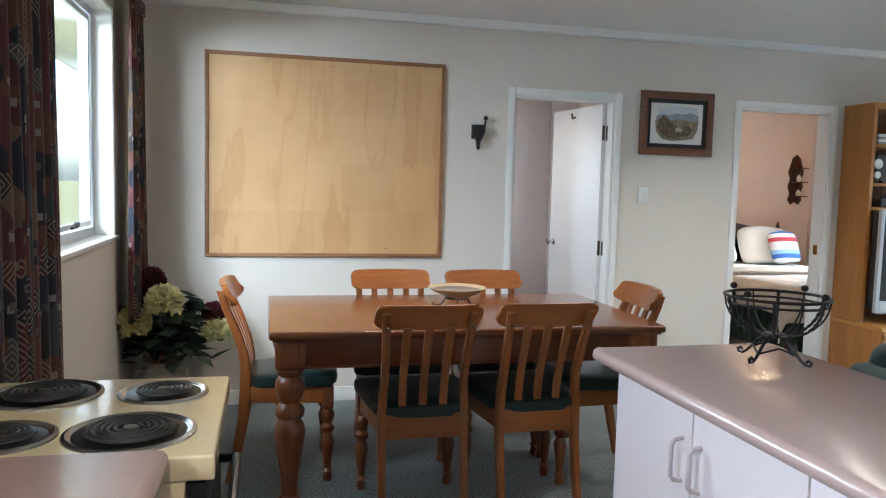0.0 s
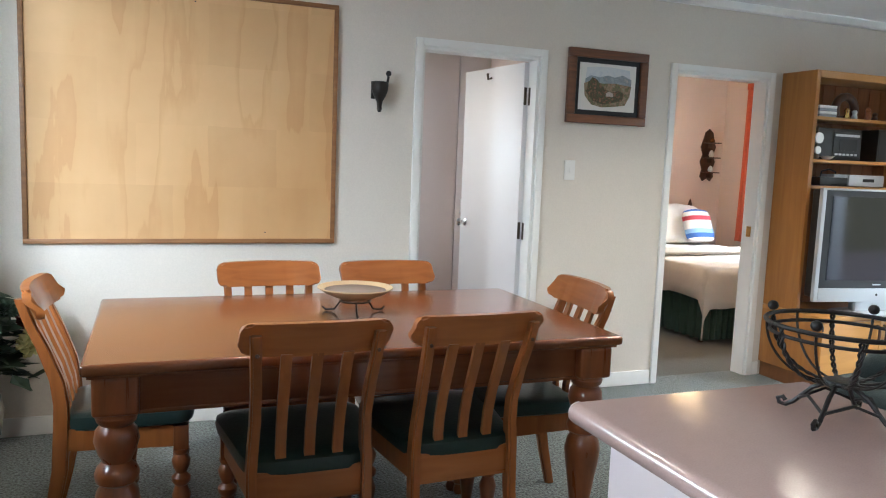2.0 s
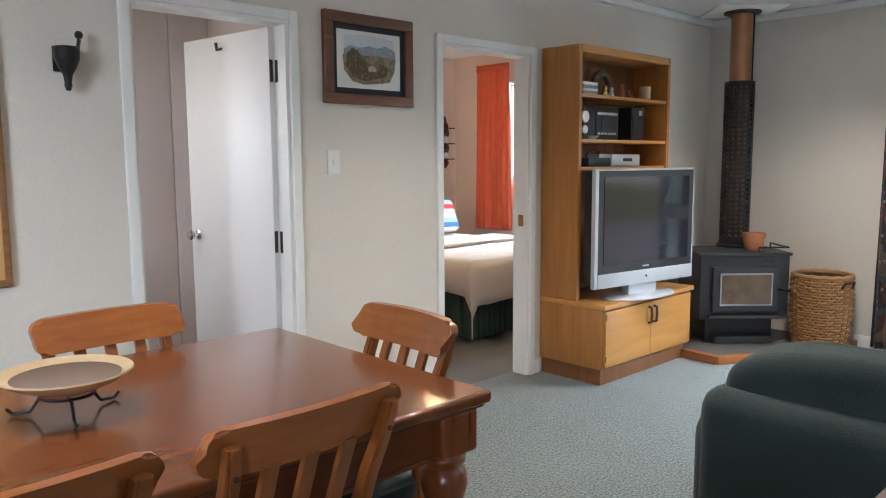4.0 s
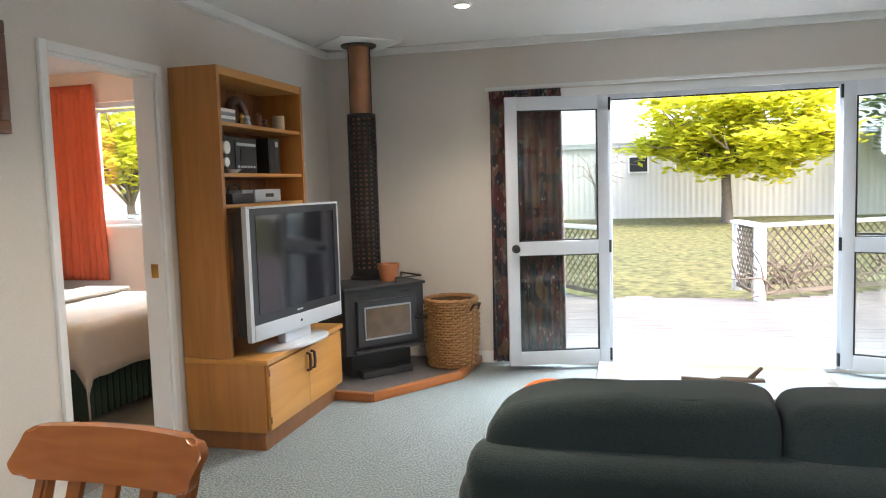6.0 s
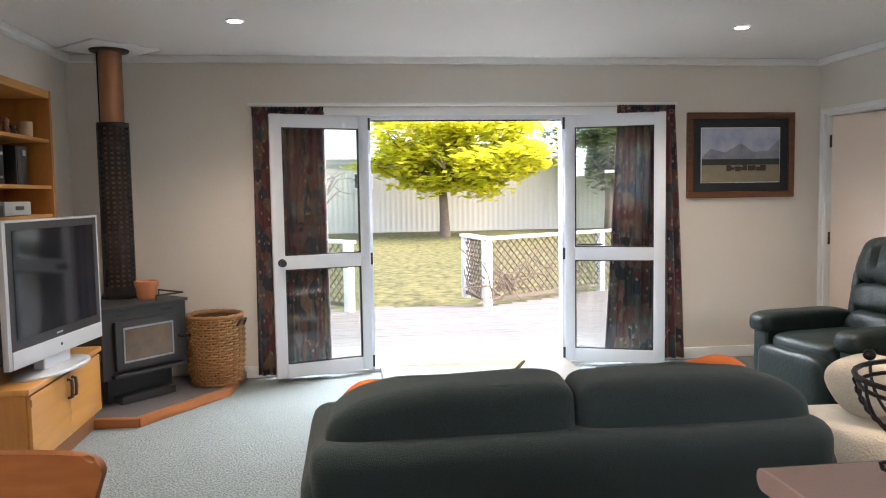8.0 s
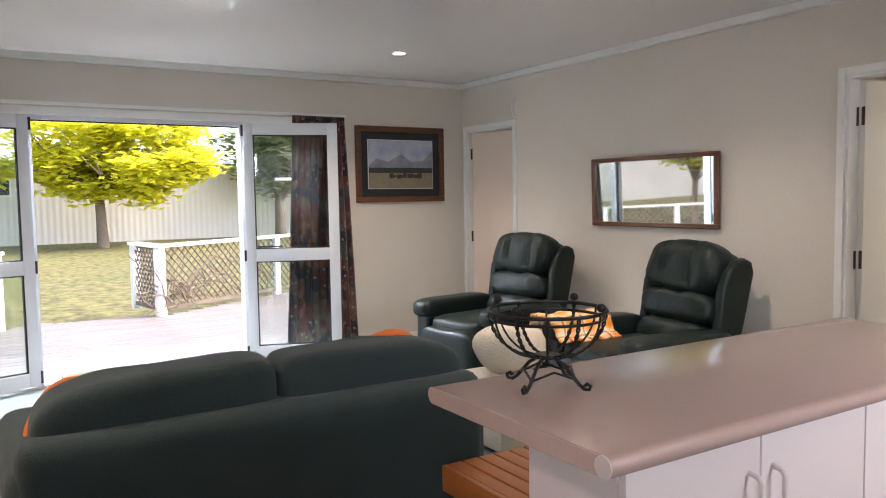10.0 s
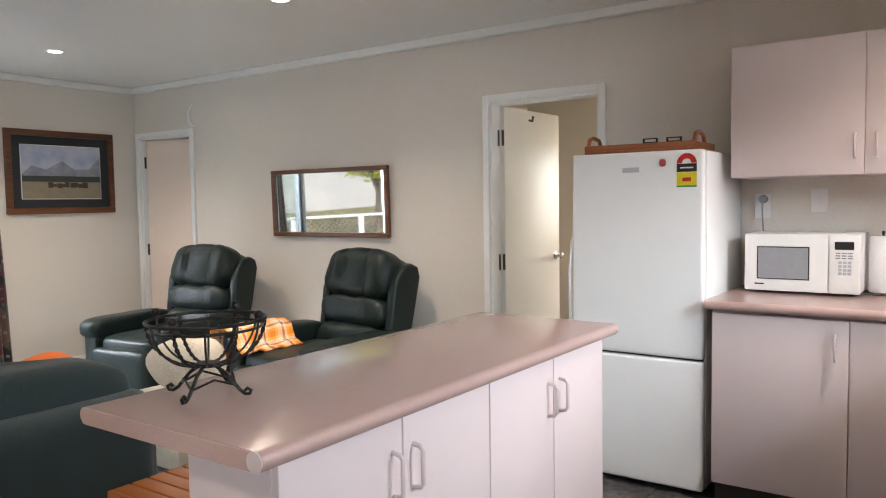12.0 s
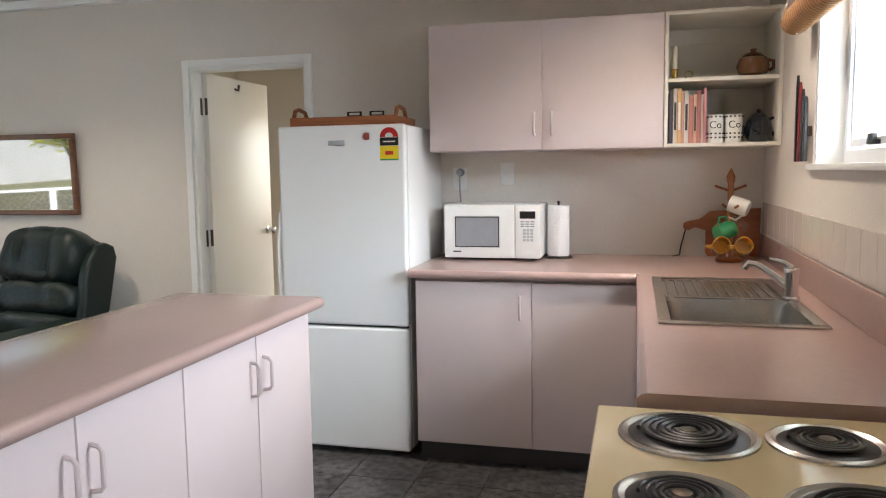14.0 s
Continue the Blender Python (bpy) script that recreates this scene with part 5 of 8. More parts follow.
for i, col in enumerate(BOOKC):
    t = rnd.uniform(0.01, 0.02)
    h = 0.225 + rnd.uniform(-0.02, 0.02)
    bk = thing("cookery_book", on_shelf(x - t / 2, 0.03), "upright cookery book in a row on the shelf", "book", "cookery books")
    part("cover", box(B(), -t / 2, t / 2 - 0.001, -0.12, 0.07, 0, h, 0.001), mat("book_cloth_%d" % i, col, 0.6, var=0.15, scale=30), bk)
    part("pages", box(B(), -t / 2 + 0.002, t / 2 - 0.003, -0.1205, 0.066, h - 0.004, h + 0.0005), M_WHITEMAT, bk)
    if i in (1, 2, 4, 6):
        part("spine_title", box(B(), -t / 4, t / 4, 0.0701, 0.0705, h * 0.25, h * 0.75), M_BLACK if i != 2 else M_WHITEMAT, bk)
    x -= t + 0.0005


def mug(name, m, mt, label, group="", h=0.095, r=0.04):
    ob = thing(name, m, label, "mug", group)
    bm = B()
    lathe(bm, [(r * 0.85, 0), (r, 0.008), (r, h), (r - 0.004, h), (r - 0.004, 0.01), (0, 0.009)], 20)
    part("cup", bm, mt, ob)
    part("handle", tube(B(), [(r - 0.002, 0, h * 0.8), (r + 0.022, 0, h * 0.78), (r + 0.026, 0, h * 0.4), (r - 0.002, 0, h * 0.2)], 0.005, 8), mt, ob)
    return ob


def text_mesh(name, body, size, mt, parent, m, bend_r=0.0):
    c = bpy.data.curves.new(name, "FONT")
    c.body, c.size, c.extrude, c.align_x = body, size, 0.0004, "CENTER"
    ob = bpy.data.objects.new(name + "_curve", c)
    me = bpy.data.meshes.new_from_object(ob)
    bpy.data.objects.remove(ob)
    if bend_r:
        for v in me.vertices:
            a = v.co.x / bend_r
            v.co = Vector((math.sin(a) * (bend_r + v.co.z), -math.cos(a) * (bend_r + v.co.z), v.co.y))
    me.materials.clear()
    me.materials.append(mt)
    t = new(name, me)
    t.parent = parent
    t.matrix_basis = m
    return t


for px in (-0.375, -0.455):
    mg = mug("mug", on_shelf(px, 0.04), M_CERAMIC, "tall white mug printed with dark lettering", "lettered mugs", 0.125, 0.036)
    text_mesh("lettering", "Co", 0.045, M_BLACK, mg, AT(0, 0, 0.065, 0, 0, 180), 0.0364)
    bm = B()
    for zz in (0.02, 0.038, 0.112):
        for a in range(0, 360, 30):
            rr = 0.0362
            aa = radians(a)
            box(bm, rr * math.cos(aa) - 0.004, rr * math.cos(aa) + 0.004, rr * math.sin(aa) - 0.004, rr * math.sin(aa) + 0.004, zz, zz + 0.007)
    part("print", bm, M_BLACK, mg, "small unreadable printed marks")
tp = thing("teapot", on_shelf(-0.56, 0.03), "dark navy glazed teapot on the shelf", "teapot")
part("body", lathe(B(), [(0.035, 0), (0.055, 0.02), (0.06, 0.055), (0.05, 0.095), (0.03, 0.115), (0, 0.118)], 24), M_NAVYPOT, tp)
part("lid", lathe(B(), [(0.032, 0.115), (0.02, 0.128), (0.008, 0.132), (0.012, 0.143), (0, 0.148)], 18), M_NAVYPOT, tp)
part("handle", tube(B(), [(-0.04, 0, 0.10), (-0.075, 0, 0.11), (-0.09, 0, 0.07), (-0.055, 0, 0.03)], 0.008, 8), M_NAVYPOT, tp)
part("spout", tube(B(), [(0.05, 0, 0.04), (0.075, 0, 0.07), (0.085, 0, 0.1)], 0.012, 8, taper=[1.3, 1, 0.7]), M_NAVYPOT, tp)

# fridge
fr = thing("fridge", AT(0.975, S + 0.02, 0), "white two-door fridge freezer with a wooden tray on top", "fridge")
FW, FDp = 0.625, 0.655
part("body", box(B(), 0, FW, 0, FDp - 0.055, 0.03, 1.555, 0.008), M_FRIDGE, fr)
part("plinth", box(B(), 0.02, FW - 0.02, 0.05, FDp - 0.08, 0.0, 0.03), M_BLACK, fr)
up = part("upper_door", box(B(), 0, FW, FDp - 0.05, FDp, 0.628, 1.56, 0.016, 4), M_FRIDGE, fr)
lo = part("lower_door", box(B(), 0, FW, FDp - 0.05, FDp, 0.03, 0.618, 0.016, 4), M_FRIDGE, fr)
part("door_seal", box(B(), 0.012, FW - 0.012, FDp - 0.054, FDp - 0.049, 0.05, 1.54), M_SEAL, fr)
part("handle", tube(B(), [(FW + 0.0, FDp - 0.03, 0.66), (FW + 0.018, FDp - 0.02, 0.70), (FW + 0.02, FDp - 0.015, 1.0), (FW + 0.006, FDp - 0.02, 1.16)], 0.009, 8), M_FRIDGE, up, "curved side handle")
part("badge", box(B(), 0.29, 0.37, FDp, FDp + 0.002, 1.467, 1.49, 0.0008), M_SILVER, up, "small silver maker's badge")
lb = part("energy_label", box(B(), 0.03, 0.118, FDp + 0.0003, FDp + 0.001, 1.395, 1.46), mat("label_yellow", (0.80, 0.62, 0.02), 0.4), up, "yellow and black energy rating label")
part("band", box(B(), 0.03, 0.118, FDp + 0.0011, FDp + 0.0016, 1.462, 1.498), M_BLACK, lb)
M_RED = mat("label_red", (0.55, 0.02, 0.02), 0.4)
bm = B()
prism(bm, [(0.074 + 0.044 * math.cos(radians(a)), 0.044 * math.sin(radians(a))) for a in range(0, 181, 15)], 0, 0.0006, m=Matrix.Translation((0, FDp + 0.0011, 1.50)) @ Matrix.Rotation(radians(90), 4, "X"))
part("rating_arc", bm, M_RED, lb)
bm = B()
prism(bm, [(0.074 + 0.02 * math.cos(radians(a)), 0.02 * math.sin(radians(a))) for a in range(0, 181, 20)], 0, 0.0006, m=Matrix.Translation((0, FDp + 0.0019, 1.50)) @ Matrix.Rotation(radians(90), 4, "X"))
part("rating_centre", bm, M_WHITE, lb)
part("rating_box", box(B(), 0.055, 0.093, FDp + 0.0011, FDp + 0.0016, 1.42, 1.437), M_RED, lb)
part("print_lines", box(B(), 0.045, 0.103, FDp + 0.0017, FDp + 0.002, 1.477, 1.483), M_WHITE, lb)
part("label_foot", box(B(), 0.03, 0.118, FDp + 0.0011, FDp + 0.0016, 1.395, 1.402), M_GREENMUG, lb)
mgn = solid("fridge_magnet", puff(B(), (1.155, S + 0.02 + FDp + 0.005, 1.505), (0.03, 0.01, 0.035), 0.7, 0.7, 12, 8, 0.006), mat("magnet_red", (0.35, 0.06, 0.05), 0.5), "small dark red fridge magnet", "magnet")

tr = thing("wooden_tray", AT(1.03, 0.02, 1.561), "reddish wooden serving tray lying on the fridge", "tray")
part("base", box(B(), 0, 0.52, 0, 0.33, 0, 0.012, 0.002), M_TRAY, tr)
for a in ((0, 0.52, 0, 0.012, 0.012, 0.04), (0, 0.52, 0.318, 0.33, 0.012, 0.04), (0, 0.012, 0.012, 0.318, 0.012, 0.04), (0.508, 0.52, 0.012, 0.318, 0.012, 0.04)):
    part("edge", box(B(), *a, 0.002), M_TRAY, tr)
for x in (0.006, 0.514):
    part("handle", tube(B(), [(x, 0.24 - 0.1, 0.035), (x, 0.24 - 0.07, 0.075), (x, 0.24, 0.085), (x, 0.24 + 0.04, 0.075), (x, 0.24 + 0.06, 0.035)], 0.01, 8), M_TRAY, tr)
for x in (0.06, 0.17):
    bm = B()
    box(bm, x, x + 0.07, 0.3, 0.309, 0.041, 0.046)
    box(bm, x, x + 0.008, 0.3, 0.309, 0.03, 0.06)
    box(bm, x + 0.062, x + 0.07, 0.3, 0.309, 0.03, 0.06)
    box(bm, x, x + 0.07, 0.3, 0.309, 0.057, 0.062)
    part("clip", bm, M_IRON, tr, "black wire clip")

# microwave and its neighbours
mw = thing("microwave", AT(0.405, -0.24, Z + 0.001), "white microwave oven on the worktop", "microwave")
part("body", box(B(), 0, 0.475, 0, 0.275, 0.012, 0.272, 0.006), M_WHITE, mw)
dr = part("door", box(B(), 0.125, 0.475, 0.276, 0.30, 0.012, 0.272, 0.006), M_WHITE, mw)
part("window_frame", box(B(), 0.2, 0.42, 0.3002, 0.302, 0.065, 0.215), M_BLACK, dr)
part("window", box(B(), 0.205, 0.415, 0.3021, 0.3035, 0.07, 0.21), M_GREYGLASS, dr, "grey perforated window")
part("maker_mark", box(B(), 0.39, 0.43, 0.3002, 0.3012, 0.04, 0.046), M_BLACK, dr)
cp = part("control_panel", box(B(), 0, 0.122, 0.276, 0.30, 0.012, 0.272, 0.006), M_WHITE, mw)
part("display", box(B(), 0.025, 0.1, 0.3002, 0.3015, 0.205, 0.24), M_BLACK, cp)
bm = B()
for r in range(4):
    for q in range(3):
        box(bm, 0.035 + q * 0.018, 0.049 + q * 0.018, 0.3002, 0.3015, 0.095 + r * 0.016, 0.107 + r * 0.016, 0.0004, 1)
part("keypad", bm, M_SILVER, cp, "grey number keys")
bm = B()
for r in range(3):
    for q in range(3):
        box(bm, 0.03 + q * 0.024, 0.048 + q * 0.024, 0.3002, 0.3012, 0.165 + r * 0.011, 0.17 + r * 0.011)
part("panel_print", bm, M_GREYGLASS, cp)
part("open_button", box(B(), 0.03, 0.09, 0.3002, 0.303, 0.03, 0.05, 0.001), M_WHITE, cp)
for x in (0.04, 0.43):
    for y in (0.04, 0.24):
        part("foot", lathe(B(), [(0.015, 0), (0.015, 0.012)], 10, (x, y, 0)), M_BLACK, mw)
pt = thing("paper_towel_holder", AT(0.335, -0.1, Z + 0.001), "white paper towel roll on a wire stand", "paper towel")
part("roll", lathe(B(), [(0.052, 0.012), (0.054, 0.016), (0.053, 0.26), (0.05, 0.262), (0.02, 0.262), (0.02, 0.255)], 28), M_PAPER, pt)
part("stand", tube(B(), [(0.07 * math.cos(a * 0.314), 0.07 * math.sin(a * 0.314), 0.004) for a in range(20)], 0.003, 6, True), M_IRON, pt)
part("rod", lathe(B(), [(0.005, 0.0), (0.005, 0.272), (0.009, 0.278), (0, 0.284)], 10), M_IRON, pt)


def plate(name, x, z, w, h, label, y=S, out=1, wide=False):
    ob = thing(name, AT(x, y + 0.0005 * out, z), label, "switch")
    part("cover", box(B(), -w / 2, w / 2, min(0, out * 0.008), max(0, out * 0.008), -h / 2, h / 2, 0.003), M_WHITE, ob)
    part("rocker", box(B(), -0.008, 0.008, min(out * 0.0085, out * 0.013), max(out * 0.0085, out * 0.013), -0.014, 0.014, 0.002), M_WHITE, ob)
    return ob


plate("blank_switch", 0.62, 1.325, 0.075, 0.115, "white wall plate above the microwave")
so = plate("power_socket", 0.875, 1.30, 0.075, 0.12, "white power point with a dark plug and cord")
part("plug", lathe(B(), [(0.02, 0), (0.022, 0.02), (0.016, 0.045), (0, 0.05)], 14, m=AT(-0.005, 0.009, 0.035, -90, 0, 0)), M_GREYGLASS, so, "dark grey plug")
part("cord", tube(B(), [(-0.005, 0.05, 0.03), (-0.008, 0.055, -0.05), (-0.012, 0.03, -0.18), (-0.02, 0.01, -0.3), (-0.05, 0.01, -0.385)], 0.004, 6), M_GREYGLASS, so)
plate("light_switch", 2.592, 1.328, 0.07, 0.115, "white light switch between the doorways", N, -1)

# mug tree and boards in the corner
mt = thing("mug_tree", AT(-0.46, -0.06, Z + 0.001), "wooden mug tree with hanging mugs", "mug tree")
part("base", lathe(B(), [(0.06, 0), (0.062, 0.012), (0.05, 0.018), (0, 0.019)], 20), M_CHAIR, mt)
part("pole", lathe(B(), [(0.013, 0.018), (0.013, 0.36), (0.018, 0.375), (0.02, 0.395), (0.008, 0.42), (0, 0.435)], 14), M_CHAIR, mt)
for z, a in ((0.33, 20), (0.33, 200), (0.24, 110), (0.24, 290), (0.15, 40), (0.15, 220)):
    c, s_ = math.cos(radians(a)), math.sin(radians(a))
    part("peg", tube(B(), [(0.012 * c, 0.012 * s_, z), (0.075 * c, 0.075 * s_, z + 0.022)], 0.006, 8), M_CHAIR, mt)
for dx, dy, z, rx, ry, mtl, lab in ((-0.075, 0.03, 0.245, 20, 70, M_CERAMIC, "white mug hanging on the mug tree"), (0.06, 0.035, 0.135, 30, -75, M_GREENMUG, "green mug hanging on the mug tree"), (0.045, 0.035, 0.062, -72, 0, M_YELLOWMUG, "mustard yellow mug hanging on the mug tree"), (-0.05, 0.035, 0.062, -72, 0, M_YELLOWMUG, "mustard yellow mug hanging on the mug tree"), (-0.06, 0.0, 0.15, -20, 60, M_CLEAR, "clear glass mug hanging on the mug tree")):
    mug("hanging_mug", AT(-0.46 + dx, -0.06 + dy, Z + z, rx, ry, 0), mtl, lab, "mugs on the tree", 0.085, 0.04)
cb = thing("chopping_board", AT(-0.42, -0.255, Z + 0.001, -6, 0, 0), "brown wooden paddle board leaning on the wall", "chopping board")
bm = B()
prism(bm, [(-0.2, 0), (0.04, 0), (0.05, 0.02), (0.05, 0.13), (0.1, 0.145), (0.13, 0.13), (0.155, 0.14), (0.155, 0.165), (0.13, 0.175), (0.08, 0.185), (0.03, 0.225), (-0.05, 0.23), (-0.2, 0.24)], 0, 0.018, 0.003, 2, Matrix.Rotation(radians(90), 4, "X"))
part("board", bm, M_TRAY, cb)
part("cord_loop", tube(B(), [(0.14, -0.02, 0.15), (0.15, -0.03, 0.1), (0.165, -0.02, 0.04), (0.17, 0.0, 0.006), (0.2, 0.02, 0.004)], 0.004, 6), M_IRON, cb)
kr = thing("knife_rack", AT(W + 0.001, 0.62, 1.36), "dark magnetic knife rack beside the window", "knife rack")
part("rack", box(B(), 0, 0.014, -0.09, 0.09, 0.09, 0.125, 0.003), M_DARKWOOD, kr)
for i in range(4):
    k_ = part("knife", prism(B(), [(-0.075 + i * 0.05, 0.0), (-0.055 + i * 0.05, 0.0), (-0.053 + i * 0.05, 0.11), (-0.056 + i * 0.05, 0.2), (-0.065 + i * 0.05, 0.32 - 0.03 * i), (-0.075 + i * 0.05, 0.13)], 0, 0.012, 0.002, 1, Matrix(((0, 0, 1, 0.016), (1, 0, 0, 0), (0, 1, 0, 0), (0, 0, 0, 1)))), M_BLACK if i != 1 else mat("red_grip", (0.25, 0.02, 0.03), 0.4), kr)
bl = thing("rolled_blind", AT(W + 0.06, 0.66, 1.86), "rolled-up woven cane blind above the sink window", "blind")
bm = B()
RIBS = [(0.0, 0.0)]
for i in range(46):
    RIBS += [(0.046, i * 0.03), (0.05, i * 0.03 + 0.004), (0.05, i * 0.03 + 0.024), (0.046, i * 0.03 + 0.028)]
lathe(bm, RIBS + [(0.0, 1.378)], 14, m=AT(0, 0, 0, -90, 0, 0))
part("roll", bm, M_CANE, bl)
part("head_rail", box(B(), -0.058, -0.02, -0.02, 1.42, 0.2, 0.235, 0.003), M_CANE, bl)
part("cord", tube(B(), [(0.0, 0.05, 0.2), (0.052, 0.05, 0.0), (0.0, 0.05, -0.055), (-0.05, 0.05, 0.0), (-0.03, 0.05, 0.2)], 0.003, 6), M_CREAM, bl)
part("cord", tube(B(), [(0.0, 1.25, 0.2), (0.052, 1.25, 0.0), (0.0, 1.25, -0.055), (-0.05, 1.25, 0.0), (-0.03, 1.25, 0.2)], 0.003, 6), M_CREAM, bl)

# cooker
ck = thing("cooker", AT(W + 0.01, 2.185, 0), "cream enamel freestanding cooker with four coil elements", "cooker")
CW, CD = 0.55, 0.665
ZC = Z - 0.024
part("body", box(B(), 0, CD - 0.05, 0.005, CW - 0.005, 0.06, 0.836, 0.004), M_ENAMEL, ck)
part("plinth", box(B(), 0.02, CD - 0.1, 0.02, CW - 0.02, 0, 0.06), M_BLACK, ck)
part("cooktop", box(B(), 0, CD, 0, CW, 0.838, ZC + 0.002, 0.006, 3), M_ENAMEL, ck)
od = part("oven_door", box(B(), CD - 0.048, CD - 0.02, 0.015, CW - 0.015, 0.2, 0.74, 0.004), M_BLACK, ck, "black glass oven door")
part("handle", tube(B(), [(CD - 0.02, 0.06, 0.7), (CD + 0.02, 0.07, 0.705), (CD + 0.02, CW - 0.07, 0.705), (CD - 0.02, CW - 0.06, 0.7)], 0.011, 8), M_BLACK, od)
part("drawer", box(B(), CD - 0.048, CD - 0.02, 0.015, CW - 0.015, 0.07, 0.19, 0.004), M_BLACK, ck)
fp = part("control_fascia", box(B(), CD - 0.048, CD - 0.015, 0.01, CW - 0.01, 0.75, 0.832, 0.004), M_BLACK, ck, "black control fascia")
part("screw", lathe(B(), [(0.006, 0), (0.005, 0.003), (0, 0.004)], 12, m=AT(CD - 0.015, CW - 0.05, 0.79, 0, 90, 0)), M_STEEL, fp, "small steel screw")


def element(px, py, r, coils):
    el = part("element", lathe(B(), [(r + 0.014, ZC + 0.002), (r + 0.013, ZC + 0.006), (r + 0.006, ZC + 0.0085), (r, ZC + 0.006), (r - 0.004, ZC + 0.003), (0.0, ZC + 0.0025)], 36, (px, py, 0)), M_STEEL, ck, "bright steel drip ring")
    part("drip_pan", lathe(B(), [(r - 0.003, ZC + 0.0032), (r - 0.005, ZC + 0.0042), (0, ZC + 0.0042)], 30, (px, py, 0)), M_BLACK, el)
    pts, n = [], coils * 24
    for i in range(n + 1):
        a = 2 * math.pi * i / 24
        rr = 0.02 + (r - 0.022 - 0.02) * i / n
        pts.append((px + rr * math.cos(a), py + rr * math.sin(a), ZC + 0.011))
    part("coil", tube(B(), pts, (r - 0.042) / coils * 0.35, 7), M_COIL, el, "black spiral element")
    part("centre_cap", lathe(B(), [(0.016, ZC + 0.01), (0.014, ZC + 0.014), (0, ZC + 0.015)], 16, (px, py, 0)), M_BRONZE, el)


element(-0.125 - W - 0.01, 2.33 - 2.185, 0.105, 5)
element(-0.345 - W - 0.01, 2.33 - 2.185, 0.082, 4)
element(-0.10 - W - 0.01, 2.60 - 2.185, 0.082, 4)
element(-0.345 - W - 0.01, 2.615 - 2.185, 0.105, 5)

# wire bowl on the island
wbk = thing("wire_fruit_bowl", AT(1.465, 2.625, Z + 0.001, 0, 0, -24) @ Matrix.Diagonal((0.94, 0.94, 0.86, 1)), "black wrought iron wire bowl on curled feet", "bowl")
def ringpts(r, z, n=32):
    return [(r * math.cos(2 * math.pi * i / n), r * math.sin(2 * math.pi * i / n), z) for i in range(n)]
part("rim", tube(B(), ringpts(0.142, 0.205), 0.005, 8, True), M_IRON, wbk)
part("rim", tube(B(), ringpts(0.135, 0.185), 0.004, 8, True), M_IRON, wbk)
part("hub", lathe(B(), [(0.03, 0.078), (0.032, 0.083), (0.03, 0.088), (0, 0.088)], 16), M_IRON, wbk)
for i in range(12):
    a = 2 * math.pi * (i + 0.5) / 12
    bm = B()
    for strand in (0, 1) if i % 2 == 0 else (0,):
        pts = []
        for j in range(25):
            u = j / 24
            rr = 0.028 + (0.14 - 0.028) * math.sin(u * math.pi / 2) ** 0.85
            zz = 0.083 + 0.12 * (1 - math.cos(u * math.pi / 2)) ** 0.9
            ph = j * 1.15 + math.pi * strand
            tw, up = (0.0032 * math.sin(ph), 0.0032 * math.cos(ph)) if i % 2 == 0 else (0.0, 0.0)
            pts.append(((rr + up) * math.cos(a) - tw * math.sin(a), (rr + up) * math.sin(a) + tw * math.cos(a), zz))
        tube(bm, pts, 0.0028, 6)
    part("rib", bm, M_IRON, wbk, "twisted iron rib" if i % 2 == 0 else "")
for i in range(4):
    a = radians(45 + 90 * i)
    c, s_ = math.cos(a), math.sin(a)
    pts = [(0.02 * c, 0.02 * s_, 0.08), (0.05 * c, 0.05 * s_, 0.06), (0.085 * c, 0.085 * s_, 0.018), (0.10 * c, 0.10 * s_, 0.007), (0.112 * c, 0.112 * s_, 0.008), (0.116 * c, 0.116 * s_, 0.018), (0.106 * c, 0.106 * s_, 0.023), (0.1 * c, 0.1 * s_, 0.016)]
    part("foot", tube(B(), pts, 0.0048, 8), M_IRON, wbk)
    part("finial", puff(B(), (0.142 * c, 0.142 * s_, 0.222), (0.022, 0.022, 0.022), 1, 1, 12, 8), M_IRON, wbk)
    a2 = radians(45 + 90 * (i + 1))
    part("stretcher", tube(B(), [(0.075 * c, 0.075 * s_, 0.03), (0.042 * (c + math.cos(a2)), 0.042 * (s_ + math.sin(a2)), 0.052), (0.075 * math.cos(a2), 0.075 * math.sin(a2), 0.03)], 0.0035, 6), M_IRON, wbk)


# ---- dining ----
tb = thing("dining_table", AT(0.965, 4.25, 0), "red-brown varnished timber dining table with turned legs", "table")
TL, TWd, TZ = 0.835, 0.49, 0.783
part("tabletop", box(B(), -TL, TL, -TWd, TWd, TZ - 0.032, TZ, 0.014, 4), M_TABLE, tb)
part("edge_bead", box(B(), -TL + 0.015, TL - 0.015, -TWd + 0.015, TWd - 0.015, TZ - 0.042, TZ - 0.031, 0.004), M_TABLE, tb)
for sy in (-1, 1):
    part("apron", box(B(), -TL + 0.13, TL - 0.13, sy * (TWd - 0.075) - 0.012, sy * (TWd - 0.075) + 0.012, TZ - 0.155, TZ - 0.042, 0.003), M_TABLE, tb)
    part("apron_bead", box(B(), -TL + 0.13, TL - 0.13, sy * (TWd - 0.072) - 0.014, sy * (TWd - 0.072) + 0.014, TZ - 0.158, TZ - 0.146, 0.004), M_TABLE, tb)
for sx in (-1, 1):
    part("apron", box(B(), sx * (TL - 0.075) - 0.012, sx * (TL - 0.075) + 0.012, -TWd + 0.13, TWd - 0.13, TZ - 0.155, TZ - 0.042, 0.003), M_TABLE, tb)
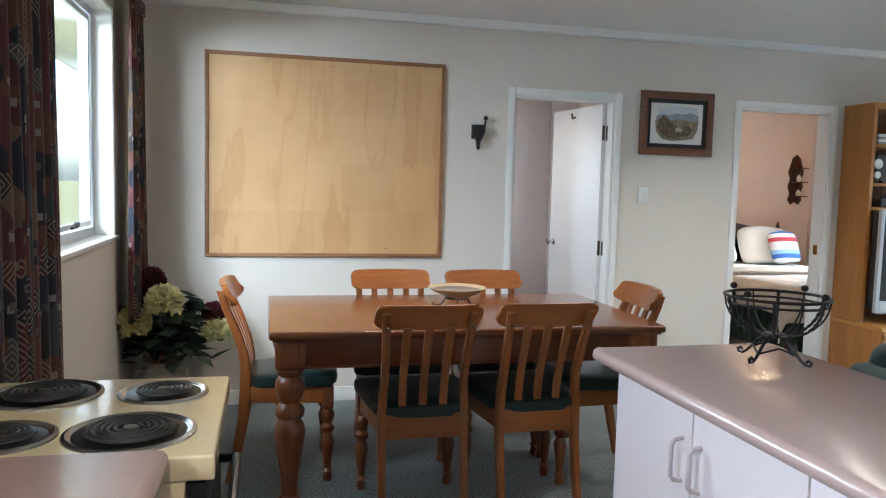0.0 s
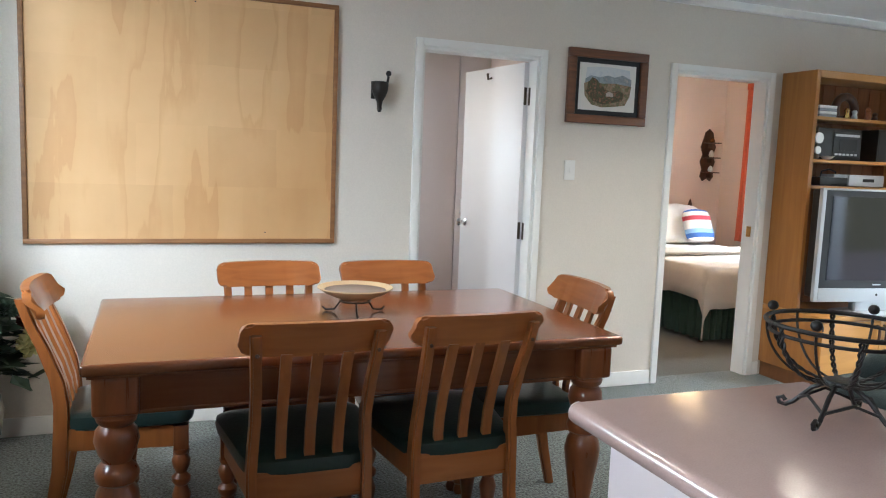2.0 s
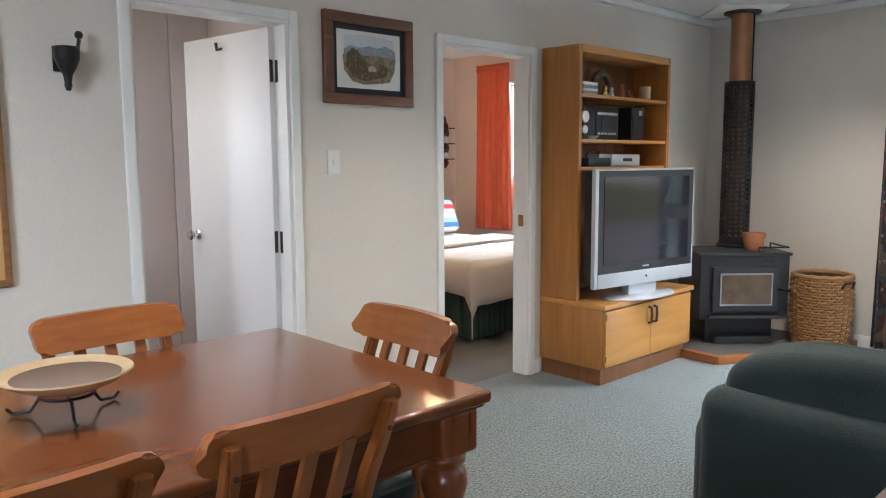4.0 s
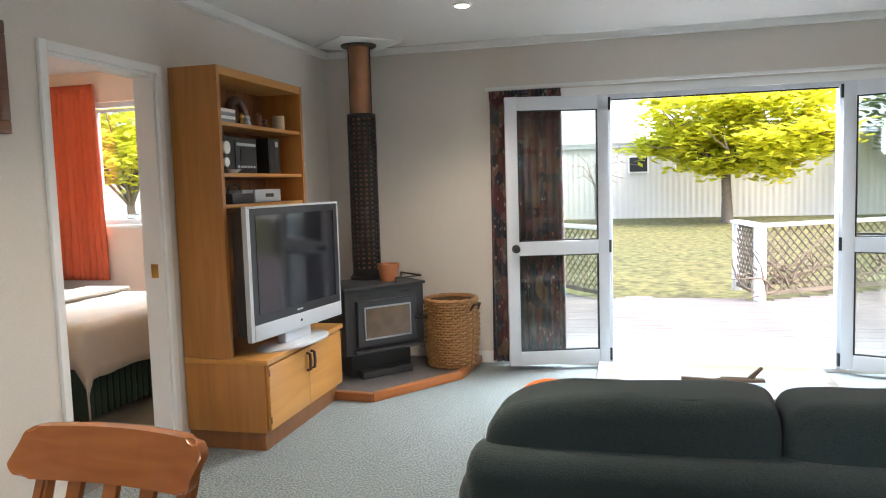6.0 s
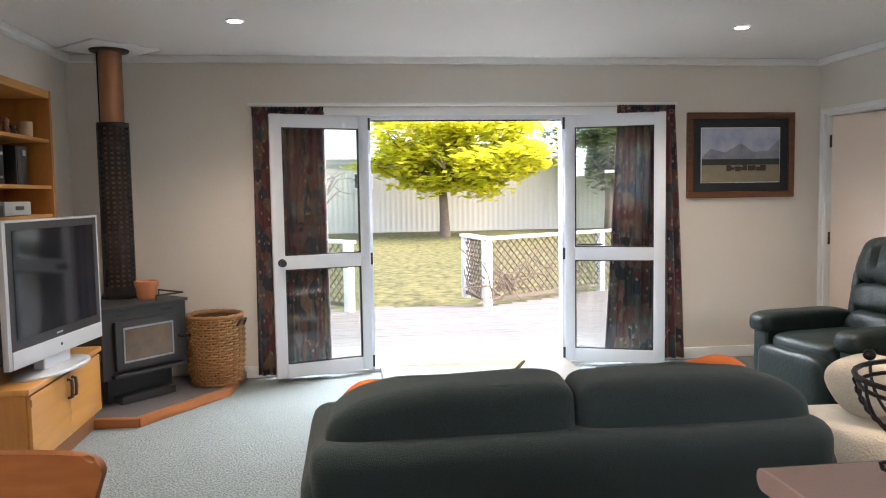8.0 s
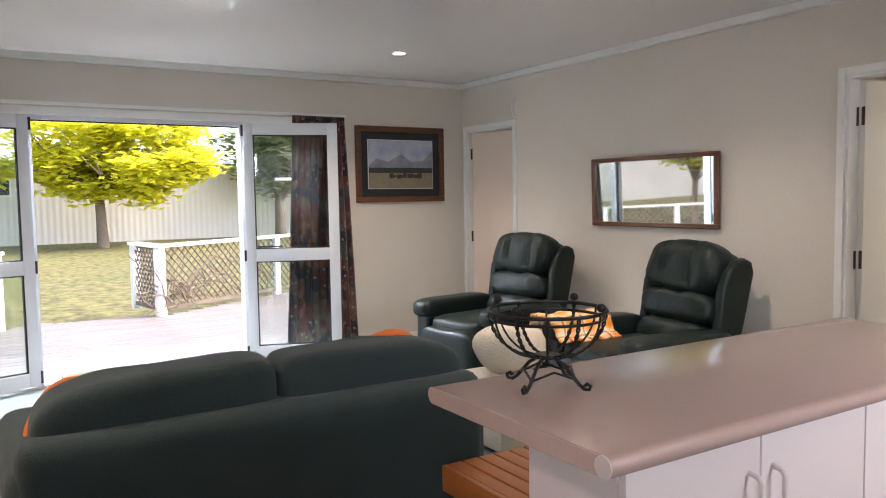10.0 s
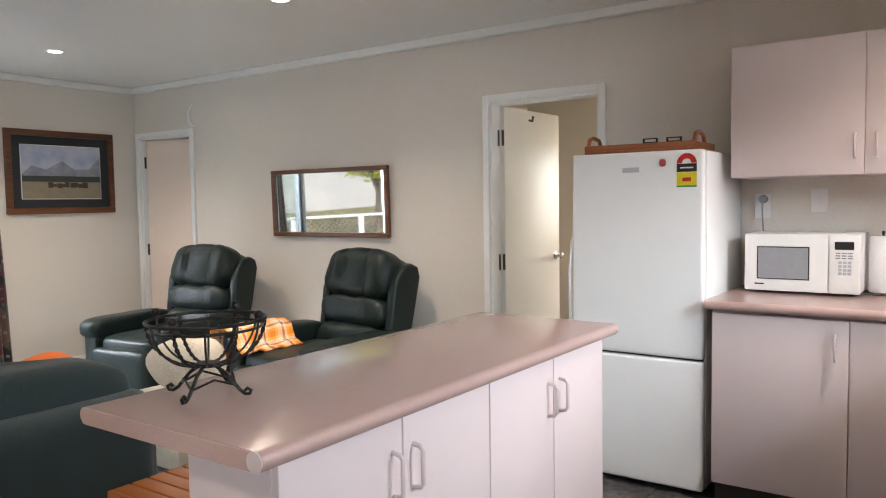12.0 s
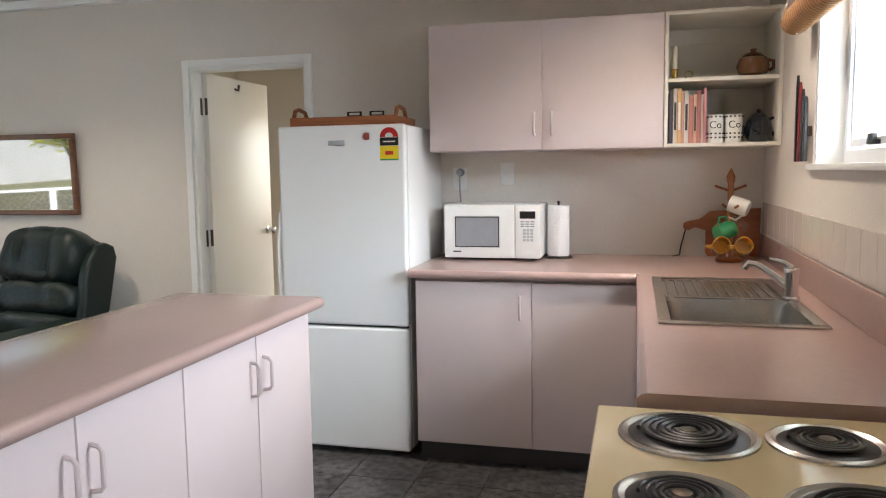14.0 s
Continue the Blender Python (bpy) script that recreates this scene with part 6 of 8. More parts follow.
LEG = [(0.036, 0.0), (0.043, 0.02), (0.045, 0.05), (0.036, 0.075), (0.046, 0.09), (0.046, 0.1), (0.034, 0.115), (0.036, 0.18), (0.046, 0.25), (0.058, 0.33), (0.062, 0.37), (0.054, 0.405), (0.042, 0.425), (0.056, 0.435), (0.06, 0.455), (0.052, 0.475), (0.038, 0.49), (0.05, 0.515), (0.06, 0.55), (0.055, 0.58), (0.042, 0.595), (0.052, 0.605), (0.056, 0.62), (0.05, 0.632)]
for sx in (-1, 1):
    for sy in (-1, 1):
        bm = B()
        lathe(bm, LEG, 26)
        box(bm, -0.06, 0.06, -0.06, 0.06, 0.632, TZ - 0.042, 0.012, 3)
        part("leg", bm, M_TABLEV, tb, "", AT(sx * (TL - 0.085), sy * (TWd - 0.085), 0))


def dining_chair():
    """Faces +y; back at -y."""
    ob = thing("dining_chair", AT(0, 0, 0), "orange-brown timber dining chair with a dark green padded seat", "chair", "chairs round the table")
    bm = puff(B(), (0, 0.0, 0.465), (0.42, 0.42, 0.075), 0.45, 0.28, 32, 12, 0.006, 3)
    for v in bm.verts:
        v.co.x *= 1 + 0.8 * (v.co.y + 0.05)
        v.co.z += 0.06 * v.co.y
    part("seat", bm, M_SEAT, ob, "dark green padded vinyl seat")
    part("seat_frame", box(B(), -0.2, 0.2, 0.165, 0.19, 0.375, 0.44, 0.004), M_CHAIRX, ob)
    part("seat_frame", box(B(), -0.155, 0.155, -0.205, -0.18, 0.345, 0.445, 0.004), M_CHAIRX, ob)
    for s in (-1, 1):
        bm = B()
        prism(bm, [(s * 0.155, -0.18), (s * 0.18, -0.18), (s * 0.213, 0.165), (s * 0.188, 0.165)], 0.365, 0.44, 0.003)
        part("seat_frame", bm, M_CHAIR, ob)
        prof = [(0.017, 0.0), (0.023, 0.015), (0.016, 0.04), (0.025, 0.05), (0.016, 0.062), (0.022, 0.12), (0.031, 0.19), (0.020, 0.225), (0.031, 0.24), (0.031, 0.255), (0.018, 0.27), (0.028, 0.295), (0.031, 0.315), (0.020, 0.335), (0.027, 0.345), (0.027, 0.355)]
        bm = B()
        lathe(bm, prof, 18)
        box(bm, -0.024, 0.024, -0.024, 0.024, 0.355, 0.44, 0.003)
        part("front_leg", bm, M_TABLEV, ob, "", AT(s * 0.197, 0.165, 0))
        bm = B()
        pth = [(-0.27, 0.0), (-0.235, 0.15), (-0.208, 0.3), (-0.2, 0.45), (-0.2, 0.52), (-0.212, 0.6), (-0.25, 0.71), (-0.284, 0.79), (-0.31, 0.87)]
        wth = [0.036, 0.042, 0.048, 0.05, 0.047, 0.044, 0.04, 0.036, 0.032]
        wid = [0.17, 0.168, 0.168, 0.168, 0.164, 0.16, 0.163, 0.168, 0.172]
        rows = []
        for (y, z), w_, x_ in zip(pth, wth, wid):
            x0 = s * x_
            rows.append([bm.verts.new((x0 + dx * 0.015, y + dy * w_ / 2, z)) for dx, dy in ((-1, -1), (1, -1), (1, 1), (-1, 1))])
        for a, b in zip(rows, rows[1:]):
            for i in range(4):
                bm.faces.new((a[i], a[(i + 1) % 4], b[(i + 1) % 4], b[i]))
        bm.faces.new(rows[0])
        bm.faces.new(rows[-1])
        bmesh.ops.bevel(bm, geom=[e for e in bm.edges if abs(e.verts[0].co.z - e.verts[1].co.z) > 0.05], offset=0.006, segments=2, affect="EDGES")
        part("back_leg", bm, M_CHAIR, ob)
        part("peg", lathe(B(), [(0.006, 0), (0.005, 0.003), (0, 0.004)], 10, m=AT(s * 0.168, -0.312, 0.815, 72, 0, 0)), M_DARKWOOD, ob)
    # crest rail, curved in plan with rounded ends
    bm = B()
    rows = []
    n = 30
    for i in range(n + 1):
        u = math.sin(math.pi * (i / n - 0.5))
        x = u * 0.212
        y = -0.266 - 0.03 * (1 - u * u)
        e = max(0.0, abs(u) - 0.85) / 0.15
        hh = 0.047 - 0.032 * (1 - math.sqrt(max(0.0, 1 - e * e))) + 0.003 * (1 - u * u)
        zc = 0.852
        sl = 0.019
        rows.append([bm.verts.new((x, y + dy * 0.013 + (sl if dz < 0 else -sl), zc + dz * hh)) for dy, dz in ((-1, -1), (1, -1), (1, 1), (-1, 1))])
    for a, b in zip(rows, rows[1:]):
        for i in range(4):
            bm.faces.new((a[i], a[(i + 1) % 4], b[(i + 1) % 4], b[i]))
    bm.faces.new(rows[0])
    bm.faces.new(rows[-1])
    bmesh.ops.bevel(bm, geom=[e for e in bm.edges if abs(e.verts[0].co.x - e.verts[1].co.x) > 0.01], offset=0.008, segments=3, affect="EDGES")
    part("crest_rail", bm, M_CHAIRX, ob)
    for i in range(3):
        x = -0.083 + i * 0.083
        bm = B()
        rows = []
        for y, z in ((-0.192, 0.435), (-0.188, 0.5), (-0.196, 0.56), (-0.216, 0.63), (-0.252, 0.72), (-0.286, 0.81)):
            rows.append([bm.verts.new((x * (1 + 0.1 * (z - 0.43)) + dx * 0.0155, y + dy * 0.007, z)) for dx, dy in ((-1, -1), (1, -1), (1, 1), (-1, 1))])
        for a, b in zip(rows, rows[1:]):
            for q in range(4):
                bm.faces.new((a[q], a[(q + 1) % 4], b[(q + 1) % 4], b[q]))
        bm.faces.new(rows[0])
        bm.faces.new(rows[-1])
        part("slat", bm, M_CHAIR, ob)
    return ob


ch = dining_chair()
ch.matrix_basis = AT(0.735, 3.955, 0)
for px, py, rz in ((1.22, 3.97, 2), (0.77, 4.56, 180), (1.28, 4.54, 180), (1.615, 4.21, 87), (0.24, 4.45, -92)):
    copy_thing(ch, AT(px, py, 0, 0, 0, rz))

bw = thing("display_bowl", AT(1.0, 4.29, TZ + 0.001) @ Matrix.Scale(0.92, 4), "shallow patterned clay bowl on a small iron stand", "bowl")
part("bowl", lathe(B(), [(0.03, 0.055), (0.06, 0.06), (0.12, 0.085), (0.15, 0.105), (0.148, 0.109), (0.115, 0.092), (0.06, 0.068), (0, 0.065)], 36), M_BOWL, bw)
part("painted_band", lathe(B(), [(0.118, 0.0945), (0.122, 0.0968), (0.119, 0.0962)], 36), M_BROWNPOT, bw)
for i in range(3):
    a = radians(20 + 120 * i)
    c, s_ = math.cos(a), math.sin(a)
    part("stand_leg", tube(B(), [(0.02 * c, 0.02 * s_, 0.05), (0.06 * c, 0.06 * s_, 0.05), (0.09 * c, 0.09 * s_, 0.01), (0.13 * c, 0.13 * s_, 0.004), (0.145 * c, 0.145 * s_, 0.016)], 0.004, 6), M_IRON, bw)
part("stand_ring", tube(B(), ringpts(0.06, 0.052, 20), 0.004, 6, True), M_IRON, bw)

# pin board
pb = thing("notice_board", AT(-0.235, N - 0.001, 0.905), "large bare plywood notice board in a brown frame", "notice board")
bwid, bhei = 1.435, 1.205
part("panel", box(B(), 0.01, bwid - 0.01, -0.012, 0, 0.01, bhei - 0.01), M_PLY, pb)
for a in ((0, bwid, -0.022, -0.0, 0, 0.022), (0, bwid, -0.022, -0.0, bhei - 0.022, bhei)):
    part("frame", box(B(), *a, 0.003), M_PLYFRAME, pb)
for a in ((0, 0.022, -0.022, -0.0, 0.022, bhei - 0.022), (bwid - 0.022, bwid, -0.022, -0.0, 0.022, bhei - 0.022)):
    part("frame", box(B(), *a, 0.003), M_PLYFRAME, pb)
for px, pz in ((0.745, 1.15), (1.08, 0.055)):
    part("pin", lathe(B(), [(0.004, 0), (0.003, 0.006), (0, 0.007)], 8, m=AT(px, -0.0125, pz, 90, 0, 0)), M_BRONZE, pb)

hk = thing("wall_sconce", AT(1.415, N - 0.001, 1.69), "black cast iron wall bracket with a round knob", "wall bracket")
part("cup", lathe(B(), [(0.006, -0.09), (0.014, -0.085), (0.012, -0.07), (0.016, -0.045), (0.03, -0.02), (0.042, 0.01), (0.045, 0.045), (0.04, 0.055), (0, 0.055)], 18, (0, -0.05, 0)), M_IRON, hk)
part("backplate", box(B(), -0.035, 0.035, -0.012, 0, -0.03, 0.06, 0.004), M_IRON, hk)
part("arm", tube(B(), [(0.02, -0.05, 0.045), (0.04, -0.05, 0.055), (0.045, -0.05, 0.085)], 0.007, 8), M_IRON, hk)
part("knob", puff(B(), (0.045, -0.05, 0.1), (0.03, 0.03, 0.03), 1, 1, 12, 8), M_IRON, hk)
part("shelf_tip", puff(B(), (0, -0.05, -0.09), (0.022, 0.022, 0.022), 1, 1, 10, 6), M_IRON, hk)


def framed(name, m, w, h, bar, mount, label, art, frame_mat=None, cat="picture"):
    """A framed picture; local x to the right as seen, -y out of the wall, z up, origin at its lower left."""
    ob = thing(name, m, label, cat)
    fm = frame_mat or M_FRAME
    part("backing", box(B(), 0.004, w - 0.004, -0.010, -0.0005, 0.004, h - 0.004), M_DARKMAT, ob)
    for a in ((0, w, 0, bar), (0, w, h - bar, h)):
        part("frame_rail", box(B(), a[0], a[1], -0.03, -0.0, a[2], a[3], 0.006, 3), fm, ob)
    for a in ((0, bar), (w - bar, w)):
        part("frame_rail", box(B(), a[0], a[1], -0.03, -0.0, bar, h - bar, 0.006, 3), fm, ob)
    art(ob, bar, mount, w, h)
    return ob


def art_landscape(ob, bar, mount, w, h):
    a, b = bar + mount, w - bar - mount
    lo, hi = bar + mount, h - bar - mount
    part("white_edge", box(B(), a - 0.006, b + 0.006, -0.0125, -0.0105, lo - 0.006, hi + 0.006), M_WHITEMAT, ob)
    part("sky", box(B(), a, b, -0.0145, -0.013, lo, hi), mat("print_sky", (0.10, 0.19, 0.46), 0.5, scale=7, second=(0.72, 0.70, 0.70)), ob)
    W_, H_ = b - a, hi - lo
    bm = B()
    prism(bm, [(a, lo + H_ * 0.46), (a + W_ * 0.12, lo + H_ * 0.62), (a + W_ * 0.3, lo + H_ * 0.55), (a + W_ * 0.5, lo + H_ * 0.72), (a + W_ * 0.66, lo + H_ * 0.56), (a + W_ * 0.85, lo + H_ * 0.58), (b, lo + H_ * 0.8), (b, lo + H_ * 0.42), (a, lo + H_ * 0.42)], 0, 0.001, m=Matrix.Translation((0, -0.0148, 0)) @ Matrix.Rotation(radians(90), 4, "X"))
    part("hillside", bm, mat("print_hills", (0.12, 0.14, 0.20), 0.6, scale=14, second=(0.42, 0.43, 0.47)), ob)
    part("field", box(B(), a, b, -0.0175, -0.016, lo, lo + H_ * 0.4), mat("print_field", (0.20, 0.17, 0.11), 0.6, scale=16, second=(0.33, 0.28, 0.20)), ob)
    part("treeline", box(B(), a, b, -0.0178, -0.0172, lo + H_ * 0.32, lo + H_ * 0.43), mat("print_trees", (0.045, 0.055, 0.05), 0.6, var=0.4, scale=40), ob)
    bm = B()
    r_ = random.Random(9)
    for i in range(9):
        x = a + W_ * (0.3 + 0.055 * i)
        x += W_ * 0.03 * r_.random()
        box(bm, x, x + W_ * (0.05 + 0.03 * r_.random()), -0.0188 - 0.00005 * i, -0.018, lo + H_ * (0.20 + 0.03 * r_.random()), lo + H_ * (0.27 + 0.05 * r_.random()))
    part("field_shape", bm, mat("print_shapes", (0.07, 0.045, 0.03), 0.6, var=0.4, scale=50), ob)


def dabs(name, cols, scale):
    """Watercolour dabs: fine noise through a run of tints."""
    m = mat(name, cols[0], 0.7)
    nt = m.node_tree
    tc = nt.nodes.new("ShaderNodeTexCoord")
    no = nt.nodes.new("ShaderNodeTexNoise")
    no.inputs["Scale"].default_value, no.inputs["Detail"].default_value, no.inputs["Roughness"].default_value = scale, 6.0, 0.7
    nt.links.new(tc.outputs["Object"], no.inputs["Vector"])
    rp = nt.nodes.new("ShaderNodeValToRGB")
    rp.color_ramp.elements[0].position, rp.color_ramp.elements[0].color = 0.3, (*cols[0], 1)
    rp.color_ramp.elements[1].position, rp.color_ramp.elements[1].color = 0.7, (*cols[-1], 1)
    for i, c in enumerate(cols[1:-1]):
        rp.color_ramp.elements.new(0.3 + 0.4 * (i + 1) / (len(cols) - 1)).color = (*c, 1)
    nt.links.new(no.outputs["Fac"], rp.inputs[0])
    nt.links.new(rp.outputs[0], nt.nodes["Principled BSDF"].inputs["Base Color"])
    return m


def art_village(ob, bar, mount, w, h):
    a, b = bar + mount, w - bar - mount
    lo, hi = bar + mount, h - bar - mount
    part("paper", box(B(), a, b, -0.0135, -0.0105, lo, hi), M_WHITEMAT, ob)
    W_, H_ = b - a, hi - lo
    R90 = Matrix.Rotation(radians(90), 4, "X")
    def blot(name, pts, d, cols, scale=30):
        bm = B()
        prism(bm, [(a + W_ * x, lo + H_ * z) for x, z in pts], 0, 0.0008, m=Matrix.Translation((0, -0.0135 - d, 0)) @ R90)
        part(name, bm, dabs("print_" + name, cols, scale), ob)
    blot("sky", [(0.12, 0.9), (0.3, 0.93), (0.55, 0.94), (0.88, 0.9), (0.92, 0.6), (0.1, 0.6)], 0.0003, [(0.42, 0.48, 0.58), (0.62, 0.64, 0.66), (0.50, 0.55, 0.62)], 12)
    blot("far_hill", [(0.1, 0.66), (0.2, 0.74), (0.34, 0.71), (0.5, 0.76), (0.62, 0.73), (0.76, 0.79), (0.92, 0.7), (0.92, 0.5), (0.1, 0.5)], 0.0013, [(0.16, 0.21, 0.30), (0.34, 0.38, 0.42), (0.22, 0.26, 0.30), (0.45, 0.42, 0.40)], 28)
    blot("meadow", [(0.08, 0.56), (0.2, 0.63), (0.4, 0.58), (0.62, 0.6), (0.92, 0.56), (0.9, 0.34), (0.82, 0.14), (0.62, 0.1), (0.4, 0.07), (0.22, 0.12), (0.1, 0.3)], 0.0023, [(0.05, 0.055, 0.03), (0.24, 0.21, 0.10), (0.10, 0.11, 0.06), (0.38, 0.24, 0.17), (0.16, 0.17, 0.09), (0.55, 0.50, 0.42)], 44)
    blot("treetop", [(0.12, 0.38), (0.15, 0.58), (0.22, 0.7), (0.3, 0.66), (0.36, 0.56), (0.46, 0.46), (0.58, 0.4), (0.7, 0.46), (0.8, 0.38), (0.76, 0.24), (0.6, 0.18), (0.42, 0.13), (0.24, 0.2)], 0.0033, [(0.025, 0.03, 0.018), (0.13, 0.12, 0.06), (0.05, 0.055, 0.03), (0.30, 0.15, 0.09), (0.08, 0.08, 0.045)], 52)
    blot("hut", [(0.47, 0.31), (0.47, 0.38), (0.52, 0.42), (0.6, 0.38), (0.6, 0.31)], 0.0043, [(0.62, 0.56, 0.50), (0.42, 0.34, 0.30), (0.55, 0.48, 0.42)], 60)


def art_mirror(ob, bar, mount, w, h):
    part("mirror_glass", box(B(), bar, w - bar, -0.014, -0.0105, bar, h - bar), M_GLASSPRINT, ob, "reflecting glass")
    ob.matrix_basis = ob.matrix_basis @ AT(0, -0.012, 0, 1.2, 0, 0)


framed("framed_print", AT(2.54, N - 0.001, 1.603), 0.54, 0.425, 0.05, 0.028, "small village print with a dark mount in a brown frame", art_village)
framed("framed_print", AT(E - 0.001, 0.85, 1.30, 0, 0, -90), 0.91, 0.68, 0.05, 0.075, "mountain landscape print with a dark mount in a brown frame", art_landscape)
framed("wall_mirror", AT(4.40, S + 0.001, 1.108, 0, 0, 180), 1.14, 0.495, 0.032, 0.0, "wide glazed picture in a brown frame reflecting the garden", art_mirror)


# ---- curtains ----
def curtain(name, p0, p1, z0, z1, folds, amp, flare, label, m=None, seed=1, bell=0.0):
    """A gathered curtain hung from p0 to p1 (x, y)."""
    ob = thing(name, AT(0, 0, 0), label, "curtain", "")
    d = Vector((p1[0] - p0[0], p1[1] - p0[1], 0))
    nrm = Vector((-d.y, d.x, 0)).normalized()
    n, rows = folds * 10, 26
    bm = B()
    uvl = bm.loops.layers.uv.new("UVMap")
    g, uvs = [], {}
    for j in range(rows + 1):
        v = j / rows
        z = z1 + (z0 - z1) * v
        line = []
        for i in range(n + 1):
            u = i / n
            ph = 2 * math.pi * folds * u
            wv = math.sin(ph + 0.7 * math.sin(3 * v + seed) + 0.6 * math.sin(u * 9 + seed))
            am = amp * (0.45 + 0.55 * v) * (0.75 + 0.35 * math.sin(u * 13 + seed * 2))
            uu = 0.5 + (u - 0.5) * (1 + flare * v) + bell * v * v
            p = Vector((p0[0], p0[1], z)) + d * uu + nrm * wv * am
            vert = bm.verts.new(p)
            uvs[vert] = (u * folds * 0.13, z)
            line.append(vert)
        g.append(line)
    for a, b in zip(g, g[1:]):
        for i in range(n):
            f = bm.faces.new((a[i], a[i + 1], b[i + 1], b[i]))
            for lp in f.loops:
                lp[uvl].uv = uvs[lp.vert]
    cl = part("cloth", bm, m or M_CURTAIN, ob, smooth=60)
    md = cl.modifiers.new("thickness", "SOLIDIFY")
    md.thickness = 0.004
    bm = B()
    uvl2 = bm.loops.layers.uv.new("UVMap")
    a0 = Vector((p0[0], p0[1], 0))
    rows2 = []
    for i in range(folds * 4 + 1):
        u = i / (folds * 4)
        q = a0 + d * u + nrm * (0.016 * (1 if i % 2 else -1))
        rows2.append((bm.verts.new((q.x, q.y, z1 - 0.03)), bm.verts.new((q.x, q.y, z1 + 0.035)), u))
    for (a, b, u), (c, e, w_) in zip(rows2, rows2[1:]):
        f = bm.faces.new((a, c, e, b))
        for lp in f.loops:
            lp[uvl2].uv = (u * folds * 0.13, lp.vert.co.z)
    hd = part("heading", bm, m or M_CURTAIN, ob, smooth=60)
    md = hd.modifiers.new("thickness", "SOLIDIFY")
    md.thickness = 0.006
    return ob


curtain("curtain", (E - 0.07, 4.22), (E - 0.07, 3.70), 0.03, 1.99, 9, 0.028, 0.05, "dark patterned full-length curtain gathered behind the glass door", seed=1)
curtain("curtain", (E - 0.07, 1.45), (E - 0.07, 0.98), 0.03, 2.0, 9, 0.028, 0.42, "dark patterned full-length curtain gathered behind the open glass door", seed=4)
curtain("curtain", (-0.50, 2.80), (-0.54, 3.50), 0.16, 2.28, 10, 0.032, 0.12, "dark patterned curtain with plum and navy blocks at the dining window", seed=2, bell=0.02)
curtain("curtain", (-0.55, 5.02), (-0.55, 5.34), 0.6, 2.26, 6, 0.028, 0.25, "dark patterned curtain gathered at the end of the dining window", seed=3, bell=0.02)
curtain("curtain", (E - 0.06, 8.02), (E - 0.06, 7.59), 0.63, 2.25, 8, 0.03, 0.15, "orange-red bedroom curtain gathered beside the window", M_ORANGE2, 6)
for a, b, z in (((E - 0.05, 0.95), (E - 0.05, 4.25), 2.045), ((W + 0.08, 2.9), (W + 0.08, 5.36), 2.3)):
    ob = thing("curtain_track", AT(0, 0, 0), "slim white curtain track", "curtain track", "curtain tracks")
    part("rail", box(B(), a[0] - 0.012, a[0] + 0.012, a[1], b[1], z - 0.012, z + 0.012, 0.003), M_TRIM, ob)
    for q in (0.05, 0.5, 0.95):
        y = a[1] + (b[1] - a[1]) * q
        x1 = E if a[0] > 0 else W
        part("bracket", box(B(), min(a[0], x1), max(a[0], x1), y - 0.01, y + 0.01, z - 0.006, z + 0.006), M_TRIM, ob)


# ---- flower arrangement ----
vs_ = thing("flower_vase", AT(-0.44, 5.28, 0), "stoneware urn of silk flowers and dark leaves in the corner", "flower arrangement")
part("urn", lathe(B(), [(0.09, 0), (0.1, 0.01), (0.135, 0.1), (0.15, 0.2), (0.135, 0.27), (0.1, 0.31), (0.1, 0.33), (0.115, 0.345), (0.105, 0.345), (0.09, 0.33), (0, 0.32)], 28), M_STONEWARE, vs_)
for a in (-30, 90, 210):
    c, s_ = math.cos(radians(a)), math.sin(radians(a))
    part("urn_handle", tube(B(), [(0.1 * c, 0.1 * s_, 0.3), (0.155 * c, 0.155 * s_, 0.3), (0.165 * c, 0.165 * s_, 0.25), (0.135 * c, 0.135 * s_, 0.22)], 0.012, 8), M_STONEWARE, vs_)
rnd = random.Random(12)
bm = B()
for i in range(240):
    a, el = rnd.uniform(0, 2 * math.pi), rnd.uniform(-0.25, 1.2)
    r = rnd.uniform(0.08, 0.32)
    p = Vector((math.cos(a) * math.cos(el) * r, math.sin(a) * math.cos(el) * r * 0.8, 0.42 + math.sin(el) * r * 1.1))
    u = Vector((math.cos(a), math.sin(a), rnd.uniform(-0.6, 0.5))).normalized() * rnd.uniform(0.06, 0.105)
    v = Vector((-math.sin(a), math.cos(a), rnd.uniform(-0.3, 0.3))) * rnd.uniform(0.03, 0.055)
    k = Vector((0, 0, -0.012))
    q = [bm.verts.new(p - u * 0.6), bm.verts.new(p + v), bm.verts.new(p + u), bm.verts.new(p - v), bm.verts.new(p + k)]
    for x, y in ((0, 1), (1, 2), (2, 3), (3, 0)):
        bm.faces.new((q[x], q[y], q[4]))
part("foliage", bm, M_LEAF, vs_, "dark green silk leaves", smooth=0)
bm = B()
for i in range(26):
    a, el, r = rnd.uniform(0, 6.28), rnd.uniform(0.1, 1.4), rnd.uniform(0.15, 0.3)
    tube(bm, [(0, 0, 0.32), (math.cos(a) * r * 0.4, math.sin(a) * r * 0.4, 0.42), (math.cos(a) * math.cos(el) * r, math.sin(a) * math.cos(el) * r, 0.42 + math.sin(el) * r)], 0.0035, 5)
part("stems", bm, M_LEAF, vs_)


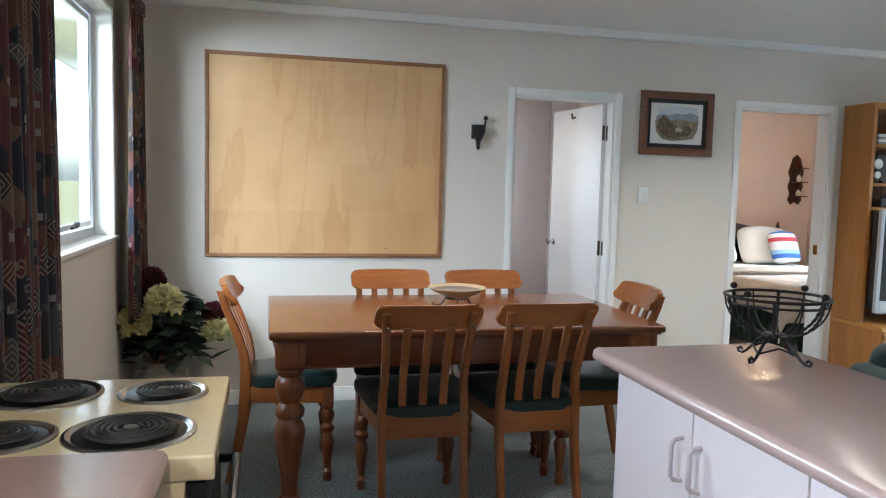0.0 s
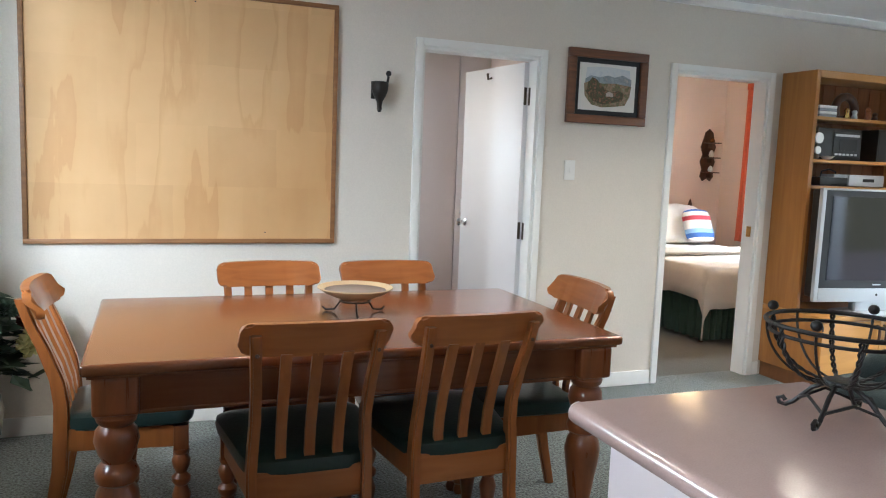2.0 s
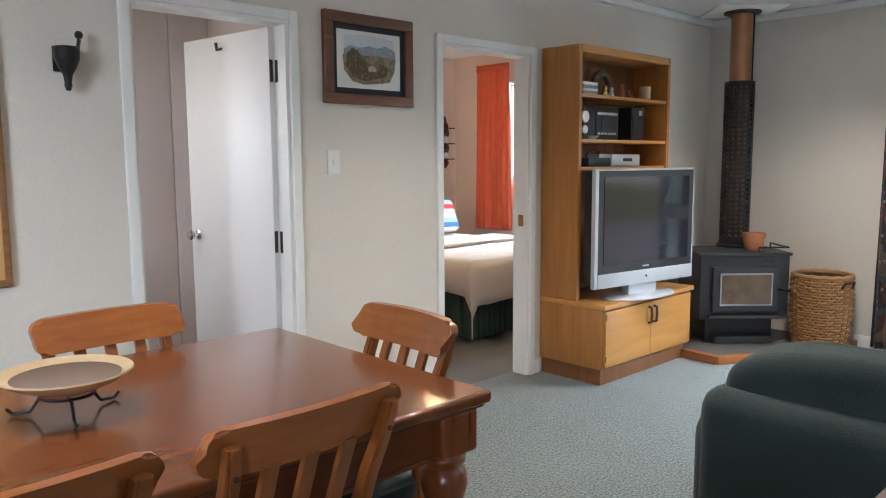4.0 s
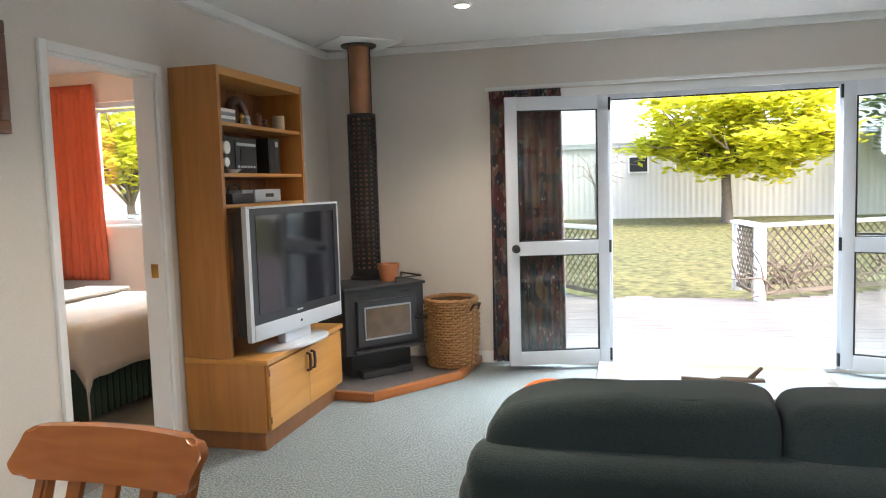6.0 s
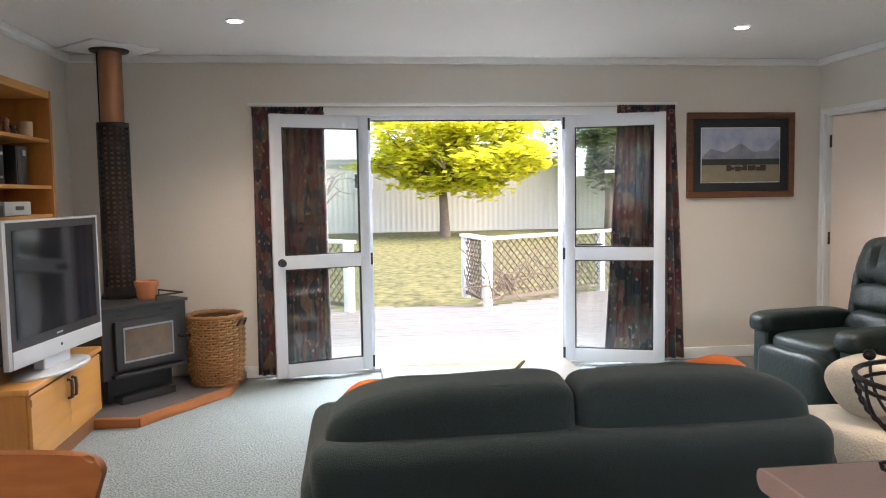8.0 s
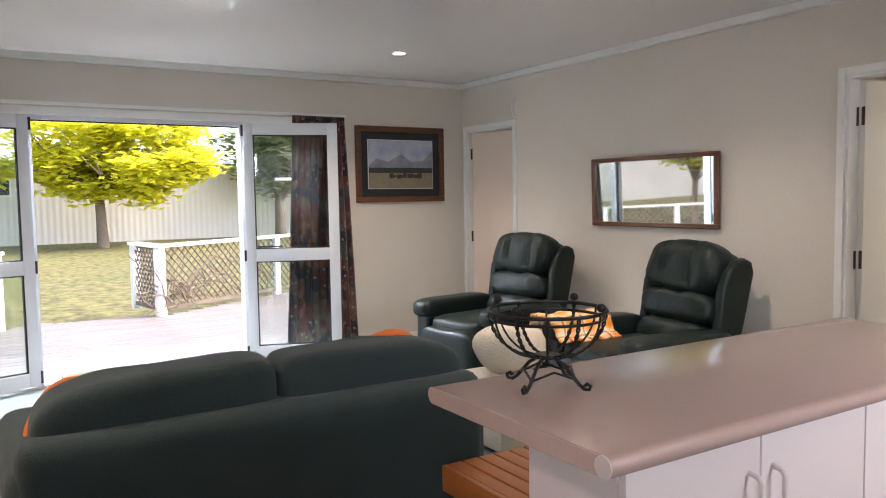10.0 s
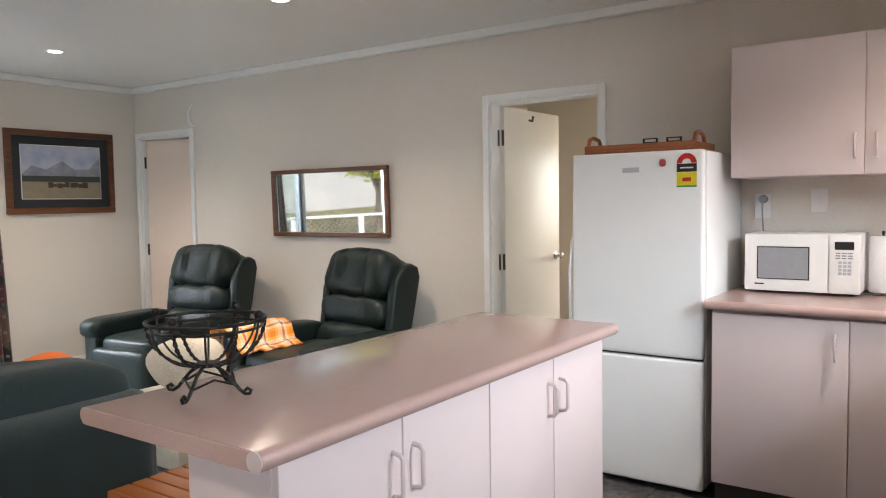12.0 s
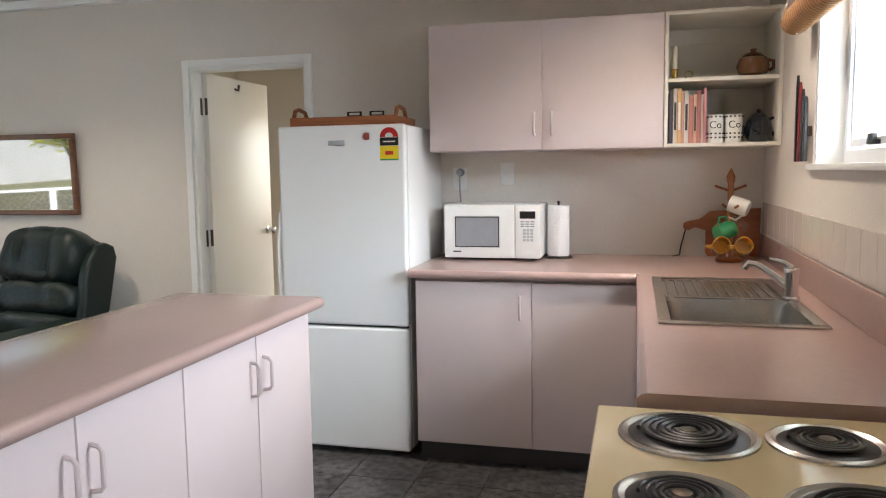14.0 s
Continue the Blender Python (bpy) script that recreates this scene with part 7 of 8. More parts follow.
def flower(px, py, pz, r, mt_, nm):
    """A full, ruffled bloom: layers of small crinkled petals over a ball."""
    bm = B()
    puff(bm, (px, py, pz), (r * 1.2, r * 1.2, r * 1.1), 1, 1, 12, 8, r * 0.1, px * 9)
    n = 110
    for i in range(n):
        z = 1 - 1.5 * (i + 0.5) / n
        a = i * 2.39996 + rnd.uniform(-0.2, 0.2)
        q = math.sqrt(max(0.0, 1 - z * z))
        d = Vector((q * math.cos(a), q * math.sin(a), z))
        s1 = d.cross(Vector((rnd.uniform(-1, 1), rnd.uniform(-1, 1), rnd.uniform(-1, 1)))).normalized()
        s2 = d.cross(s1)
        c0 = Vector((px, py, pz)) + d * r * 0.45
        w_ = r * rnd.uniform(0.22, 0.34)
        rim = [c0 + d * r * rnd.uniform(0.42, 0.62) + s1 * w_ * k + s2 * r * rnd.uniform(-0.1, 0.1) for k in (-1.0, -0.5, 0.0, 0.5, 1.0)]
        vs = [bm.verts.new(p) for p in rim]
        b0 = bm.verts.new(c0)
        for u, v in zip(vs, vs[1:]):
            bm.faces.new((b0, u, v))
    part(nm, bm, mt_, vs_, smooth=0)


flower(0.03, -0.2, 0.70, 0.10, M_PETALC, "flower")
flower(-0.13, -0.18, 0.58, 0.10, M_PETALC, "flower")
flower(0.29, -0.02, 0.5, 0.085, M_PETALC, "flower")
flower(-0.05, -0.05, 0.80, 0.075, M_PETALR, "flower")
flower(0.27, 0.02, 0.6, 0.07, M_PETALR, "flower")
flower(0.18, -0.1, 0.66, 0.05, M_LEAF, "flower")
bm = B()
for i in range(50):
    puff(bm, (rnd.uniform(-0.08, 0.1), -0.12 + rnd.uniform(-0.04, 0.03), 0.37 + rnd.uniform(-0.03, 0.05)), (0.015, 0.015, 0.015), 1, 1, 6, 4)
part("berries", bm, M_BERRY, vs_, "clusters of small reddish berries")


# ---- television unit ----
tv = thing("wall_unit", AT(4.13, 5.235, 0), "golden timber wall unit with open shelves and a low cupboard", "cabinet")
UD = N - 0.012 - 5.235
part("side", box(B(), 0, 0.03, 0, UD, 0.49, 2.0, 0.003), M_PINE, tv)
part("side", box(B(), 0.98, 1.01, 0, UD, 0.49, 2.0, 0.003), M_PINE, tv)
part("top", box(B(), 0.03, 0.98, 0, UD, 1.955, 2.0, 0.003), M_PINEX, tv)
for z in (1.27, 1.435, 1.70):
    part("shelf", box(B(), 0.03, 0.98, 0.01, UD, z, z + 0.02, 0.003), M_PINEX, tv)
# shade between the shelves is put into the boards' darker colour
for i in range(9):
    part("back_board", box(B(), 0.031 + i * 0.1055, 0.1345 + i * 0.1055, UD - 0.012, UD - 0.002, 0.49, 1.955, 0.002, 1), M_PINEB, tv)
part("body", box(B(), 0, 1.01, -0.185, UD, 0.1, 0.46, 0.003), M_PINE, tv)
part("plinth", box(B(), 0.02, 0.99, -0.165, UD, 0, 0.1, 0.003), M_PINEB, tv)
part("cupboard_top", box(B(), -0.004, 1.035, -0.205, UD - 0.002, 0.46, 0.488, 0.004), M_PINEX, tv)
for i in range(2):
    a = 0.015 + i * 0.492
    d = part("door", box(B(), a, a + 0.488, -0.204, -0.186, 0.115, 0.45, 0.003), M_PINEX, tv)
    hx = a + (0.46 if i == 0 else 0.028)
    part("handle", tube(B(), [(hx, -0.204, 0.32), (hx, -0.225, 0.325), (hx, -0.228, 0.37), (hx, -0.225, 0.415), (hx, -0.204, 0.42)], 0.009, 8), M_DARKWOOD, d, "oval dark wooden pull")
    for z in (0.15, 0.4):
        part("hinge", box(B(), (a - 0.006) if i == 0 else a + 0.482, (a + 0.006) if i == 0 else a + 0.494, -0.207, -0.2045, z, z + 0.035), M_BRONZE, d)

ty = thing("television", AT(4.13, 5.11, 0.489, 0, 0, -8.5), "silver-framed flat television on an oval stand", "television")
TVW, TVH0, TVH1 = 0.905, 0.085, 0.79
part("casing", box(B(), 0.01, TVW - 0.01, 0.03, 0.11, TVH0 + 0.02, TVH1 - 0.01, 0.02, 3), M_BLACK, ty)
part("bezel", box(B(), 0.0, TVW, 0.0, 0.03, TVH1 - 0.012, TVH1, 0.003), M_SILVER, ty)
part("bezel", box(B(), 0.0, 0.028, 0.0, 0.03, TVH0, TVH1 - 0.012, 0.003), M_SILVER, ty)
part("bezel", box(B(), TVW - 0.012, TVW, 0.0, 0.03, TVH0, TVH1 - 0.012, 0.003), M_SILVER, ty)
sb = part("speaker_bar", box(B(), 0.028, TVW - 0.012, -0.004, 0.03, TVH0, TVH0 + 0.085, 0.004), M_SILVER, ty)
part("standby_light", lathe(B(), [(0.008, 0), (0.007, 0.003), (0, 0.004)], 14, m=AT(TVW / 2, -0.0045, TVH0 + 0.045, 90, 0, 0)), M_BLACK, sb)
part("inner_bezel", box(B(), 0.028, TVW - 0.012, 0.002, 0.03, TVH0 + 0.085, TVH1 - 0.012), M_BLACK, ty)
part("screen", box(B(), 0.075, TVW - 0.055, -0.001, 0.0015, TVH0 + 0.135, TVH1 - 0.05), M_SCREEN, ty)
part("maker_mark", box(B(), TVW / 2 - 0.03, TVW / 2 + 0.03, 0.0008, 0.0016, TVH0 + 0.104, TVH0 + 0.113), M_SILVER, ty)
part("neck", box(B(), TVW / 2 - 0.13, TVW / 2 + 0.13, 0.02, 0.08, 0.018, TVH0 + 0.03, 0.01, 3), M_SILVER, ty)
part("stand_base", lathe(B(), [(1.0, 0.0), (1.0, 0.008), (0.94, 0.016), (0.0, 0.02)], 40, m=Matrix.Translation((TVW / 2, 0.05, 0)) @ Matrix.Diagonal((0.3, 0.135, 1, 1))), M_SILVER, ty, "oval silver foot")

vcr = thing("video_player", AT(4.3, 5.26, 1.30), "black and silver video player on top of the television", "video player")
vcr.matrix_basis = AT(4.36, 5.25, 1.291)
part("body", box(B(), 0, 0.43, 0, 0.1, 0, 0.075, 0.004), M_GREYGLASS, vcr)
part("front", box(B(), 0.12, 0.43, -0.012, 0, 0.002, 0.073, 0.003), M_SILVER, vcr)
part("display", box(B(), 0.24, 0.34, -0.0135, -0.0122, 0.03, 0.05), M_BLACK, vcr)
part("lower_deck", box(B(), -0.12, 0.11, -0.008, 0.1, 0, 0.055, 0.004), M_BLACK, vcr)
part("cable", tube(B(), [(-0.05, 0.06, 0.055), (-0.04, 0.06, 0.09), (0.02, 0.06, 0.105), (0.08, 0.06, 0.09), (0.1, 0.08, 0.06)], 0.005, 6), M_BLACK, vcr)

rad = thing("radio_cassette", AT(4.42, 5.29, 1.456), "black radio cassette player on the shelf", "radio")
part("body", box(B(), -0.2, 0.2, 0, 0.16, 0, 0.2, 0.01, 3), M_BLACK, rad)
part("deck", box(B(), -0.05, 0.18, -0.006, 0, 0.02, 0.18, 0.003), M_BURNER, rad)
for i in range(6):
    part("button", box(B(), -0.035 + i * 0.034, -0.012 + i * 0.034, -0.0095, -0.0065, 0.03, 0.042), M_SILVER, rad)
part("dial_strip", box(B(), -0.04, 0.17, -0.0095, -0.0065, 0.15, 0.165), M_SILVER, rad)
part("tape_door", box(B(), 0.0, 0.15, -0.0095, -0.0065, 0.06, 0.135), M_BLACK, rad)
sp = thing("loudspeaker", AT(4.84, 5.29, 1.456), "small black loudspeaker on the shelf", "loudspeaker")
part("cabinet", box(B(), -0.075, 0.075, 0, 0.15, 0, 0.21, 0.006), M_BLACK, sp)
part("badge", box(B(), 0.01, 0.045, -0.002, -0.0002, 0.16, 0.19), M_SILVER, sp)
part("grille", box(B(), -0.065, 0.0, -0.003, -0.0003, 0.015, 0.195), M_SEAL, sp)
cl = thing("small_clock", AT(4.19, 5.25, 1.4555), "small ornamental clock on a slim stand", "clock")
part("stand", lathe(B(), [(0.02, 0), (0.018, 0.03), (0.008, 0.05), (0.008, 0.2), (0, 0.21)], 12), M_BRONZE, cl)
part("dial", lathe(B(), [(0.034, 0), (0.034, 0.012), (0, 0.014)], 20, m=AT(0, -0.008, 0.13, 90, 0, 0)), M_CERAMIC, cl)
part("dial", lathe(B(), [(0.024, 0), (0.024, 0.01), (0, 0.012)], 20, m=AT(0, -0.008, 0.055, 90, 0, 0)), M_CERAMIC, cl)
sk = solid("small_dish", lathe(B(), [(0.02, 0), (0.045, 0.02), (0.042, 0.02), (0, 0.005)], 16, (4.3, 5.262, 1.4555)), M_CERAMIC, "small white dish on the shelf", "dish")
for i in range(4):
    solid("compact_disc_case", box(B(), 4.20, 4.345, 5.26, 5.38, 1.7205 + i * 0.018, 1.737 + i * 0.018, 0.001), M_WHITEMAT if i % 2 else M_GREYGLASS, "flat disc case in a low stack on the shelf", "disc case", "", "stack of disc cases")
hs = thing("carved_ornament", AT(4.5, 5.34, 1.7205), "dark carved wooden horseshoe ornament on the shelf", "ornament")
part("arch", tube(B(), [(0.085 * math.cos(radians(a)), 0, 0.06 + 0.085 * math.sin(radians(a))) for a in range(-30, 211, 20)], 0.026, 10), M_DARKWOOD, hs)
part("base", box(B(), -0.08, 0.08, -0.03, 0.03, 0, 0.02, 0.004), M_DARKWOOD, hs)
for x, h, mt_ in ((-0.03, 0.07, M_BRASS), (0.035, 0.06, M_SILVER), (0.13, 0.08, M_TRAY), (0.18, 0.05, M_DARKWOOD)):
    solid("small_figure", lathe(B(), [(0.018, 0), (0.02, h * 0.2), (0.012, h * 0.5), (0.018, h * 0.75), (0.01, h * 0.95), (0, h)], 12, (4.5 + x, 5.3 - abs(x) * 0.2, 1.7205)), mt_, "small turned ornament on the shelf", "ornament", "", "shelf ornaments")
mug("shelf_mug", AT(4.93, 5.30, 1.7205, 0, 0, 0), M_BOWL, "patterned cream mug on the top shelf", "", 0.085, 0.037)
br = thing("hanging_brass", AT(5.143, 5.3, 1.60), "brass and leather ornament hanging on the unit's side", "ornament")
part("strap", box(B(), -0.002, 0.004, -0.015, 0.015, -0.02, 0.14), M_TRAY, br)
part("bell", lathe(B(), [(0.02, -0.06), (0.022, -0.05), (0.012, -0.02), (0, -0.015)], 12, (0.02, 0, 0)), M_BRASS, br)

# ---- wood burner corner ----
HEARTH = [(5.16, N - 0.017), (5.10, 4.82), (5.72, 4.40), (E - 0.02, 4.36), (E - 0.02, N - 0.017)]
he = thing("hearth", AT(0, 0, 0), "slate hearth with a timber edge under the wood burner", "hearth")
part("slab", prism(B(), HEARTH, 0.0, 0.04), M_SLATE, he)
for a, b in ((HEARTH[0], HEARTH[1]), (HEARTH[1], HEARTH[2]), (HEARTH[2], HEARTH[3])):
    L = math.hypot(b[0] - a[0], b[1] - a[1])
    part("edge_trim", box(B(), -0.01, L + 0.01, -0.03, 0.022, 0, 0.055, 0.006), M_CHAIRX, he, "varnished timber edging", AT(a[0], a[1], 0, 0, 0, math.degrees(math.atan2(b[1] - a[1], b[0] - a[0]))))
wbn = thing("wood_burner", AT(5.605, 4.885, 0.041, 0, 0, -42), "dark grey steel wood burner with a glass door", "wood burner")
part("pedestal", box(B(), -0.24, 0.24, 0.08, 0.42, 0.0, 0.17, 0.006), M_BURNER, wbn)
part("ash_tray", box(B(), -0.2, 0.2, -0.015, 0.079, 0.0, 0.05, 0.006), M_BURNER, wbn)
part("body", box(B(), -0.315, 0.315, 0.0, 0.45, 0.17, 0.62, 0.01, 3), M_BURNER, wbn)
part("cook_plate", box(B(), -0.325, 0.325, -0.015, 0.46, 0.62, 0.64, 0.004), M_BURNER, wbn)
part("ash_lip", box(B(), -0.26, 0.26, -0.05, -0.001, 0.185, 0.205, 0.004), M_BURNER, wbn)
dd = part("door", box(B(), -0.235, 0.235, -0.03, -0.001, 0.225, 0.545, 0.008, 3), M_BURNER, wbn)
part("glass", box(B(), -0.175, 0.175, -0.0335, -0.0305, 0.285, 0.49), M_EMBER, dd, "smoke-browned door glass")
bm = B()
box(bm, -0.185, 0.185, -0.036, -0.0302, 0.49, 0.502)
box(bm, -0.185, 0.185, -0.036, -0.0302, 0.273, 0.285)
box(bm, -0.185, -0.175, -0.036, -0.0302, 0.285, 0.49)
box(bm, 0.175, 0.185, -0.036, -0.0302, 0.285, 0.49)
part("glass_trim", bm, M_GREYGLASS, dd, "pale metal trim round the glass", smooth=0)
part("latch", tube(B(), [(0.225, -0.03, 0.39), (0.245, -0.055, 0.385), (0.3, -0.06, 0.38)], 0.011, 8), M_IRON, dd)
for s in (-1, 1):
    part("air_vent", box(B(), s * 0.16 - 0.04, s * 0.16 + 0.04, -0.004, -0.0005, 0.575, 0.59), M_SEAL, wbn)
part("gallery_rail", tube(B(), [(0.1, 0.02, 0.64), (0.1, 0.02, 0.675), (0.31, 0.02, 0.675), (0.31, 0.3, 0.675), (0.31, 0.3, 0.64)], 0.006, 8), M_IRON, wbn)
fl = thing("flue", AT(5.93, 5.13, 0.0), "tall stove flue with a black perforated shield and copper upper pipe", "flue")
part("collar", lathe(B(), [(0.125, 0.682), (0.125, 0.7), (0.11, 0.71), (0.11, 0.72)], 24), M_FLUE, fl)
part("inner_pipe", lathe(B(), [(0.075, 0.7), (0.075, 2.385)], 24), M_COPPER, fl, "tarnished copper pipe")
bm = B()
na, nz = 26, 70
verts = [[bm.verts.new((0.105 * math.cos(radians(-220 + 290 * i / na)), 0.105 * math.sin(radians(-220 + 290 * i / na)), 0.715 + 1.175 * j / nz)) for i in range(na + 1)] for j in range(nz + 1)]
for j in range(nz):
    for i in range(na):
        if 6 <= i <= 20 and i % 2 == 0 and j % 2 == 1 and 2 < j < nz - 2:
            continue
        bm.faces.new((verts[j][i], verts[j][i + 1], verts[j + 1][i + 1], verts[j + 1][i]))
sd = part("perforated_shield", bm, M_FLUE, fl, "black perforated heat shield", AT(0, 0, 0, 0, 0, -90))
md = sd.modifiers.new("thickness", "SOLIDIFY")
md.thickness = 0.002
bm = B()
verts = [[bm.verts.new((0.1 * math.cos(radians(-35 + 110 * i / 10)), 0.1 * math.sin(radians(-35 + 110 * i / 10)), z)) for i in range(11)] for z in (1.89, 2.38)]
for i in range(10):
    bm.faces.new((verts[0][i], verts[0][i + 1], verts[1][i + 1], verts[1][i]))
sd = part("rear_shield", bm, M_FLUE, fl, "black rear shield")
md = sd.modifiers.new("thickness", "SOLIDIFY")
md.thickness = 0.002
part("ceiling_plate", box(B(), -0.24, 0.24, -0.24, 0.24, 2.386, 2.398, 0.003), M_TRIM, fl, "white ceiling plate", AT(0, 0, 0, 0, 0, 45))
part("ceiling_collar", lathe(B(), [(0.125, 2.372), (0.13, 2.385)], 24), M_BRONZE, fl)
po = thing("flower_pot", AT(5.80, 4.92, 0.682), "small terracotta pot standing on the wood burner", "pot")
part("pot", lathe(B(), [(0.055, 0), (0.07, 0.085), (0.078, 0.085), (0.082, 0.125), (0.074, 0.125), (0.065, 0.02), (0, 0.02)], 24), M_TERRA, po)


def woven_basket(x, y, z):
    ob = thing("log_basket", AT(x, y, z), "tall round cane log basket beside the wood burner", "basket")
    n = 22
    def rad_(t):
        return 0.168 + 0.026 * math.sin(t * math.pi * 0.75)
    # dark inner skin added so the gaps in the weave look shaded
    part("liner", lathe(B(), [(0.145, 0.004), (rad_(0.5) - 0.022, 0.25), (rad_(1) - 0.02, 0.48), (rad_(1) - 0.026, 0.48), (0.13, 0.02), (0, 0.018)], 30), M_CANEDARK, ob)
    bm = B()
    for i in range(n):
        a = 2 * math.pi * i / n
        tube(bm, [(rad_(t / 5) * math.cos(a), rad_(t / 5) * math.sin(a), 0.0 + 0.48 * t / 5) for t in range(6)], 0.007, 5)
    part("stake_frame", bm, M_CANE, ob)
    bm = B()
    rows = 25
    for j in range(rows):
        t = (j + 0.5) / rows
        pts = []
        for i in range(n * 4):
            a = 2 * math.pi * i / (n * 4)
            o = 0.009 * math.cos(a * n / 2 + math.pi * (j % 2))
            pts.append(((rad_(t) + o) * math.cos(a), (rad_(t) + o) * math.sin(a), 0.005 + 0.475 * t))
        tube(bm, pts, 0.0085, 6, True)
    part("weave", bm, M_CANE, ob)
    part("rim", tube(B(), [(rad_(1) * math.cos(a * 0.2094), rad_(1) * math.sin(a * 0.2094), 0.485 + 0.004 * (a % 2)) for a in range(30)], 0.016, 8, True), M_CANE, ob, "thick plaited rim")
    for s in (70, 250):
        a = radians(s)
        c, s_ = math.cos(a), math.sin(a)
        t_ = Vector((-s_, c, 0))
        b0 = Vector((c * 0.195, s_ * 0.195, 0))
        part("handle", tube(B(), [b0 - t_ * 0.05 + Vector((0, 0, 0.42)), b0 * 1.12 - t_ * 0.04 + Vector((0, 0, 0.46)), b0 * 1.12 + t_ * 0.04 + Vector((0, 0, 0.46)), b0 + t_ * 0.05 + Vector((0, 0, 0.42))], 0.01, 8), M_DARKWOOD, ob)


woven_basket(5.965, 4.5, 0.043)


# ---- sofa ----
so_ = thing("sofa", AT(2.60, 1.97, 0), "dark green fabric two-seat sofa with plump back cushions", "sofa")
SL = 1.72
part("base", box(B(), 0.06, 0.88, 0.06, SL - 0.06, 0.06, 0.30, 0.02, 3), M_SOFA, so_)
def soft_panel(bm, x0, x1, y0, y1, z0, z1, b=0.05):
    return box(bm, x0, x1, y0, y1, z0, z1, b, 5)
part("back", soft_panel(B(), 0.0, 0.20, 0.03, SL - 0.03, 0.08, 0.64, 0.085), M_SOFA, so_)
for y0 in (0.0, SL - 0.22):
    part("arm", soft_panel(B(), 0.02, 0.88, y0, y0 + 0.22, 0.08, 0.56, 0.095), M_SOFA, so_)
for i in range(2):
    y0 = 0.215 + i * 0.648
    part("seat_cushion", puff(B(), (0.55, y0 + 0.32, 0.38), (0.64, 0.65, 0.19), 0.3, 0.25, 32, 14, 0.01, i), M_SOFA, so_)
    # back cushions: tall, rounded at the outer top corner
    bm = B()
    c_ = (0.19, SL / 2 + (i - 0.5) * 0.785, 0.588)
    puff(bm, (0, 0, 0), (0.25, 0.785, 0.36), 0.34, 0.3, 40, 20, 0.012, i + 5)
    for v in bm.verts:
        v.co.z += -0.04 * ((v.co.y * (1 if i else -1)) / 0.39) ** 3 if v.co.z > 0 else 0
        v.co.z += 0.02 * (1 - (v.co.y / 0.39) ** 2) if v.co.z > 0.1 else 0
        v.co += Vector(c_)
    bc = part("back_cushion", bm, M_SOFA, so_)
    for dx in (-0.085, 0.085):
        pts = []
        for k in range(48):
            a = 2 * math.pi * k / 48
            cy, cz = math.cos(a), math.sin(a)
            y_ = math.copysign(abs(cy) ** 0.34, cy) * 0.372
            z_ = math.copysign(abs(cz) ** 0.34, cz) * 0.168
            if z_ > 0:
                z_ += -0.04 * ((y_ * (1 if i else -1)) / 0.39) ** 3
            if z_ > 0.1:
                z_ += 0.02 * (1 - (y_ / 0.39) ** 2)
            pts.append((c_[0] + dx, c_[1] + y_, c_[2] + z_))
        part("piping", tube(B(), pts, 0.006, 6, True), M_SOFA, bc, "corded seam")
for x in (0.12, 0.8):
    for y in (0.12, SL - 0.12):
        part("foot", lathe(B(), [(0.025, 0), (0.03, 0.06)], 12, (x, y, 0)), M_DARKWOOD, so_)
for y, z, rz, nm in ((3.44, 0.57, 15, "a"), (2.22, 0.605, -25, "b")):
    solid("scatter_cushion", puff(B(), (0, 0, 0), (0.14, 0.34, 0.34), 0.75, 0.5, 28, 16, 0.012, 3, AT(3.03, y, z, 0, -20, rz) @ AT(0, 0, 0, 18 if nm == "a" else -24, 0, 0)), M_ORANGE, "bright orange scatter cushion propped in the sofa corner", "cushion", "", "orange cushions")

# coffee table in front of the sofa
ct = thing("coffee_table", AT(4.22, 2.86, 0), "pale low coffee table with a glossy top", "table")
M_PALE = wood("pale_timber", (0.62, 0.56, 0.48), (0.54, 0.48, 0.40), 0.18, 1, 1.4, 0.6)
part("tabletop", box(B(), -0.29, 0.29, -0.52, 0.52, 0.41, 0.445, 0.008, 3), M_PALE, ct)
part("shelf", box(B(), -0.24, 0.24, -0.46, 0.46, 0.15, 0.17, 0.004), M_PALE, ct)
for sx in (-1, 1):
    for sy in (-1, 1):
        part("leg", box(B(), sx * 0.26 - 0.025, sx * 0.26 + 0.025, sy * 0.48 - 0.025, sy * 0.48 + 0.025, 0, 0.41, 0.004), M_PALE, ct)
bk = thing("driftwood_ornament", AT(4.13, 2.85, 0.446), "grey-brown twig ornament lying on the coffee table", "ornament")
for a, b in (((0, 0.15, 0.02), (0.02, 0.0, 0.012)), ((0.02, 0.0, 0.012), (0.0, -0.2, 0.02)), ((0.05, -0.02, 0.012), (0.02, -0.2, 0.02)), ((0.03, -0.14, 0.02), (0.02, -0.19, 0.075))):
    part("twig", tube(B(), [a, tuple((p + q) / 2 for p, q in zip(a, b)), b], 0.012, 7, taper=[1, 0.9, 0.6]), M_BARK, bk)

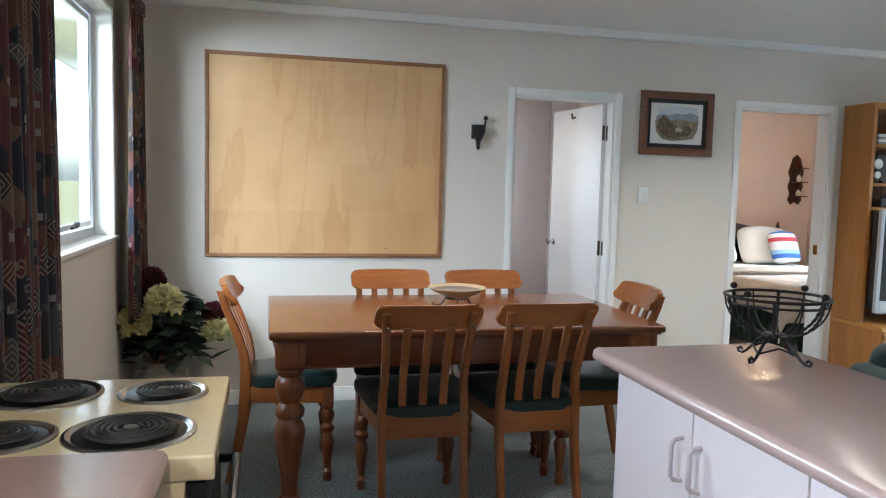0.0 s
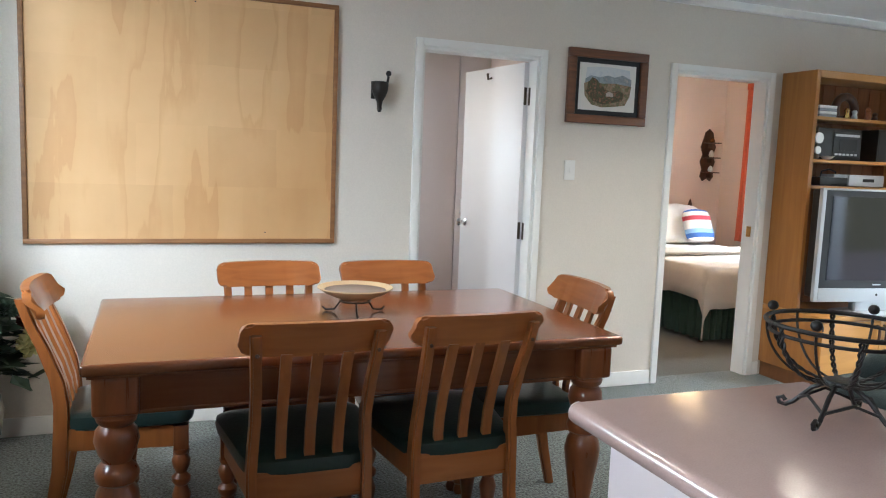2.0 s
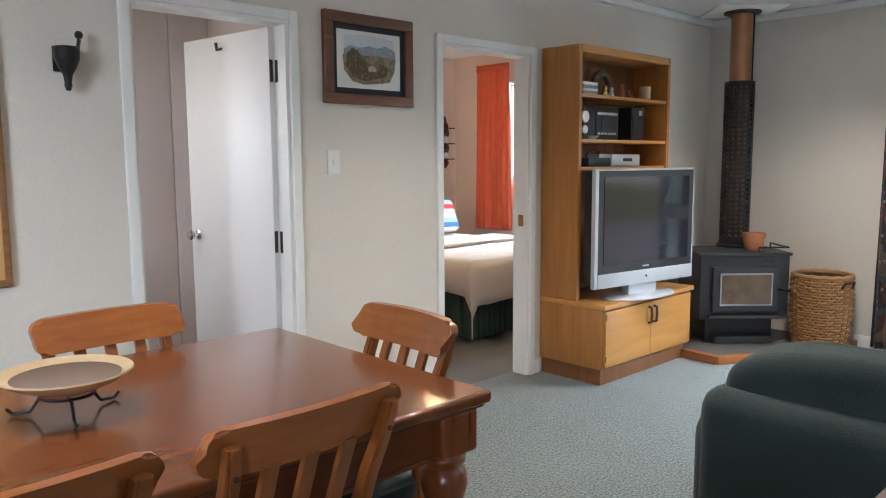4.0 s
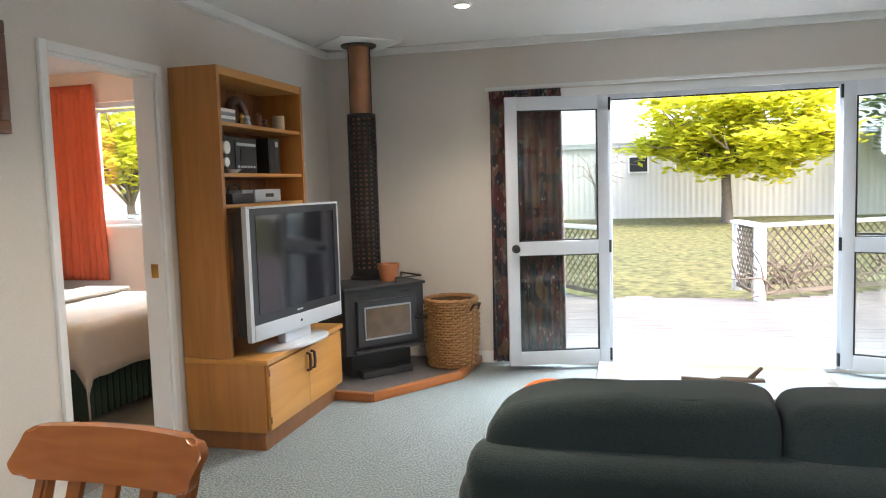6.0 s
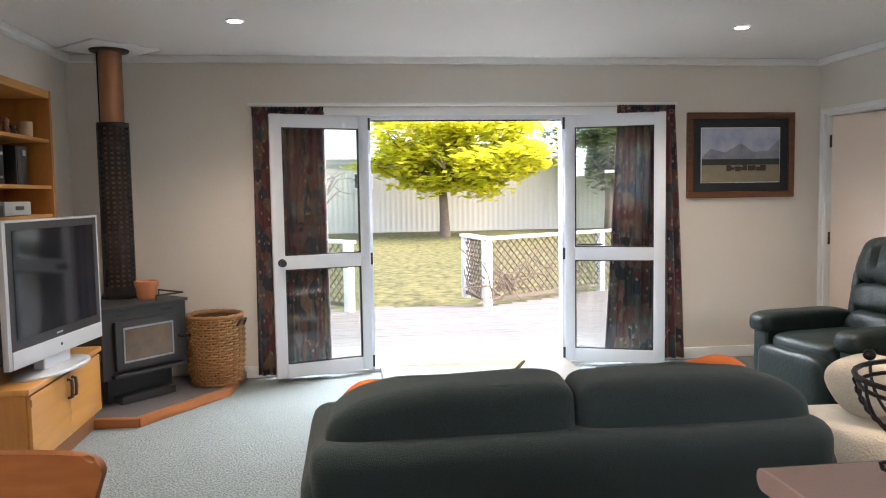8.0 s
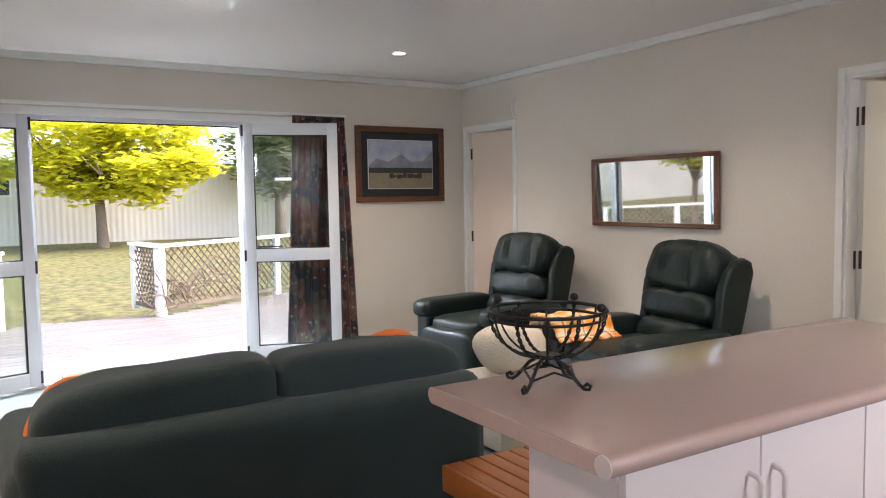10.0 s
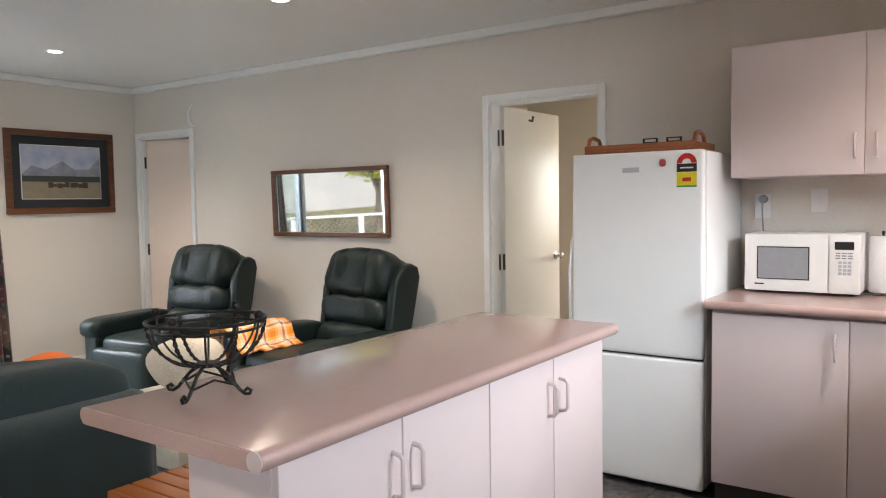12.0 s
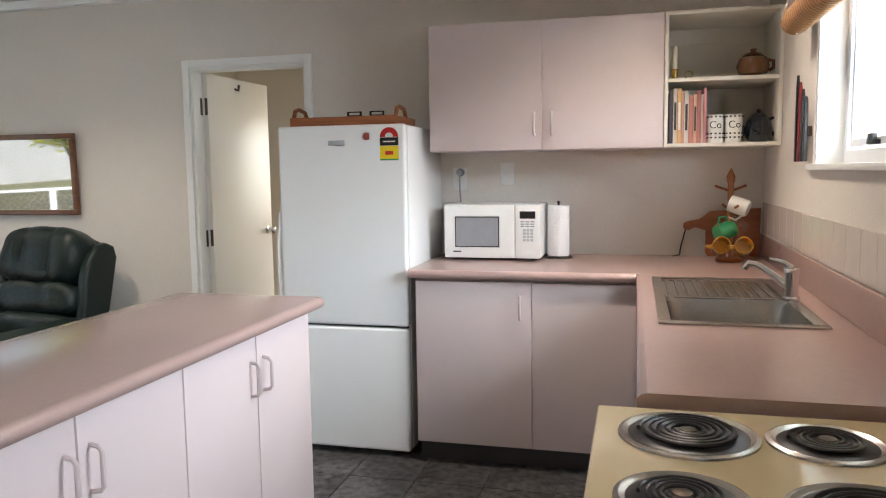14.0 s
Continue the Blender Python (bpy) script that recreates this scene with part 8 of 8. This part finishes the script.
# slatted bench behind the sofa
sb_ = thing("slatted_bench", AT(1.66, 1.92, 0), "orange-brown slatted timber bench behind the sofa", "bench")
for i in range(7):
    part("slat", box(B(), 0.0, 0.65, i * 0.066, i * 0.066 + 0.057, 0.40, 0.42, 0.003), M_CHAIRX, sb_)
for x in (0.03, 0.58):
    part("rail", box(B(), x, x + 0.04, 0.0, 0.453, 0.34, 0.399, 0.003), M_CHAIR, sb_)
    for y in (0.02, 0.40):
        part("leg", box(B(), x, x + 0.04, y, y + 0.04, 0, 0.339, 0.003), M_CHAIR, sb_)
part("front_rail", box(B(), 0.0, 0.65, 0.455, 0.475, 0.33, 0.42, 0.003), M_CHAIRX, sb_)


# ---- recliners ----
def recliner():
    """Faces +y; back at -y."""
    ob = thing("recliner", AT(0, 0, 0), "dark green leather recliner with a channelled pillow back", "armchair", "recliners")
    part("base", box(B(), -0.34, 0.34, -0.34, 0.36, 0.03, 0.30, 0.02, 3), M_LEATHER, ob)
    part("seat_cushion", puff(B(), (0, 0.06, 0.37), (0.56, 0.70, 0.2), 0.35, 0.3, 32, 14, 0.012, 1), M_LEATHER, ob)
    part("footrest", puff(B(), (0, 0.42, 0.22), (0.56, 0.14, 0.36), 0.4, 0.35, 28, 14, 0.01, 2), M_LEATHER, ob)
    tilt = AT(0, -0.30, 0.355, 14, 0, 0)
    bm = B()
    prism(bm, [(-0.27, -0.05), (0.27, -0.05), (0.30, 0.2), (0.305, 0.45), (0.285, 0.57), (0.23, 0.64), (0.12, 0.68), (0.0, 0.69), (-0.12, 0.68), (-0.23, 0.64), (-0.285, 0.57), (-0.305, 0.45), (-0.30, 0.2)], -0.02, 0.115, 0.045, 5, Matrix.Rotation(radians(90), 4, "X"))
    part("back_shell", bm, M_LEATHER, ob, "", tilt)

    def roll(z, h, t, name, chan):
        bm = B()
        puff(bm, (0, 0.05, z), (0.58, t, h), 0.62, 0.5, 56, 20, 0.012, z * 10)
        for v in bm.verts:
            if v.co.y > 0.03:
                for cx in chan:
                    v.co.y -= 0.03 * math.exp(-((v.co.x - cx) / 0.02) ** 2)
                v.co.y += 0.012 * noise.noise(v.co * 8)
                v.co.y += 0.006 * noise.noise(v.co * 16)
        part(name, bm, M_LEATHER, ob, "", tilt)
    roll(0.53, 0.34, 0.26, "head_roll", (-0.1, 0.1))
    roll(0.29, 0.21, 0.22, "back_cushion", (0.0,))
    roll(0.11, 0.2, 0.24, "lumbar_cushion", ())
    for s in (-1, 1):
        bm = B()
        prism(bm, [(-0.115, 0.0), (0.04, 0.0), (0.075, 0.2), (0.095, 0.42), (0.08, 0.52), (0.03, 0.60), (-0.03, 0.63), (-0.09, 0.62), (-0.125, 0.56), (-0.125, 0.3)], s * 0.31 - 0.034, s * 0.31 + 0.034, 0.028, 5, Matrix(((0, 0, 1, 0), (1, 0, 0, 0), (0, 1, 0, 0), (0, 0, 0, 1))))
        part("wing", bm, M_LEATHER, ob, "", tilt)
        bm = B()
        puff(bm, (s * 0.37, 0.06, 0.50), (0.2, 0.72, 0.15), 0.5, 0.45, 28, 16, 0.01, 4)
        part("arm_pad", bm, M_LEATHER, ob)
        part("arm_side", box(B(), s * 0.37 - 0.07, s * 0.37 + 0.07, -0.28, 0.38, 0.03, 0.48, 0.03, 3), M_LEATHER, ob)
    return ob


rc = recliner()
rc.matrix_basis = AT(4.72, 0.46, 0, 0, 0, 8)
copy_thing(rc, AT(3.31, 0.38, 0, 0, 0, -6))

bl = thing("plaid_blanket", AT(3.695, 0.60, 0.0, 0, 0, -6), "orange and cream plaid blanket draped over the recliner arm", "blanket")
PROFILE = [(-0.235, 0.475), (-0.20, 0.485), (-0.165, 0.50), (-0.145, 0.55), (-0.115, 0.597), (-0.06, 0.607), (0.0, 0.603), (0.06, 0.598), (0.105, 0.58), (0.125, 0.53), (0.132, 0.47), (0.138, 0.40), (0.142, 0.34)]
bm = B()
uvl = bm.loops.layers.uv.new("UVMap")
g = []
for i in range(37):
    k = i / 3
    k0 = min(int(k), 11)
    f = k - k0
    px, pz = (PROFILE[k0][q] * (1 - f) + PROFILE[k0 + 1][q] * f for q in (0, 1))
    line = []
    for j in range(25):
        v = j / 24 - 0.5
        crease = 0.024 * (noise.noise(Vector((k * 0.45, v * 6, 2))) + 0.35) + 0.008 * noise.noise(Vector((k, v * 15, 5)))
        line.append(bm.verts.new((px + (0.5 * crease if px > 0.09 else -0.7 * crease if px < -0.12 else 0), v * 0.44 + 0.02 * noise.noise(Vector((k * 0.3, 1, v * 2))), pz + max(0.0, crease))))
    g.append(line)
for i in range(36):
    for j in range(24):
        f = bm.faces.new((g[i][j], g[i][j + 1], g[i + 1][j + 1], g[i + 1][j]))
        for lp, (p, q) in zip(f.loops, ((i, j), (i, j + 1), (i + 1, j + 1), (i + 1, j))):
            lp[uvl].uv = (p * 0.0185, q * 0.0183)
c_ = part("cloth", bm, M_PLAID, bl, smooth=60)
md = c_.modifiers.new("thickness", "SOLIDIFY")
md.thickness = 0.012

fs = thing("footstool", AT(3.42, 1.30, 0), "cream upholstered footstool near the recliners", "footstool")
part("pad", puff(B(), (0, 0, 0.27), (0.52, 0.46, 0.22), 0.35, 0.35, 28, 12, 0.008), M_CREAM, fs)
part("skirt", box(B(), -0.24, 0.24, -0.21, 0.21, 0.03, 0.26, 0.02, 2), M_CREAM, fs)
for sx in (-1, 1):
    for sy in (-1, 1):
        part("foot", lathe(B(), [(0.018, 0), (0.022, 0.03)], 10, (sx * 0.2, sy * 0.17, 0)), M_DARKWOOD, fs)
solid("fleece_cushion", puff(B(), (0, 0, 0), (0.38, 0.36, 0.26), 0.8, 0.7, 32, 18, 0.03, 7, AT(3.41, 1.28, 0.52, 10, 6, 20)), M_CREAM, "shaggy cream fleece cushion on the footstool", "cushion")

sc = thing("wall_hook", AT(5.36, S + 0.001, 2.10), "curved pale ornament hanging above the corner door", "ornament")
part("crescent", tube(B(), [(0.06 * math.cos(radians(a)), 0.012, 0.0 + 0.09 * math.sin(radians(a))) for a in range(-110, 81, 19)], 0.012, 8, taper=[0.3, 0.6, 0.9, 1, 1, 1, 1, 0.9, 0.7, 0.5, 0.3]), M_WHITE, sc)

# ---- bedroom ----
bd = thing("bed", AT(4.37, 6.35, 0), "double bed with white bedding and a dark green valance", "bed")
BWd, BLn = 1.40, 1.94
part("valance", box(B(), 0.03, BWd - 0.03, 0.03, BLn, 0.02, 0.34, 0.01), M_BEDGREEN, bd)
bm = B()
for i in range(44):
    u = i / 43
    if u < 0.45:
        p = Vector((0.02, BLn * (1 - u / 0.45), 0))
    else:
        p = Vector((0.02 + (BWd - 0.04) * (u - 0.45) / 0.55, 0.02, 0))
    tube(bm, [p + Vector((0, 0, 0.02)), p + Vector((0, 0, 0.34))], 0.022, 6)
part("valance_pleats", bm, M_BEDGREEN, bd)
part("mattress", box(B(), 0.01, BWd - 0.01, 0.01, BLn, 0.34, 0.58, 0.05, 4), M_BEDWHITE, bd)
bm = B()
nx, ny = 34, 30
g = []
for i in range(nx + 1):
    line = []
    for j in range(ny + 1):
        u, v = i / nx, j / ny
        x = -0.16 + u * (BWd + 0.32)
        y = -0.2 + v * 1.25
        over = max(0, 0.0 - x, x - BWd) + max(0, -y)
        z = 0.60 + 0.008 * noise.noise(Vector((x * 6, y * 6, 0)))
        if over > 0:
            z -= over * 1.55 + 0.03 * noise.noise(Vector((x * 4, y * 4, 3)))
            x = max(-0.035 - over * 0.18, min(BWd + 0.035 + over * 0.18, x))
            y = max(y, -0.035 - over * 0.18)
        line.append(bm.verts.new((x, y, z)))
    g.append(line)
for a, b in zip(g, g[1:]):
    for j in range(ny):
        bm.faces.new((a[j], a[j + 1], b[j + 1], b[j]))
c_ = part("bedspread", bm, M_BEDGREY, bd, "rumpled oatmeal bedspread hanging over the foot", smooth=60)
md = c_.modifiers.new("thickness", "SOLIDIFY")
md.thickness = 0.012
part("folded_throw", box(B(), -0.02, BWd + 0.02, 0.72, 1.1, 0.61, 0.635, 0.01, 3), M_THROW, bd)
part("sheet", box(B(), 0.0, BWd, 1.0, BLn - 0.02, 0.585, 0.606, 0.01, 3), M_BEDWHITE, bd)
hb = part("headboard", prism(B(), [(0.0, 0.3), (0.0, 0.85), (0.1, 0.92), (0.3, 0.99), (BWd / 2, 1.06), (BWd - 0.3, 0.99), (BWd - 0.1, 0.92), (BWd, 0.85), (BWd, 0.3)], 0, 0.04, 0.004, 2, Matrix.Translation((0, BLn + 0.05, 0)) @ Matrix.Rotation(radians(90), 4, "X")), M_DARKWOOD, bd, "dark carved headboard")
for x in (0.0, BWd):
    part("bedpost", lathe(B(), [(0.03, 0), (0.03, 0.85), (0.022, 0.9), (0.034, 0.94), (0.024, 0.99), (0.01, 1.04), (0, 1.06)], 14, (x, BLn + 0.03, 0)), M_DARKWOOD, bd)
for x, y in ((0.03, 0.05), (BWd - 0.03, 0.05)):
    part("foot", lathe(B(), [(0.02, 0), (0.022, 0.03)], 10, (x, y, 0)), M_DARKWOOD, bd)
for x, mt_, lab, dy, nm in ((0.36, M_BEDWHITE, "plump white pillow leaning on the headboard", 0.0, "pillow"), (1.04, M_BEDWHITE, "plump white pillow leaning on the headboard", 0.0, "pillow"), (1.16, M_STRIPE, "red, white and blue striped cushion on the bed", -0.17, "striped_cushion")):
    sz = (0.62, 0.17, 0.42) if nm == "pillow" else (0.34, 0.13, 0.34)
    ob = new(nm, finish(nm, puff(B(), (0, 0, 0), sz, 0.38, 0.95, 40, 24, 0.012, x), mt_))
    ob.matrix_basis = AT(4.37 + x, 8.05 + dy, 0.80, -24, 0, 0)
    tagged(ob, lab, "pillow")
ws = thing("corner_shelf", AT(6.02, BED_N - 0.001, 1.28), "dark fretwork wall shelf with small ornaments", "wall shelf")
bm = B()
prism(bm, [(-0.09, 0.02), (-0.05, -0.03), (0.0, 0.0), (0.05, -0.03), (0.09, 0.02), (0.07, 0.1), (0.1, 0.18), (0.07, 0.26), (0.1, 0.34), (0.07, 0.43), (0.05, 0.5), (0, 0.54), (-0.05, 0.5), (-0.07, 0.43), (-0.1, 0.34), (-0.07, 0.26), (-0.1, 0.18), (-0.07, 0.1)], 0, 0.012, m=Matrix.Rotation(radians(90), 4, "X"))
part("backboard", bm, M_DARKWOOD, ws)
for z in (0.06, 0.22, 0.38):
    part("shelf", box(B(), -0.09, 0.09, -0.11, -0.013, z, z + 0.012, 0.002), M_DARKWOOD, ws)
    part("bracket", box(B(), -0.006, 0.006, -0.09, -0.013, z - 0.05, z), M_DARKWOOD, ws)
for z, h in ((0.0725, 0.07), (0.2325, 0.08), (0.3925, 0.05)):
    solid("small_ornament", lathe(B(), [(0.02, 0), (0.03, h * 0.3), (0.022, h * 0.7), (0.012, h * 0.9), (0, h)], 14, (6.02, BED_N - 0.065, 1.28 + z)), M_CERAMIC if z < 0.39 else M_BROWNPOT, "small china ornament on the wall shelf", "ornament", "", "wall shelf ornaments")
dk = thing("dark_chair", AT(1.62, 6.3, 0), "dark wooden chair back just inside the small room", "chair")
part("backrest", box(B(), -0.03, 0.12, -0.02, 0.02, 0.5, 1.02, 0.02, 3), M_DARKWOOD, dk)
part("seat", box(B(), -0.1, 0.3, -0.02, 0.25, 0.43, 0.47, 0.01), M_DARKWOOD, dk)
for x, y in ((-0.08, 0.0), (0.28, 0.0), (-0.08, 0.22), (0.28, 0.22)):
    part("leg", box(B(), x - 0.018, x + 0.018, y - 0.018, y + 0.018, 0, 0.43, 0.004), M_DARKWOOD, dk)

# charm hung on the outer side of the tall cabinet
hc = thing("hanging_charm", tv.matrix_basis @ AT(1.0105, 0.03, 1.50), "small white bauble on a dark red cord hung on the cabinet", "ornament")
part("cord", tube(B(), [(0.006, 0, 0.2), (0.008, 0.002, 0.12), (0.009, 0, 0.03)], 0.006, 8), M_DARKWOOD, hc)
part("nail", tube(B(), [(0.0, 0, 0.195), (0.014, 0, 0.2)], 0.003, 6), M_BRASS, hc)
part("bauble", puff(B(), (0.024, 0, 0.012), (0.045, 0.05, 0.05), 1, 1, 18, 12), M_CERAMIC, hc)

# ---- pieces of floors and walls ----
fv = bpy.data.objects["floor_slab"]
T_ = 0.305


def tile_mesh(w, d):
    return finish("vinyl_tile", box(B(), 0.0016, w - 0.0016, 0.0016, d - 0.0016, -0.012, -0.0005, 0.0015, 1), M_VINYL, 0)


tiles = {}
x = W
while x < VX - 0.001:
    w = min(T_, VX - x)
    y = S
    while y < VY - 0.001:
        d = min(T_, VY - y)
        key = (round(w, 3), round(d, 3))
        if key not in tiles:
            tiles[key] = tile_mesh(w, d)
        t = new("vinyl_tile", tiles[key])
        t.parent = fv
        t.matrix_basis = AT(x, y, 0)
        y += T_
    x += T_

# splashback tiles on the west wall above the upstand
ws_ = bpy.data.objects["wall_west"]
M_SPLASH = mat("splash_tile", (0.80, 0.73, 0.66), 0.12, var=0.08, scale=8, coat=0.4)
st = finish("splash_tile", box(B(), 0, 0.006, 0.001, 0.149, 0.001, 0.149, 0.0015, 1), M_SPLASH, 0)
for i in range(16):
    t = new("splash_tile", st)
    t.parent = ws_
    t.matrix_basis = AT(W + 0.0008, S + 0.02 + i * 0.15, 1.022)

# deck boards, laid along y
dk_ = thing("deck", AT(0, 0, 0), "weathered timber deck of long boards outside the french doors", "deck")


def deck_spans(x):
    """Stretches of y that the deck covers at a given x."""
    cuts = []
    for (xa, ya), (xb, yb) in zip(DECK, DECK[1:] + DECK[:1]):
        if (xa - x) * (xb - x) < 0:
            cuts.append(ya + (yb - ya) * (x - xa) / (xb - xa))
    cuts.sort()
    return list(zip(cuts[::2], cuts[1::2]))


x, i = 6.39, 0
while x < 13.6:
    for ya, yb in deck_spans(x + 0.067):
        if yb - ya < 0.1:
            continue
        t = new("deck_board", finish("deck_board", box(B(), 0, 0.128, ya, yb, -0.035, 0, 0.004, 1), M_DECK, 0))
        t.parent = dk_
        t.matrix_basis = AT(x, 0, -0.1 + 0.0015 * (i % 3))
    x += 0.14
    i += 1
part("joists", box(B(), 6.4, 9.8, -4.4, 8.4, -0.22, -0.137), M_LATTICE, dk_)
